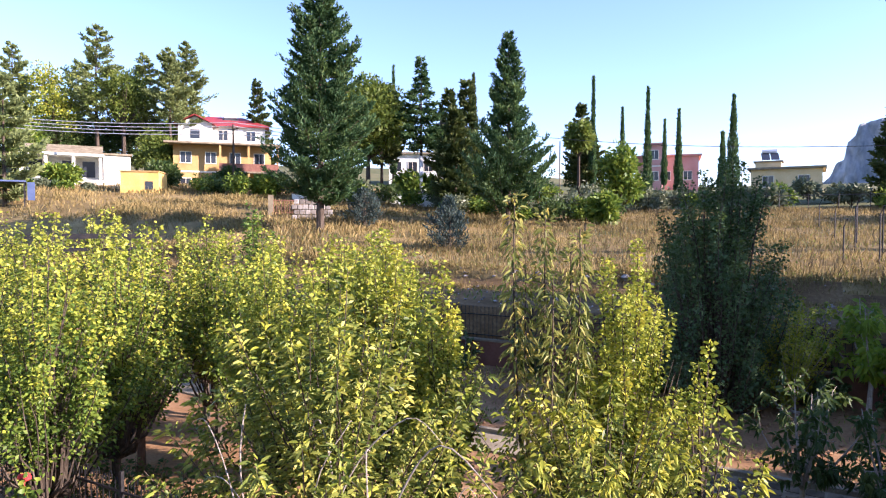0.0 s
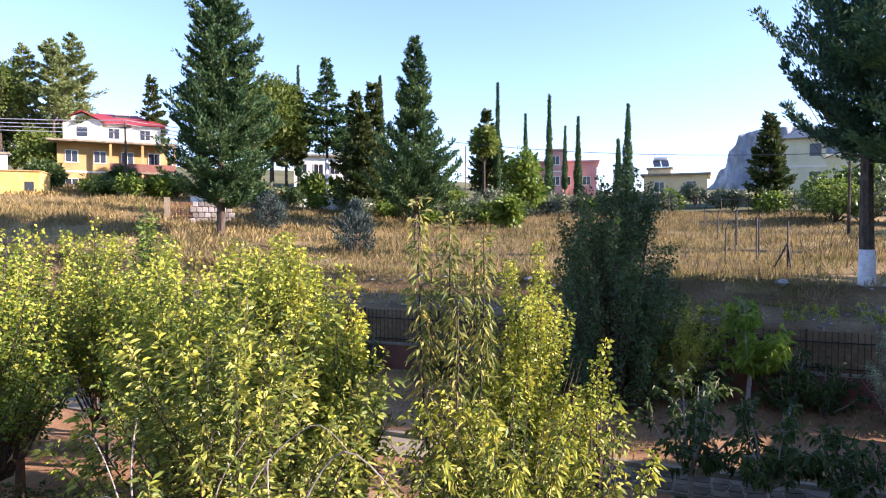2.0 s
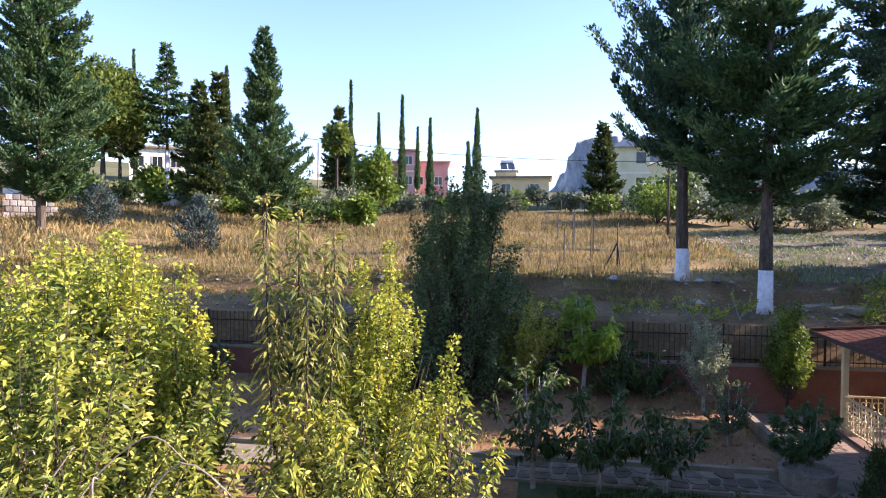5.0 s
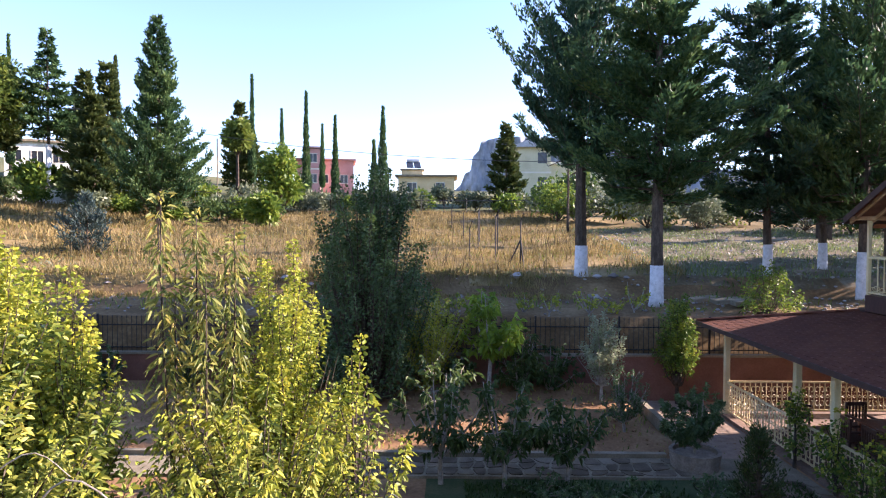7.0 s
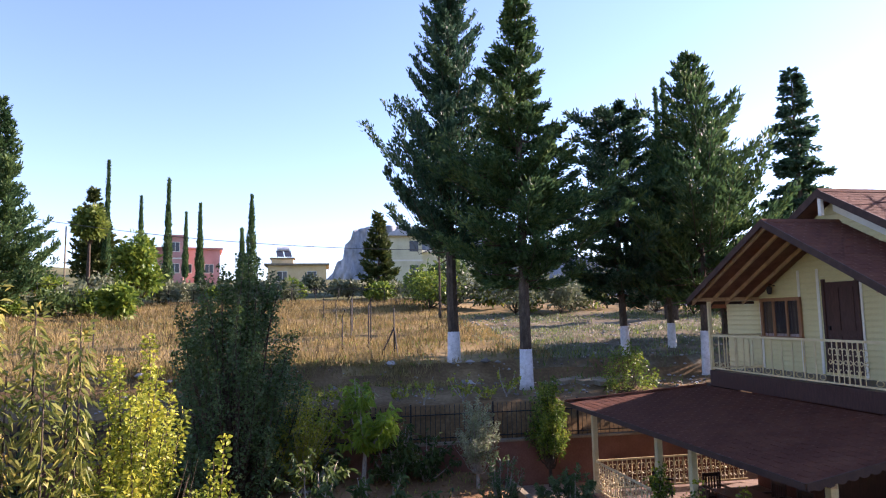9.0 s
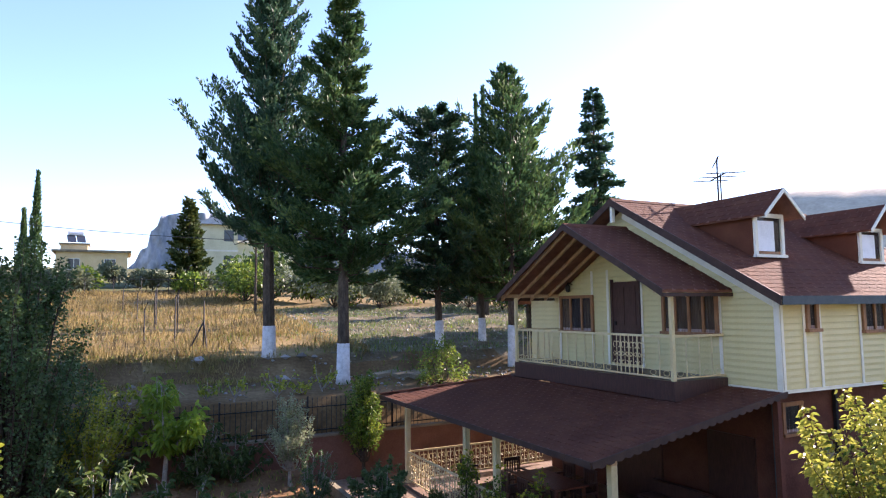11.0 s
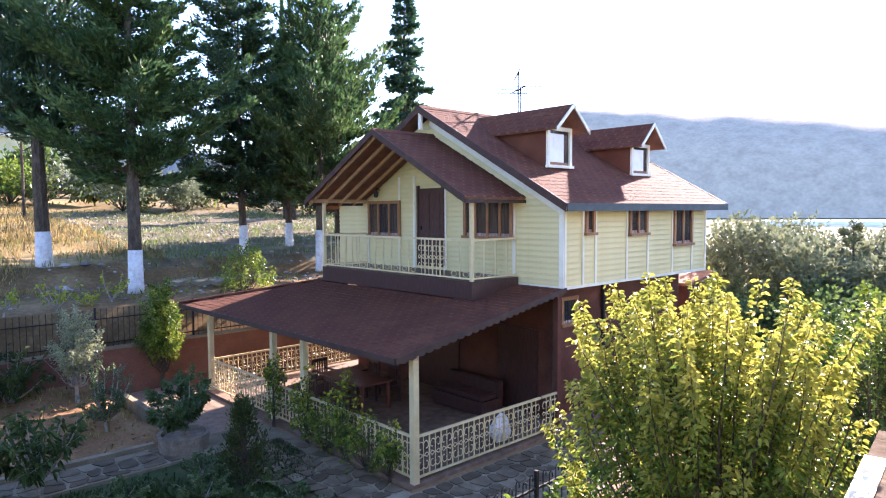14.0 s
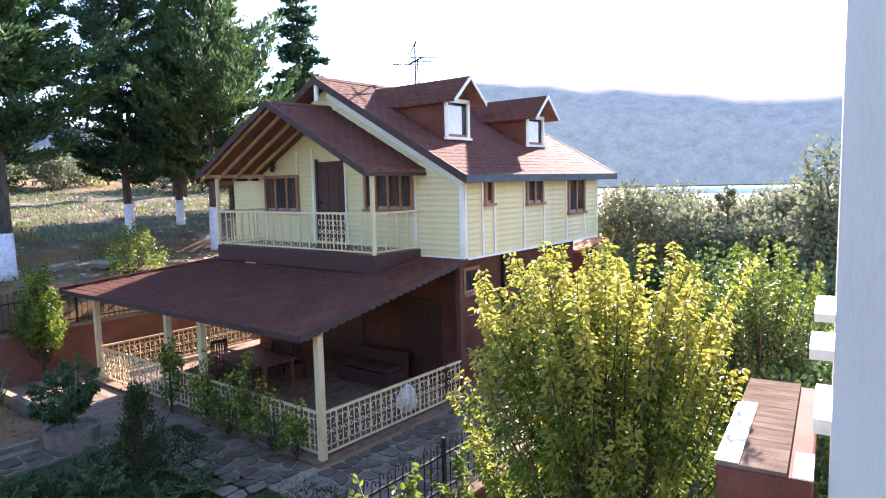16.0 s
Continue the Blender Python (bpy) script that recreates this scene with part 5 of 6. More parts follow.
shoot_tree("pear_tree", "pear tree with upright pale green shoots", 12.6, 2.75, 0, 4.1, 2.7, (0.085, 0.05), LEAF_MID, LEAF_GREEN, 64, 0.0095, 0.15, 0.2, 0.45, 0.85, 0.3, 0.25, 0.08, seed=92, sides=0.6, fine=False, tip_from=0.7)
for i, (x, y, h, w) in enumerate(((24.3, 9.9, 5.6, 3.6), (27.0, 8.6, 4.7, 3.4), (29.6, 6.6, 5.0, 3.8), (33, 11, 5.2, 5), (24.4, 5.2, 4.3, 3.4), (27.2, 4.6, 4.9, 3.2), (36, 7, 5.0, 6), (22.6, 2.9, 6.6, 2.6), (31, 2.6, 4.8, 4), (23.6, 7.6, 4.4, 3.0))):
    clumpy("garden_tree", "leafy green tree behind the timber house", x, y, 0, h, w, 0.1, 4000, (0.24, 0.13), LEAF_HAZED, 100 + i, 34, group="trees behind the house")
for i, (x, y, h, w) in enumerate(((25.8, 6.9, 4.7, 2.8), (28.4, 3.6, 5.0, 2.8), (31.5, 5.0, 5.2, 3.2), (26.0, 2.6, 4.8, 2.4))):
    conifer("young_pine", "young dull green pine behind the timber house", x, y, 0, h, w, 0.05, 5000, (0.2, 0.08), LEAF_HAZED, 470 + i, lift=0.4, group="pines behind the house")

# ---- tall conifers by the track ----
RAGGED = ((0, 0.75), (0.12, 1), (0.28, 0.92), (0.45, 0.6), (0.62, 0.42), (0.85, 0.28), (1, 0.04))
SPIRE = ((0, 0.7), (0.1, 1), (0.33, 0.88), (0.5, 0.45), (0.7, 0.3), (0.86, 0.14), (1, 0.02))
FLAT_TOP = ((0, 0.7), (0.25, 1), (0.6, 0.75), (0.9, 0.72), (1, 0.4))
CONE = ((0, 0.75), (0.12, 1), (0.5, 0.62), (0.8, 0.27), (1, 0.02))
for i, (x, y, h, w, b, lime, shape, up, spray, m) in enumerate(((5.1, 25.0, 15.6, 5.8, 0.26, 1.15, RAGGED, 0.75, (0.19, 0.07), NEEDLE_DEEP), (7.1, 22.2, 14.6, 6.2, 0.24, 1.3, SPIRE, 0.35, (0.21, 0.07), NEEDLE), (12.3, 25.2, 10.3, 4.8, 0.2, 1.2, FLAT_TOP, 0.3, (0.21, 0.078), NEEDLE_DEEP),
                                                       (15.3, 26.8, 9.8, 4.4, 0.22, 1.1, CONE, 0.5, (0.23, 0.078), NEEDLE), (14.7, 23.2, 12.8, 7.4, 0.22, 1.7, CONE, 0.6, (0.25, 0.075), NEEDLE))):
    conifer("conifer_tree", "tall dark conifer with a limewashed trunk foot by the track", x, y, height(x, y), h, w, b, 62000 if i < 2 else 42000, spray, m, 120 + i, shape, up, int(h * 9), lime, group="trackside conifers", ragged=0.5, bushy=0.28)
# Two extra conifers, added to throw shade on the track.
for i, (x, y, h, w) in enumerate(((18.9, 28.2, 10.5, 5.4), (25.5, 31.0, 8.0, 5.0))):
    conifer("conifer_tree", "dark conifer added behind the timber house to shade the track", x, y, height(x, y), h, w, 0.12, 13000, (0.32, 0.09), NEEDLE, 127 + i, CONE, 0.5, group="trackside conifers")
conifer("conifer_tree", "tall slender conifer behind the timber house", 21.7, 26.1, height(21.7, 26.1), 13.0, 4.2, 0.15, 18000, (0.26, 0.12), NEEDLE_DEEP, 126, ((0, 1), (0.3, 0.75), (0.6, 0.42), (0.85, 0.24), (1, 0.04)), -0.05, 110, group="trackside conifers", ragged=0.45)
for x, y, h in ((22.1, 39.2, 15.8), (22.6, 39.0, 16.4)):
    cypress("cypress_tree", "slim dark columnar cypress", x, y, height(x, y), h, 1.1, seed=int(h * 10), group="cypresses")
conifer("conifer_tree", "huge dense conifer beside the field", -25.5, 30.0, height(-25.5, 30), 14.6, 5.9, 0.12, 62000, (0.25, 0.1), NEEDLE, 130, ((0, 0.6), (0.08, 1), (0.35, 0.92), (0.6, 0.7), (0.85, 0.42), (1, 0.05)), 0.45, 170, group="field conifers", radius=0.24, ragged=0.4, bushy=0.28)
conifer("conifer_tree", "broad pointed conifer on the field", -18.6, 41.7, height(-18.6, 41.7), 13.4, 6.2, 0.09, 34000, (0.28, 0.1), NEEDLE, 131, ((0, 0.7), (0.1, 1), (0.28, 0.9), (0.42, 0.46), (0.6, 0.38), (0.82, 0.2), (1, 0.02)), 0.6, 120, group="field conifers", radius=0.2, ragged=0.25)
conifer("conifer_tree", "slender conifer with a white lower trunk", -31.5, 51.1, height(-31.5, 51.1), 13.6, 4.4, 0.36, 9000, (0.36, 0.15), NEEDLE, 132, ((0, 0.7), (0.15, 1), (0.5, 0.6), (0.75, 0.2), (1, 0.02)), 0.1, 60, lime=4.5, group="field conifers", radius=0.17)
clumpy("broad_pine", "round-crowned bright green pine", -36.5, 49.8, height(-36.5, 49.8), 11.8, 7.8, 0.35, 20000, (0.42, 0.17), LEAF_BRIGHT, 133, 40)
conifer("blue_conifer", "small blue-green conifer on the field edge", -25.5, 34.4, height(-25.5, 34.4) - 0.2, 2.6, 3.2, 0.03, 3500, (0.2, 0.06), NEEDLE_BLUE, 134, lift=0.6, rows=60, group="blue conifers")
conifer("blue_conifer", "small blue-green conifer on the field edge", -16.6, 29.8, height(-16.6, 29.8) - 0.2, 2.9, 2.6, 0.03, 3500, (0.2, 0.06), NEEDLE_BLUE, 135, lift=0.6, rows=60, group="blue conifers")
for i, (x, y, h, w, m) in enumerate(((-28.2, 55.2, 12.6, 2.4, NEEDLE_WARM), (-44.8, 66.3, 15.5, 1.8, NEEDLE), (-21.7, 71.8, 14.5, 1.3, NEEDLE), (-20.4, 79.4, 11.8, 1.3, NEEDLE), (-15.0, 68.4, 12.7, 1.5, NEEDLE),
                                     (-17.2, 88.3, 11.2, 1.2, NEEDLE), (-12.4, 70.9, 10.4, 1.4, NEEDLE), (-6.9, 67.7, 11.0, 2.2, NEEDLE), (-7.9, 68.4, 7.5, 1.4, NEEDLE), (-26.5, 56.5, 11.0, 1.8, NEEDLE))):
    cypress("cypress_tree", "slim dark columnar cypress", x, y, height(x, y), h - 0.05 * max(0, y - 62), w, 3600, (0.36, 0.1), m, 140 + i, "cypresses", 0.12)
for i, (x, y, h, w, b) in enumerate(((-24.4, 76.2, 11.7, 4.0, 0.2), (-23.0, 73.5, 9.0, 5.0, 0.1), (5.7, 65.8, 9.0, 3.6, 0.03), (-33.5, 60.0, 11.5, 4.0, 0.2), (-26.0, 47.5, 8.5, 4.0, 0.1), (-64.2, 63.0, 13.4, 4.6, 0.1), (-40, 57, 11.5, 4.5, 0.3), (-27.8, 53.0, 11.5, 3.0, 0.1))):
    conifer("pine_tree", "dark green conifer among the far houses", x, y, height(x, y), h - 0.05 * max(0, y - 62), w, b, 6500, (0.5, 0.22), NEEDLE_WARM, 160 + i, CONE, 0.3, 60, group="far conifers")
for i, (x, y, h, w, b) in enumerate(((-74.2, 47.4, 18.3, 6.0, 0.35), (-66.5, 51.4, 15.7, 4.2, 0.45), (-67.5, 54.6, 17.0, 5.4, 0.4), (-82.0, 41.8, 15.7, 5.2, 0.25), (-55.5, 27.6, 10.4, 5.6, 0.05), (-73.0, 52.7, 15.6, 4.6, 0.3), (-84.0, 51.0, 14.6, 5.6, 0.2), (-87.0, 46.0, 12.5, 6.0, 0.1), (-80.0, 56.5, 12.4, 6.0, 0.1))):
    conifer("pine_tree", "tall sunlit pine on the slope above the houses", x, y, height(x, y), h, w, b, 10000, (0.42, 0.16), NEEDLE_PINE, 400 + i, ((0, 0.7), (0.3, 1), (0.6, 0.75), (0.85, 0.4), (1, 0.05)), 0.35, 50, group="hillside trees", ragged=0.5)
for i, (x, y, h, w, tr, m) in enumerate(((-78.0, 44.2, 14.2, 7.0, 0.2, LEAF_APPLE), (-71.4, 48.7, 13.4, 7.6, 0.5, LEAF_BRIGHT), (-76.2, 61.6, 11.2, 6.5, 0.15, LEAF_GREEN), (-66.0, 49.0, 6.6, 5.4, 0.1, LEAF_BRIGHT), (-74.0, 62.5, 7.6, 5.0, 0.1, LEAF_GREEN), (-79.2, 46.7, 8.0, 6.4, 0.1, LEAF_MID), (-77.3, 40.7, 7.0, 5.4, 0.1, LEAF_GREEN), (-76.5, 50.8, 8.6, 6.4, 0.1, LEAF_MID), (-72.0, 54.0, 7.6, 5.4, 0.1, LEAF_GREEN), (-81, 38, 8, 6, 0.1, LEAF_MID), (-78, 44, 8, 6, 0.1, LEAF_MID), (-75.4, 65.7, 9.0, 5.0, 0.1, LEAF_GREEN), (-84, 62, 9, 7, 0.1, LEAF_MID))):
    clumpy("leafy_tree", "leafy sunlit tree in the wood above the houses", x, y, height(x, y), h, w, tr, 5000, (0.36, 0.19), m, 420 + i, 30, group="hillside trees")
for i, (x, y, h, w, tr, m) in enumerate(((-20.4, 62.8, 8.6, 2.6, 0.6, LEAF_BRIGHT), (-14.5, 56.2, 6.6, 3.6, 0.08, LEAF_GREEN), (-12.8, 45.5, 2.3, 2.2, 0.1, LEAF_GREEN), (9.7, 53.0, 4.0, 5.6, 0.1, LEAF_MID), (13.6, 51, 2.4, 3.6, 0.1, LEAF_GREEN), (-58.6, 44.5, 2.8, 3.4, 0.1, LEAF_MID), (-51.5, 47, 2.6, 3.0, 0.15, LEAF_MID), (-46, 46, 2.0, 3.0, 0.1, LEAF_GREEN),
                                         (-66, 38, 2.4, 3.6, 0.1, LEAF_GREEN), (-38, 46, 3.6, 4, 0.1, LEAF_GREEN), (-33, 52, 3.0, 4, 0.1, LEAF_GREEN), (-24, 52, 4.0, 5, 0.1, LEAF_GREEN))):
    clumpy("leafy_tree", "leafy tree among the far gardens", x, y, height(x, y), h, w, tr, 5200 if h > 9 else 2600, (0.5, 0.26), m, 180 + i, 22, group="far leafy trees")
for i, (x, y, h, w) in enumerate(((10.6, 1.9, 2.4, 2.6), (13.2, 1.8, 2.8, 2.8), (16.0, 3.0, 3.0, 3.4), (15.5, 5.0, 2.6, 2.6), (18.5, 5.5, 3.2, 3.0), (19.5, 2.0, 3.4, 3.2), (22.0, 7.0, 3.2, 3.4), (20.8, 8.4, 2.6, 2.2), (20.3, 6.9, 2.4, 2.2), (22.4, 9.6, 3.0, 2.6), (17.2, 6.4, 1.8, 1.6))):
    clumpy("garden_bush", "dark bushy undergrowth behind the pear trees", x, y, 0, h, w, 0.08, 3000, (0.15, 0.09), LEAF_DARK if i % 2 else LEAF_MID, 430 + i, 20, "bush", group="pear tree undergrowth")
# rows of olives and scrub past the field
rng = random.Random(9)
for i in range(46):
    x = -30 + i * 1.75 + rng.uniform(-0.7, 0.7)
    y = 63 + rng.uniform(-2, 7) - (max(0, x - 8)) * 0.42
    h = rng.uniform(1.6, 2.6)
    clumpy("olive_tree", "grey-green olive tree along the field's far edge", x, y, height(x, y) - 0.1, h, h * rng.uniform(1.1, 1.5), 0.1, 800, (0.4, 0.2), LEAF_OLIVE if i % 4 else LEAF_GREEN, 220 + i, 14, group="olive row")
for i in range(26):
    x = 9 + i * 1.9 + rng.uniform(-0.8, 0.8)
    y = 47 - i * 0.55 + rng.uniform(-2, 6)
    h = rng.uniform(2.6, 4.4)
    clumpy("scrub_bush", "dense green bush at the edge of the stony plot", x, y, height(x, y) - 0.1, h, h * rng.uniform(1.2, 1.7), 0.08, 1600, (0.25, 0.14), LEAF_OLIVE if i % 3 else LEAF_GREEN, 280 + i, 16, "bush", group="plot edge bushes")

for i, (x, y, h, w, m) in enumerate(((-13.0, 19.2, 2.4, 1.4, LEAF_GREEN), (-10.4, 19.3, 1.7, 1.2, LEAF_DARK), (-7.8, 19.2, 2.3, 1.2, LEAF_DARK), (-4.1, 19.2, 2.6, 1.2, LEAF_DARK), (0.3, 19.35, 1.6, 0.9, LEAF_DARK))):
    broadleaf("hedge_shrub", "leafy shrub growing along the foot of the terracotta wall", x, y, 0, h, w, (0.11, 0.055), 3600, m, 0.55, 0.08, 0.2, 16, 12, 320 + i, fine=False, category="shrub", group="wall foot shrubs")
for i, (x, y, h) in enumerate(((5.0, 5.3, 1.75), (4.3, 5.2, 1.45), (5.9, 5.35, 1.7), (7.1, 5.45, 1.5))):
    broadleaf("sapling", "young sapling with pale leaves by the boundary fence", x, y, 0, h, 0.55, (0.11, 0.06), 240, LEAF_GREEN, 0.8, 0.4, limbs=6, twigs=5, seed=340 + i, group="boundary saplings")

for i, (x, y, h, w) in enumerate(((-2.4, 12.7, 0.9, 1.0), (-4.4, 13.0, 0.9, 1.1))):
    broadleaf("garden_shrub", "loose dark green shrub beside the stone path", x, y, 0, h, w, (0.12, 0.045), 1500, LEAF_MID, 0.5, 0.12, 0.4, 12, 10, 450 + i, category="shrub", group="path shrubs")
for i in range(14):
    x, y = 1.6 + (i % 5) * 1.15 + rng.uniform(-0.4, 0.4), 10.4 + (i // 5) * 1.05 + rng.uniform(-0.3, 0.3)
    broadleaf("ground_cover", "low dark leafy ground cover in the yard", x, y, 0, rng.uniform(0.22, 0.45), rng.uniform(1.1, 1.6), (0.07, 0.045), 900, LEAF_DARK, 0.3, 0.05, 0.1, 12, 9, 470 + i, category="plant", group="ground cover", fine=False)

for i in range(30):
    x = -52 + i * 1.32 + rng.uniform(-0.5, 0.5)
    y = 47.5 + rng.uniform(-2.5, 4.5) - max(0, -x - 38) * 0.25
    h = rng.uniform(1.3, 2.7)
    clumpy("garden_bush", "green bush in the gardens past the field", x, y, height(x, y) - 0.1, h, h * rng.uniform(1.0, 1.5), 0.08, 700, (0.34, 0.18), (LEAF_OLIVE, LEAF_GREEN, LEAF_MID)[i % 3], 500 + i, 14, "bush", group="far garden bushes")
for i in range(9):
    x = -0.6 + i * 0.95 + rng.uniform(-0.3, 0.3)
    broadleaf("wild_shoot", "thin wild shoots with yellow-green leaves behind the fence", x, 20.45 + rng.uniform(-0.1, 0.4), 2.5, rng.uniform(0.6, 1.1), rng.uniform(0.6, 1.2), (0.09, 0.06), 170, LEAF_PEAR, 0.5, 0.1, limbs=6, twigs=5, seed=540 + i, category="shrub", group="shoots at the fence")

for i in range(7):
    x = -70 + i * 1.7 + rng.uniform(-0.5, 0.5)
    y = 33.5 + i * 0.55 + rng.uniform(-1.0, 1.2)
    h = rng.uniform(0.6, 1.1)
    clumpy("garden_bush", "green bush before the far houses", x, y, height(x, y) - 0.1, h, h * rng.uniform(1.1, 1.6), 0.08, 900, (0.3, 0.15), (LEAF_OLIVE, LEAF_MID, LEAF_GREEN)[i % 3], 560 + i, 14, "bush", group="far garden bushes")


# ---- far houses ----
GREYISH = rough_mat("stained_white_render", [(0.40, 0.39, 0.35), (0.58, 0.57, 0.52), (0.68, 0.67, 0.62)], 0.5, 0.9, 0.3, 5)
def far_house(name, label, x, y, turn, w, d, storeys, wall, roof="flat", roof_mat=ROOF_GREY, wins=3, z=None, tall=3.0, base=0.0, group=""):
    """A house far off, in its own axes: front on the -y side, w wide and d deep, with windows in rows and a flat, gabled or hipped roof."""
    h = thing(name, label, "house", (x, y, (height(x, y) if z is None else z) + base), turn, group=group)
    top = storeys * tall
    block("wall", -w / 2, w / 2, -d / 2, d / 2, -2.0, top, wall, h)
    for s in range(storeys):
        if s:
            block("floor_band", -w / 2 - 0.06, w / 2 + 0.06, -d / 2 - 0.06, d / 2 + 0.06, s * tall - 0.1, s * tall + 0.08, WHITE, h)
        for k in range(wins):
            cx = -w / 2 + w * (k + 0.5) / wins
            win = block("window", cx - 0.55, cx + 0.55, -d / 2 - 0.03, -d / 2 - 0.005, s * tall + 1.0, s * tall + 2.2, FAR_GLASS, h)
            for a0, a1, q0, q1 in ((-0.62, -0.55, 0.95, 2.25), (0.55, 0.62, 0.95, 2.25), (-0.03, 0.03, 1.0, 2.2), (-0.55, 0.55, 2.2, 2.27), (-0.66, 0.66, 0.9, 1.0)):
                block("window_frame", cx + a0, cx + a1, -d / 2 - 0.06, -d / 2 - 0.032, s * tall + q0, s * tall + q1, WHITE, win)
            if k < 2:
                cy = -d / 2 + d * (k + 0.5) / 2
                for side in (-1, 1):
                    xx = side * (w / 2 + 0.018)
                    block("window", xx - 0.012, xx + 0.012, cy - 0.5, cy + 0.5, s * tall + 1.0, s * tall + 2.2, FAR_GLASS, h)
    if roof == "flat":
        block("roof", -w / 2 - 0.4, w / 2 + 0.4, -d / 2 - 0.4, d / 2 + 0.4, top, top + 0.25, CONCRETE if roof_mat is ROOF_GREY else roof_mat, h)
    else:
        bm = bmesh.new()
        o = 0.6
        rise = 0.2 * d + 0.3
        ins = 0.0 if roof == "gable" else d * 0.45
        a = [bm.verts.new(p) for p in ((-w / 2 - o, -d / 2 - o, top), (w / 2 + o, -d / 2 - o, top), (w / 2 + o, d / 2 + o, top), (-w / 2 - o, d / 2 + o, top))]
        b = [bm.verts.new(p) for p in ((-w / 2 - o, -d / 2 - o, top + 0.15), (w / 2 + o, -d / 2 - o, top + 0.15), (w / 2 + o, d / 2 + o, top + 0.15), (-w / 2 - o, d / 2 + o, top + 0.15))]
        r = [bm.verts.new(p) for p in ((-w / 2 - o + ins, 0, top + rise), (w / 2 + o - ins, 0, top + rise))]
        bm.faces.new(a[::-1])
        for i in range(4):
            bm.faces.new((a[i], a[(i + 1) % 4], b[(i + 1) % 4], b[i]))
        bm.faces.new((b[0], b[1], r[1], r[0]))
        bm.faces.new((b[2], b[3], r[0], r[1]))
        bm.faces.new((b[1], b[2], r[1]))
        bm.faces.new((b[3], b[0], r[0]))
        part("roof", bm, roof_mat, h)
    return h


def solar_heater(x, y, z, turn):
    s = thing("solar_heater", "rooftop solar water heater with tank and panels", "solar heater", (x, y, z), turn, group="solar heaters")
    bm = bmesh.new()
    tube(bm, [(-0.8, 0.5, 1.3), (0.8, 0.5, 1.3)], 0.32, 10)
    part("tank", bm, PLASTIC, s)
    for k in (-0.95, 0.05):
        bm = bmesh.new()
        prism(bm, [(-0.9, 0.1), (0.4, 1.0), (0.36, 1.06), (-0.94, 0.16)], "x", k, k + 0.9)
        part("panel", bm, FAR_GLASS, s)
    for k in (-0.8, 0.75):
        block("leg", k, k + 0.05, 0.45, 0.5, 0, 1.1, IRON, s)
    return s


pale = far_house("pale_house", "pale two-storey house with a gable and a balcony slab", 9.4, 75.6, 90, 6, 3.6, 2, CREAM_WALL, "gable", ROOF_GREY, 1, z=8.8, tall=2.75)
far_house("pale_annex", "pale flat-roofed wing with a projecting slab", 14.4, 76.6, 4, 6.6, 6, 1, CREAM_WALL, "flat", WHITE, 2, z=8.8, tall=3.7)
block("balcony_slab", 2.0, 7.5, -3.2, -1.4, 0.0, 0.22, WHITE, bpy.data.objects["pale_annex"])
far_house("yellow_house", "small flat-roofed yellow house with blue-grey windows", -3.05, 89.4, 0, 7.4, 7, 1, YELLOW, "flat", ROOF_GREY, 2, z=9.1, tall=3.0)
hut = thing("roof_hut", "small yellow hut on the flat roof of the house", "roof hut", (-5.0, 88.6, 12.36))
block("hut_wall", -1.4, 1.4, -1.2, 1.2, 0, 0.75, YELLOW, hut)
block("hut_roof", -1.6, 1.6, -1.4, 1.4, 0.75, 0.9, CONCRETE, hut)
solar_heater(-4.9, 88.4, 13.27, 10)
far_house("pink_house", "pink rendered house behind the cypresses", -19.7, 103, 10, 8.8, 8, 1, PINK, "flat", PINK, 3, z=11.2, tall=4.4)
far_house("pink_tower", "narrow pink stair tower beside the pink house", -20.3, 97.2, 10, 2.2, 3, 2, PINK, "flat", PINK, 1, z=11.0, tall=3.0)
ochre = far_house("ochre_house", "ochre two-storey house with a flat concrete roof", -62.8, 56.0, 48, 10.7, 9, 2, OCHRE, "flat", ROOF_GREY, 4, z=8.5, tall=3.0)
block("balcony_slab", -0.5, 6.2, -6.1, -4.56, 2.85, 3.05, CONCRETE, ochre)
block("balcony_rail", -0.4, 6.1, -6.05, -5.98, 3.05, 3.9, SOFFIT, ochre)
block("eave_slab", -6.2, 6.3, -6.2, -4.92, 6.02, 6.22, CONCRETE, ochre)
for px in (-0.3, 2.8, 6.0):
    block("balcony_post", px - 0.12, px + 0.12, -6.0, -5.76, -1.5, 6.0, OCHRE, ochre)
red_house = far_house("white_house", "white house with a bright red hipped roof on the slope", -68.2, 61.2, 44, 10.2, 7.5, 1, PALE, "hip", ROOF_RED, 3, z=15.2, tall=2.7)
bm = bmesh.new()
box(bm, -5.1, -1.2, -5.6, -3.76, -2.0, 2.7)
prism(bm, [(-5.1, 2.7), (-1.2, 2.7), (-3.15, 3.6)], "y", -5.6, -3.76)
part("gable_wall", bm, PALE, red_house)
for s in (-1, 1):
    deck(red_house, "gable_roof", (-3.15 + s * 2.6, -6.1, 2.62), (-3.15 + s * 2.6, -1.2, 2.62), (-3.15, -1.2, 3.85), (-3.15, -6.1, 3.85), 0.12, ROOF_RED)
block("window", -3.7, -2.6, -5.63, -5.605, 0.9, 2.0, FAR_GLASS, red_house)
block("terrace_slab", -1.2, 5.1, -5.4, -3.76, -0.2, 0.0, CONCRETE, red_house)
solar_heater(-66.6, 60.6, 18.35, 42)
bung = thing("white_bungalow", "long white bungalow with a columned porch and a pale roof", "house", (-69.8, 42.2, 10.1), 58)
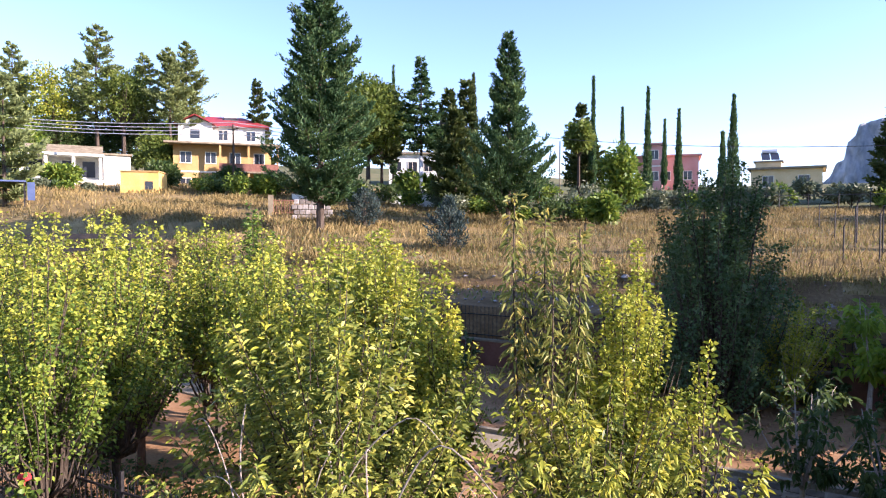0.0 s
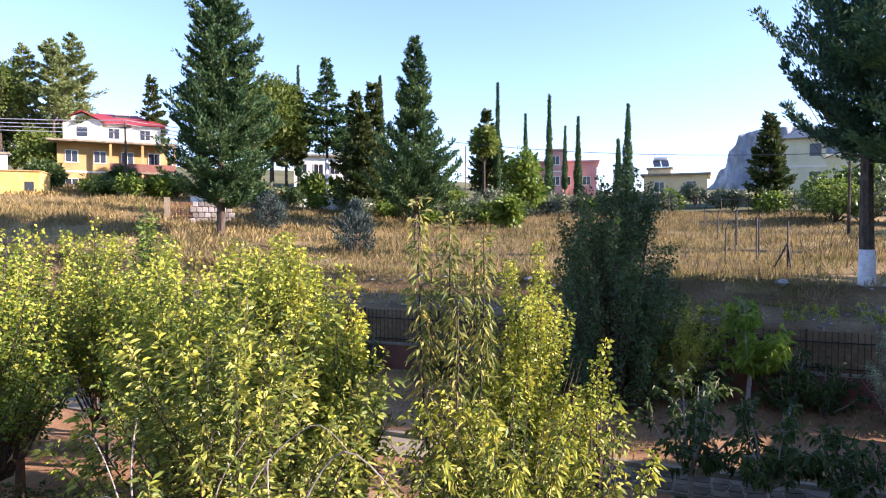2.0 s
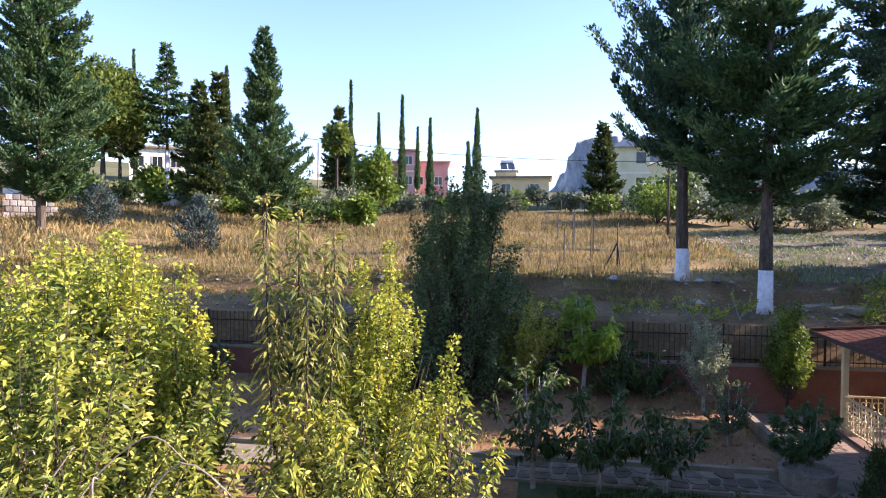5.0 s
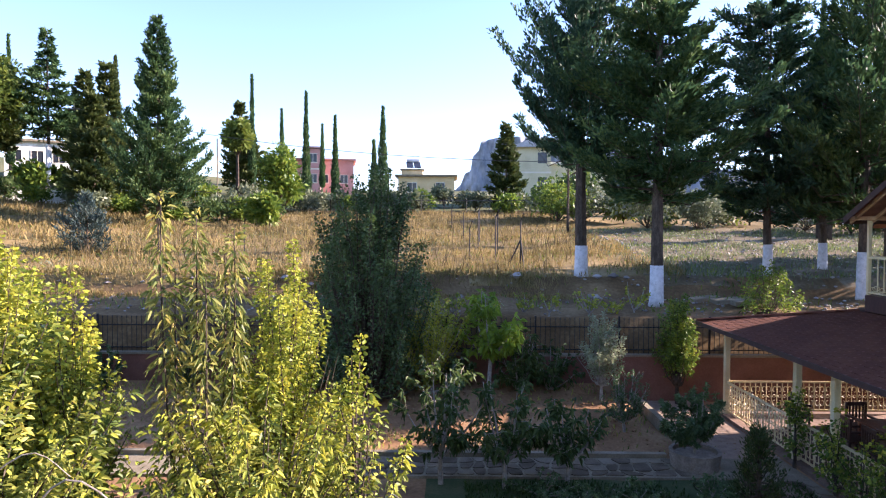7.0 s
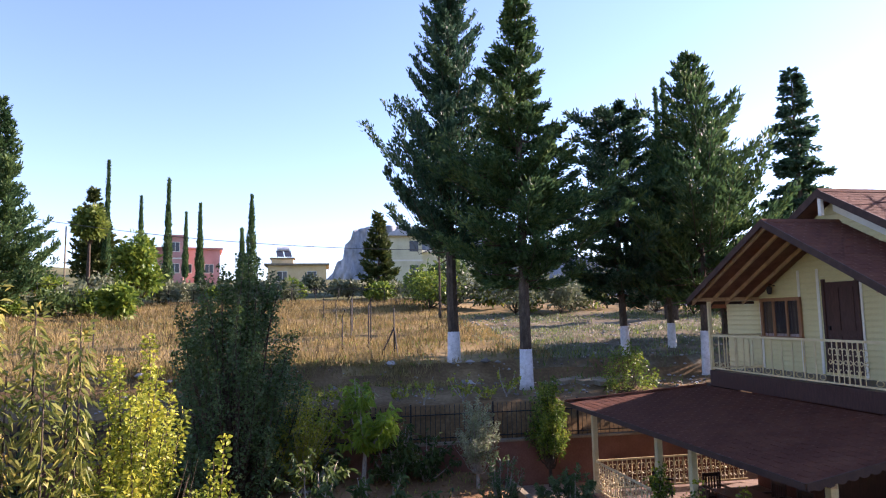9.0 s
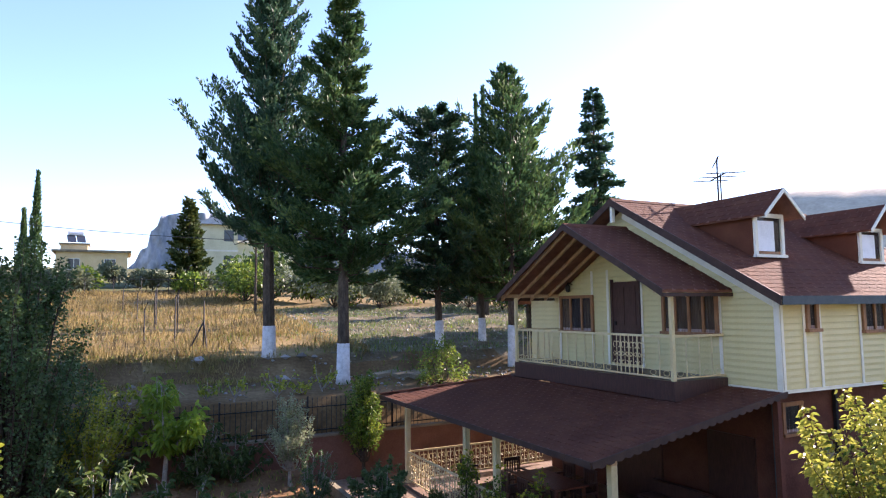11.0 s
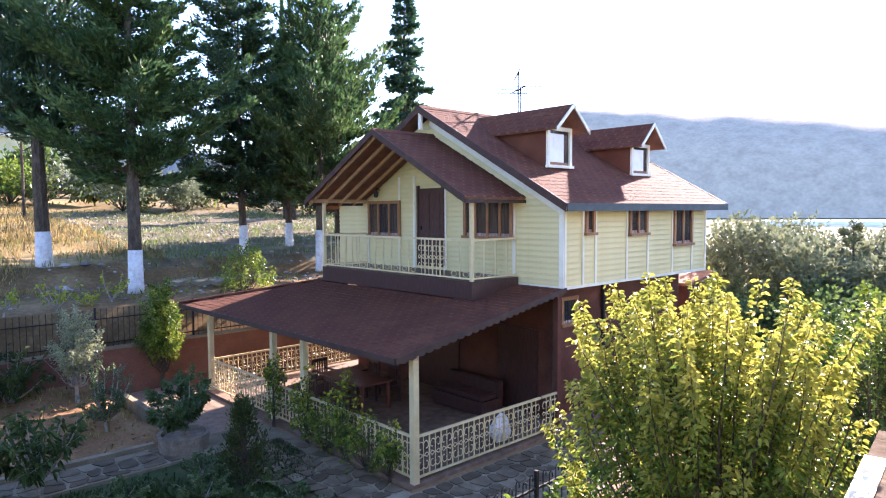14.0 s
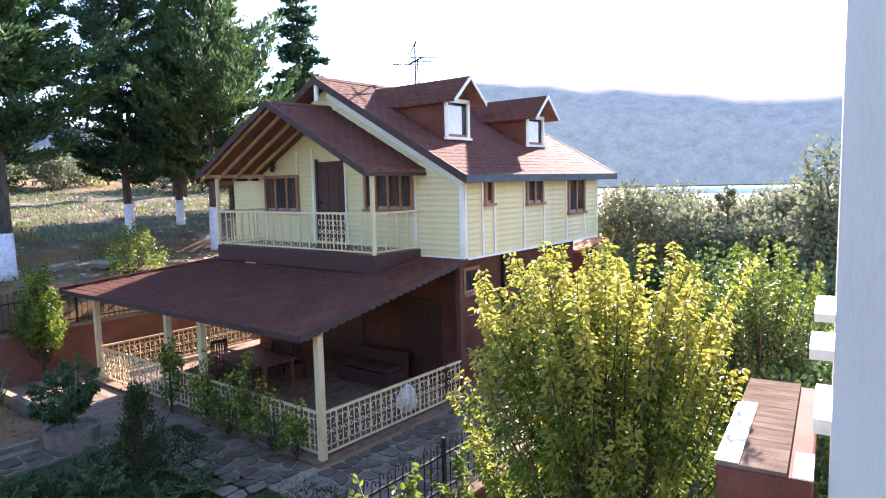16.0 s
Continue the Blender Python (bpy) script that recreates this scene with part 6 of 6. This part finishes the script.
block("wall", -4.9, 2.4, -1.0, 4.5, -2.0, 2.7, GREYISH, bung)
block("side_wing", 2.4, 5.0, -2.6, 4.2, -2.0, 2.75, PALE, bung)
block("porch_floor", -5.2, 2.4, -3.0, -1.0, -2.0, 0.05, GREYISH, bung)
block("porch_roof", -5.4, 2.38, -3.3, -0.9, 2.5, 2.75, PALE, bung)
for cx in (-5.0, -2.9, -0.4, 2.1):
    block("column", cx - 0.15, cx + 0.15, -3.1, -2.8, 0.05, 2.5, PALE, bung)
for cx in (-3.9, -0.9, 1.0):
    block("window", cx - 0.6, cx + 0.6, -1.04, -1.005, 0.4, 2.1, FAR_GLASS, bung)
bm = bmesh.new()
prism(bm, [(-1.4, 2.76), (4.8, 2.76), (1.8, 4.1)], "x", -5.4, 2.4)
part("roof", bm, CONCRETE, bung, "low pale roof")
block("wing_roof", 2.2, 5.2, -2.8, 4.4, 2.76, 2.95, CONCRETE, bung)
shed = thing("yellow_shed", "small bright yellow shed with a flat roof", "shed", (-56.7, 40.8, 8.0), 40)
block("wall", -1.7, 1.7, -1.7, 1.7, -1.5, 2.4, rough_mat("bright_yellow_render", [(0.55, 0.34, 0.09), (0.66, 0.43, 0.13), (0.72, 0.50, 0.19)], 0.8, 0.9, 0.2, 8), shed)
block("roof", -1.8, 1.8, -1.8, 1.8, 2.4, 2.5, OCHRE, shed)
block("window", 0.5, 1.2, -1.73, -1.705, 0.7, 1.5, FAR_GLASS, shed)
far_house("white_house", "white house half hidden behind the pines", -46.6, 75.6, 31, 8.2, 7, 1, PALE, "flat", ROOF_GREY, 4, z=11.5, tall=3.2)
far_house("yellow_cottage", "small yellow cottage with a red roof among the pines", -42.0, 80.0, 28, 4.5, 5, 1, YELLOW, "hip", ROOF_RED, 1, z=12.6, tall=2.8)

# ---- hills beyond ----


def hill(name, label, mat, az0, az1, dist, crest, depth, steps=90, rough=0.06, seed=2):
    """A far ridge as a closed body: its crest rises as crest(u) degrees over the horizon for u from 0 to 1."""
    vs, fs = [], []
    rowsn = 9
    for i in range(steps + 1):
        u = i / steps
        a = radians(az0 + (az1 - az0) * u)
        top = max(0.05, crest(u))
        for j in range(rowsn):
            k = j / (rowsn - 1)
            r = dist + depth * (k - 0.75) * (1 if k < 0.76 else 1.5)
            zz = math.tan(radians(top)) * dist * (math.sin(min(1, k / 0.75) * math.pi / 2) ** 0.8 if k < 0.76 else max(0, 1 - (k - 0.75) * 3.2))
            nz = noise.fractal((math.sin(a) * r * 0.008, math.cos(a) * r * 0.008, seed), 0.9, 2.0, 5) * rough * math.tan(radians(top)) * dist * (1 if 0 < j < rowsn - 1 else 0)
            vs.append((math.sin(a) * r, math.cos(a) * r, 5.2 - 12 + (zz + 12 if j else 0) + nz))
    for i in range(steps):
        for j in range(rowsn - 1):
            q = i * rowsn + j
            fs.append((q, q + 1, q + rowsn + 1, q + rowsn))
    ob = mesh_np(name, np.array(vs), np.array(fs), mat, smooth=True)
    return tagged(ob, label, "hill", kind="structure")


def crest_line(a):
    for (a0, e0), (a1, e1) in zip(CREST, CREST[1:]):
        if a <= a1:
            return e0 + (e1 - e0) * (a - a0) / (a1 - a0)
    return 1.0


def cliff(dist=900.0, az0=0.3, az1=46.0, steps=560, rowsn=26):
    """A flat-topped crag: near-vertical faces broken by ledges and buttresses above a scree slope."""
    vs, fs = [], []
    for i in range(steps + 1):
        az = az0 + (az1 - az0) * i / steps
        a = radians(az)
        s = a * dist
        top = math.tan(radians(crest_line(az))) * dist + 2.2 * noise.fractal((s * 0.05, 0.3, 1), 0.8, 2.0, 4)
        for j in range(rowsn):
            k = j / (rowsn - 2)
            zz = -12 if j == 0 else top * min(1, k)
            scree = 120 * (1 - min(1, k / 0.45)) ** 1.1
            ledge = 14 * (math.floor(k * 5.0 + 0.8 * noise.noise((s * 0.01, 2, 0))) / 5.0)
            butt = 22 * noise.fractal((s * 0.022, zz * 0.006, 5), 0.8, 2.0, 4) + 5 * noise.fractal((s * 0.12, zz * 0.07, 9), 0.9, 2.0, 3)
            r = dist - scree + ledge + butt * (0.3 + 0.7 * min(1, k * 1.6)) + (160 if j == rowsn - 1 else 0)
            vs.append((math.sin(a) * r, math.cos(a) * r, 5.2 + zz))
    for i in range(steps):
        for j in range(rowsn - 1):
            q = i * rowsn + j
            fs.append((q, q + 1, q + rowsn + 1, q + rowsn))
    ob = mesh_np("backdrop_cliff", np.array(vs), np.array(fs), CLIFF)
    return tagged(ob, "flat-topped cliff on the skyline, haze in its grey-blue colour", "hill", kind="structure")


CREST = ((0.3, 3.4), (0.9, 3.9), (1.3, 4.9), (1.8, 5.2), (2.0, 6.5), (2.5, 6.9), (2.7, 7.6), (3.3, 7.9), (5.0, 8.1), (8, 8.2), (11, 7.7), (18, 6.0), (30, 3.4), (46.1, 2.0))
cliff()
hill("backdrop_ridge", "long wooded ridge beyond the valley, haze in its pale colour", HILL, 38, 130, 1300, lambda u: 8.4 * ease(0, 0.14, u) - 2.2 * ease(0.2, 0.5, u) + 0.1 * math.sin(u * 40) + 0.07 * noise.noise((u * 160, 0, 0)), 500, 140, 0.05, 8)


# ---- greenhouses in the valley ----
for k, (x, y, long) in enumerate(((460, 140, 70), (470, 118, 62), (455, 100, 50))):
    g = thing("greenhouse", "long white plastic greenhouse in the valley", "greenhouse", (x, y, height(x, y)), 100, group="greenhouses")
    bm = bmesh.new()
    prism(bm, [(-4 + 8 * i / 8, 1.6 + 2.2 * math.sin(i * math.pi / 8)) for i in range(9)][::-1] + [(-4, 0), (4, 0)], "x", -long / 2, long / 2)
    part("cover", bm, PLASTIC, g)

BOARD = rough_mat("weathered_board", [(0.085, 0.065, 0.05), (0.145, 0.115, 0.09), (0.22, 0.18, 0.15)], 3, 1.0, 0.4, 40, stretch=(4, 1, 1), spec=0.0)
GREYWALL = rough_mat("weathered_white_render", [(0.68, 0.60, 0.455), (0.77, 0.69, 0.535), (0.81, 0.735, 0.585)], 1.2, 0.9, 0.25, 25)
# ---- the wall beside the camera, with its sills and the canopy below ----
own = thing("own_building", "white rendered wall of the building beside the balcony", "building", kind="structure")
bm = bmesh.new()
box(bm, -7.0, 0.0, -4.0, 0.0, -0.2, 9.0, pose(2.40, 0.335, 0, 0, 0, 15))
part("wall_pilaster", bm, GREYWALL, own)
bm = bmesh.new()
box(bm, 0.0, 7.6, -3.6, -0.06, -0.2, 8.6, pose(2.40, 0.345, 0, 0, 0, 7.6))
part("wall", bm, GREYWALL, own)
for a, b, out in ((1.45, 2.1, 0.06), (3.0, 3.6, 0.12), (4.4, 5.4, 0.12)):
    bm = bmesh.new()
    box(bm, a, b, -0.06, out, 3.86, 3.94, pose(2.40, 0.345, 0, 0, 0, 7.6))
    part("window_sill", bm, WHITE, own, "white projecting window sill")
canopy = thing("canopy", "dark red canopy with weathered top boards below the wall", "canopy", (5.3, 0.80, 2.6), 7.6)
block("canopy_body", 0, 2.42, 0.0, 0.66, 0.0, 0.36, MAROON, canopy, bevel=0.015)
for i in range(8):
    block("board", i * 0.302, i * 0.302 + 0.295, 0.17, 0.655, 0.365, 0.395, BOARD, canopy)
block("edge_sheet", 0.0, 1.5, 0.50, 0.67, 0.40, 0.412, WHITE, canopy, "white strip along the board edge")
block("edge_sheet", 0.0, 0.5, 0.0, 0.13, 0.365, 0.38, WHITE, canopy)
block("canopy_post", 0.1, 0.2, 0.1, 0.2, -2.8, 0.0, MAROON, canopy)
block("canopy_post", 2.2, 2.3, 0.1, 0.2, -2.8, 0.0, MAROON, canopy)

# ---- fence posts on the field ----


def field_post(x, y, tall, brace=False):
    p = thing("fence_post", "rusty iron field fence post with an angled top", "fence post", (x, y, height(x, y) - 0.05), rng.uniform(-15, 15), group="field fence posts")
    bm = bmesh.new()
    tube(bm, [(0, 0, 0), (0, 0, tall), (0.12, -0.12, tall + 0.3)], 0.03, 5)
    part("post", bm, IRON, p)
    if brace:
        for s in (-1, 0.25):
            bm = bmesh.new()
            tube(bm, [(0.55 * s, 0.2 * s, 0), (0, 0, tall * 0.6)], 0.03, 5)
            part("brace", bm, IRON, p)


for i, (x, y) in enumerate(((3.0, 27.0), (2.1, 29.0), (2.35, 31.2), (1.5, 33.0), (1.7, 36.0), (0.96, 29.2), (0.9, 39.5), (-5.4, 30.0), (-9.5, 30.3), (-13.4, 30.0), (0.2, 44), (-17.5, 31))):
    field_post(x, y, 2.0 if i < 5 else 1.5, i == 0)
for i in range(24):
    x = -32 + i * 2.1
    y = 60.5 - max(0, x - 6) * 0.4
    field_post(x, y, 1.5)
bm = bmesh.new()
tube(bm, [(-32, 60.5, height(-32, 60.5) + 1.3)] + [(-32 + i * 2.1, 60.5 - max(0, -26 + i * 2.1 - 6 - 6) * 0.4, height(-32 + i * 2.1, 60.5) + 1.3) for i in range(1, 22)], 0.025, 4)
tagged(part("fence_wire", bm, CABLE), "dark wire strung along the field edge", "wire")

# ---- grass, weeds and stones ----
gr = np.random.default_rng(5)
LEAF_DRY = leaf_mat("brown_stalk", [(0.07, 0.06, 0.03), (0.13, 0.10, 0.05), (0.22, 0.17, 0.10)], 0.25, 0.8, 0.4)


def blades(name, label, xs, ys, n, tall, wide, mat, cond=None, lean=0.35):
    """Blades of grass strewn over a stretch of ground as one object."""
    x, y = gr.uniform(*xs, n), gr.uniform(*ys, n)
    patch = np.array([noise.noise((a * 0.25, b * 0.25, 2)) + 0.6 * noise.noise((a * 0.9, b * 0.9, 4)) for a, b in zip(x, y)])
    keep = patch + gr.uniform(-0.5, 0.7, n) > 0
    if cond:
        keep &= np.array([cond(a, b) for a, b in zip(x, y)])
    x, y, patch = x[keep], y[keep], patch[keep]
    pos = np.stack([x, y, [height(a, b) + 0.12 * noise.noise((a * 0.35, b * 0.35, 3)) - 0.05 for a, b in zip(x, y)]], 1)
    way = np.stack([gr.normal(0, lean, len(x)), gr.normal(0, lean, len(x)), np.ones(len(x))], 1)
    v, f = leaf_arrays(pos, way, tall * (0.7 + 0.6 * np.clip(patch, 0, 1)), wide, gr, 0.1, False)
    return tagged(mesh_np(name, v, f, mat), label, "grass", kind="stuff")


blades("dry_grass", "tall dry straw-coloured grass on the field", (-46, 9), (24.2, 62), 115000, 0.5, 0.04, STRAW, lambda x, y: x < 9 + (y - 24) * 0.12)
blades("dry_grass", "dry grass on the bank and beside the far gardens", (-75, -20), (26, 60), 26000, 0.7, 0.08, STRAW)
blades("weeds", "green weeds scattered through the stony plot", (8, 30), (24.5, 44), 22000, 0.3, 0.04, LEAF_OLIVE)
blades("weeds", "green weeds scattered over the field and track edge", (-30, 28), (21, 46), 20000, 0.3, 0.04, LEAF_GREEN)
blades("dry_stalks", "tall brown seed stalks standing in patches on the field", (-40, 8), (25, 60), 14000, 0.9, 0.03, LEAF_DRY, None, 0.2)
blades("field_herbs", "low green herbs in patches between the dry grass", (-38, 9), (25, 58), 26000, 0.38, 0.05, LEAF_OLIVE, lambda x, y: noise.noise((x * 0.16, y * 0.16, 21)) > 0.12, 0.6)
blades("bank_grass", "short dry grass along the edge of the track", (-40, 4.5), (22.9, 25.0), 22000, 0.35, 0.03, STRAW)
blades("yard_grass", "low green plants and grass before the path", (0.4, 7.2), (7, 13.3), 42000, 0.2, 0.03, GRASS)
blades("bed_weeds", "thin dry weeds on the red soil bed", (-20, 7), (15, 19.6), 6000, 0.2, 0.03, LEAF_WILLOW)


def rocks(name, label, xs, ys, n, size, mat=ROCK):
    """Angular stones strewn over the ground, joined into one object."""
    bm = bmesh.new()
    for _ in range(n):
        x, y = gr.uniform(*xs), gr.uniform(*ys)
        s = size * gr.uniform(0.35, 1.2) ** 1.5
        vs = [bm.verts.new(Vector((x, y, height(x, y) + s * 0.15)) + Vector(q) * s * gr.uniform(0.75, 1.2)) for q in ((1, 0, 0), (0, 1, 0), (-1, 0.1, 0), (0.1, -1, 0), (0.25, 0.1, 0.5), (-0.35, 0.3, 0.42), (0, 0, -0.5))]
        for q in ((0, 1, 4), (1, 5, 4), (1, 2, 5), (2, 3, 5), (3, 4, 5), (3, 0, 4), (1, 0, 6), (2, 1, 6), (3, 2, 6), (0, 3, 6)):
            bm.faces.new([vs[i] for i in q])
    return tagged(part(name, bm, mat), label, "stones", kind="stuff")


rocks("rubble", "pale grey stones strewn over the bare plot", (8, 28), (23.5, 42), 900, 0.10)
rocks("pebbles", "small stones along the dirt track", (-20, 16), (20.6, 24.4), 700, 0.07)
rocks("bank_boulders", "grey boulders along the foot of the bank", (-16, 7), (23.0, 24.5), 46, 0.2)
rocks("soil_clods", "clods of red earth in the dug bed", (-18, 7), (14.9, 19.6), 1400, 0.06, SOIL)

# ---- bare arching branches over the near shrubs ----


def bare_branch(pts, r=0.016):
    b = thing("bare_branch", "dead pale branch arching out of the shrubs", "branch", pts[0], group="bare branches")
    o = Vector(pts[0])
    p = [Vector(q) - o for q in pts]
    fine = []
    for i in range(len(p) - 1):
        p0, p1, p2, p3 = p[max(0, i - 1)], p[i], p[i + 1], p[min(len(p) - 1, i + 2)]
        for s in np.linspace(0, 1, 5, endpoint=False):
            fine.append(0.5 * (2 * p1 + (p2 - p0) * s + (2 * p0 - 5 * p1 + 4 * p2 - p3) * s * s + (3 * p1 - p0 - 3 * p2 + p3) * s ** 3))
    fine.append(p[-1])
    bm = bmesh.new()
    tube(bm, fine, [r * (1 - 0.75 * i / len(fine)) for i in range(len(fine))], 5)
    part("stem", bm, BARK_GREY, b)


for k in range(22):
    far = k > 12
    x, y = (rng.uniform(-1.7, 0.4), rng.uniform(4.9, 5.7)) if far else (rng.uniform(-4.6, -2.4), rng.uniform(3.5, 4.6))
    rise, lean, turn = rng.uniform(2.3, 3.1) if far else rng.uniform(2.8, 3.7), rng.uniform(0.6, 1.6), rng.uniform(-0.5, 3.6)
    dx, dy = lean * math.cos(turn), 0.4 * lean * math.sin(turn)
    wob = [rng.uniform(-0.08, 0.08) for _ in range(4)]
    bare_branch([(x, y, 0.0), (x + 0.1 * dx + wob[0], y + 0.1 * dy, rise * 0.55), (x + 0.35 * dx + wob[1], y + 0.3 * dy, rise * 0.85), (x + 0.7 * dx + wob[2], y + 0.7 * dy, rise), (x + dx + wob[3], y + dy, rise - rng.uniform(-0.1, 0.6))], rng.uniform(0.009, 0.015))

# ---- poles, wires, gate and walls up the slope ----


def pole(x, y, tall, mat=CONCRETE, r=0.1, arm=True):
    p = thing("utility_pole", "utility pole with a short cross arm", "pole", (x, y, height(x, y) - 0.2), group="utility poles")
    bm = bmesh.new()
    tube(bm, [(0, 0, 0), (0, 0, tall)], [r, r * 0.65], 8)
    part("shaft", bm, mat, p)
    if arm:
        block("cross_arm", -0.7, 0.7, -0.05, 0.05, tall - 0.5, tall - 0.38, mat, p)
    return Vector((x, y, height(x, y) + tall - 0.6))


def wire(a, b, sag, n=1):
    for i in range(n):
        o = Vector((0, 0, -0.35 * i))
        bm = bmesh.new()
        tube(bm, [Vector(a).lerp(Vector(b), s) + o - Vector((0, 0, sag * 4 * s * (1 - s))) for s in np.linspace(0, 1, 14)], 0.035 if n > 1 else 0.02, 4)
        tagged(part("overhead_wire", bm, WIRE_SUNLIT if n > 1 else CABLE), "thin overhead power line", "wire", "overhead wires")


p1 = pole(-48.5, 44.5, 7.0, BARK, 0.13)
p2 = pole(-30.5, 53, 8.2)
p0 = Vector((-95, 30, 20))
wire(p0, p1 + Vector((0, 0, 0.6)), 1.2, 4)
wire(p1 + Vector((0, 0, 0.6)), p2, 0.8, 4)
p3 = pole(7.7, 42.3, 5.2, BARK, 0.09, False)
pole(-22.6, 63.5, 6.6, CONCRETE, 0.09, False)
wire(p2, p3, 1.0, 1)
wire(p3, (40, 40, 9), 0.6, 1)
stone_wall = thing("stone_wall", "pale stone wall beside the gateway", "wall", (-30.4, 34.8, height(-30.4, 34.8)), 40)
for i in range(4):
    for j in range(7):
        s = 0.32
        block("stone", -1.3 + j * 0.38 + (i % 2) * 0.15, -1.3 + j * 0.38 + (i % 2) * 0.15 + 0.35, -0.2, 0.2, i * 0.36, i * 0.36 + 0.33, ROCK, stone_wall, bevel=0.03)
gate = thing("metal_gate", "low rusty metal gate between concrete pillars", "gate", (-32.9, 35.6, height(-32.9, 35.6)), 40)
for x in (-1.5, 1.45):
    block("pillar", x - 0.15, x + 0.2, -0.2, 0.2, -0.2, 1.5, CONCRETE, gate)
for z in (0.2, 1.1):
    block("rail", -1.35, 1.3, -0.03, 0.03, z, z + 0.06, SOFFIT, gate)
for i in range(14):
    block("bar", -1.3 + i * 0.19, -1.26 + i * 0.19, -0.015, 0.015, 0.26, 1.1, SOFFIT, gate)
green_gate = thing("green_gate", "green tubular metal gate with wire mesh", "gate", (-26.3, 48.5, height(-26.3, 48.5)), 12)
for x in (-1.1, 1.05):
    block("frame_post", x, x + 0.07, -0.03, 0.03, 0, 1.5, GREENPAINT, green_gate)
for z in (0.15, 1.43):
    block("frame_rail", -1.03, 1.05, -0.03, 0.03, z, z + 0.07, GREENPAINT, green_gate)
low_wall = thing("garden_wall", "long pale garden wall below the pines", "wall", (-35.0, 48.0, height(-35, 48)), 30)
block("wall_body", -7, 7, -0.15, 0.15, -0.6, 0.9, PALE, low_wall)
block("wall_cap", -7.05, 7.05, -0.2, 0.2, 0.9, 1.0, CONCRETE, low_wall)

# ---- odds and ends at the left of the garden ----
stall = thing("market_stall", "blue sheet roof on thin posts beside a hanging cloth", "shelter", (-54.6, 27.4, height(-54.6, 27.4)), 60)
block("sheet_roof", -2.0, 1.2, -1.2, 1.2, 2.0, 2.12, BLUE, stall)
for x in (-1.9, 1.05):
    for y in (-1.1, 1.0):
        block("post", x, x + 0.1, y, y + 0.1, -0.3, 2.0, IRON, stall)
block("hanging_cloth", 1.3, 1.8, -1.0, -0.96, 0.6, 2.0, BLUE, stall)
frame_ob = thing("pergola_frame", "dark metal frame standing over the orchard", "pergola", (-15.6, 9.6, 0), 55)
for x in (-1.0, 0.9):
    block("post", x, x + 0.1, -0.05, 0.05, -0.1, 4.9, IRON, frame_ob)
block("beam", -1.3, 1.3, -0.08, 0.08, 4.9, 5.02, IRON, frame_ob)
block("beam", -1.3, 1.3, -0.07, 0.07, 4.6, 4.68, IRON, frame_ob)
flower = thing("geranium", "red geranium in bloom by the near fence", "flower", (-9.3, 4.8, 0.0))
block("pot", -0.14, 0.14, -0.14, 0.14, 0.0, 1.25, TERRACOTTA, flower, bevel=0.03)
bm = bmesh.new()
for k in range(9):
    q = Vector((0.05 * math.cos(k * 2.4), 0.05 * math.sin(k * 2.4), 1.77 + 0.02 * (k % 3)))
    bmesh.ops.create_icosphere(bm, subdivisions=1, radius=0.04, matrix=Matrix.Translation(q))
tube(bm, [(0, 0, 1.0), (0, 0, 1.77)], 0.008, 4)
part("bloom", bm, REDPLASTIC, flower)
v, f = leaf_arrays(gr.normal(0, 0.09, (70, 3)) + np.array([0, 0, 1.5]), gr.normal(size=(70, 3)), 0.09, 0.08, gr)
mesh_np("foliage", v, f, LEAF_GREEN, flower)

slabs = thing("rubble_slabs", "broken pale concrete slabs lying beside the track", "rubble", (9.6, 22.4, height(9.6, 22.4)))
for k, (x, y, w, d, t) in enumerate(((0, 0, 1.1, 0.5, 10), (1.0, 0.4, 0.9, 0.6, -20), (-0.9, 0.3, 0.7, 0.4, 30), (0.3, -0.6, 0.8, 0.4, 5), (1.9, 0.1, 0.7, 0.5, 40), (-0.3, 0.8, 0.6, 0.4, 15))):
    bm = bmesh.new()
    box(bm, -w / 2, w / 2, -d / 2, d / 2, -0.05, 0.09, pose(x, y, 0.05, 4, -3, t))
    part("slab", bm, CONCRETE, slabs)
crazy_paving(6.7, 13.5, 6.1, 8.95, 0.032, 0.34, apron, 1)
crazy_paving(-3.0, 5.2, 13.6, 14.65, 0.032, 0.36, path, 2)
crazy_paving(5.9, 7.6, 9.2, 13.4, 0.032, 0.34, apron, 3)
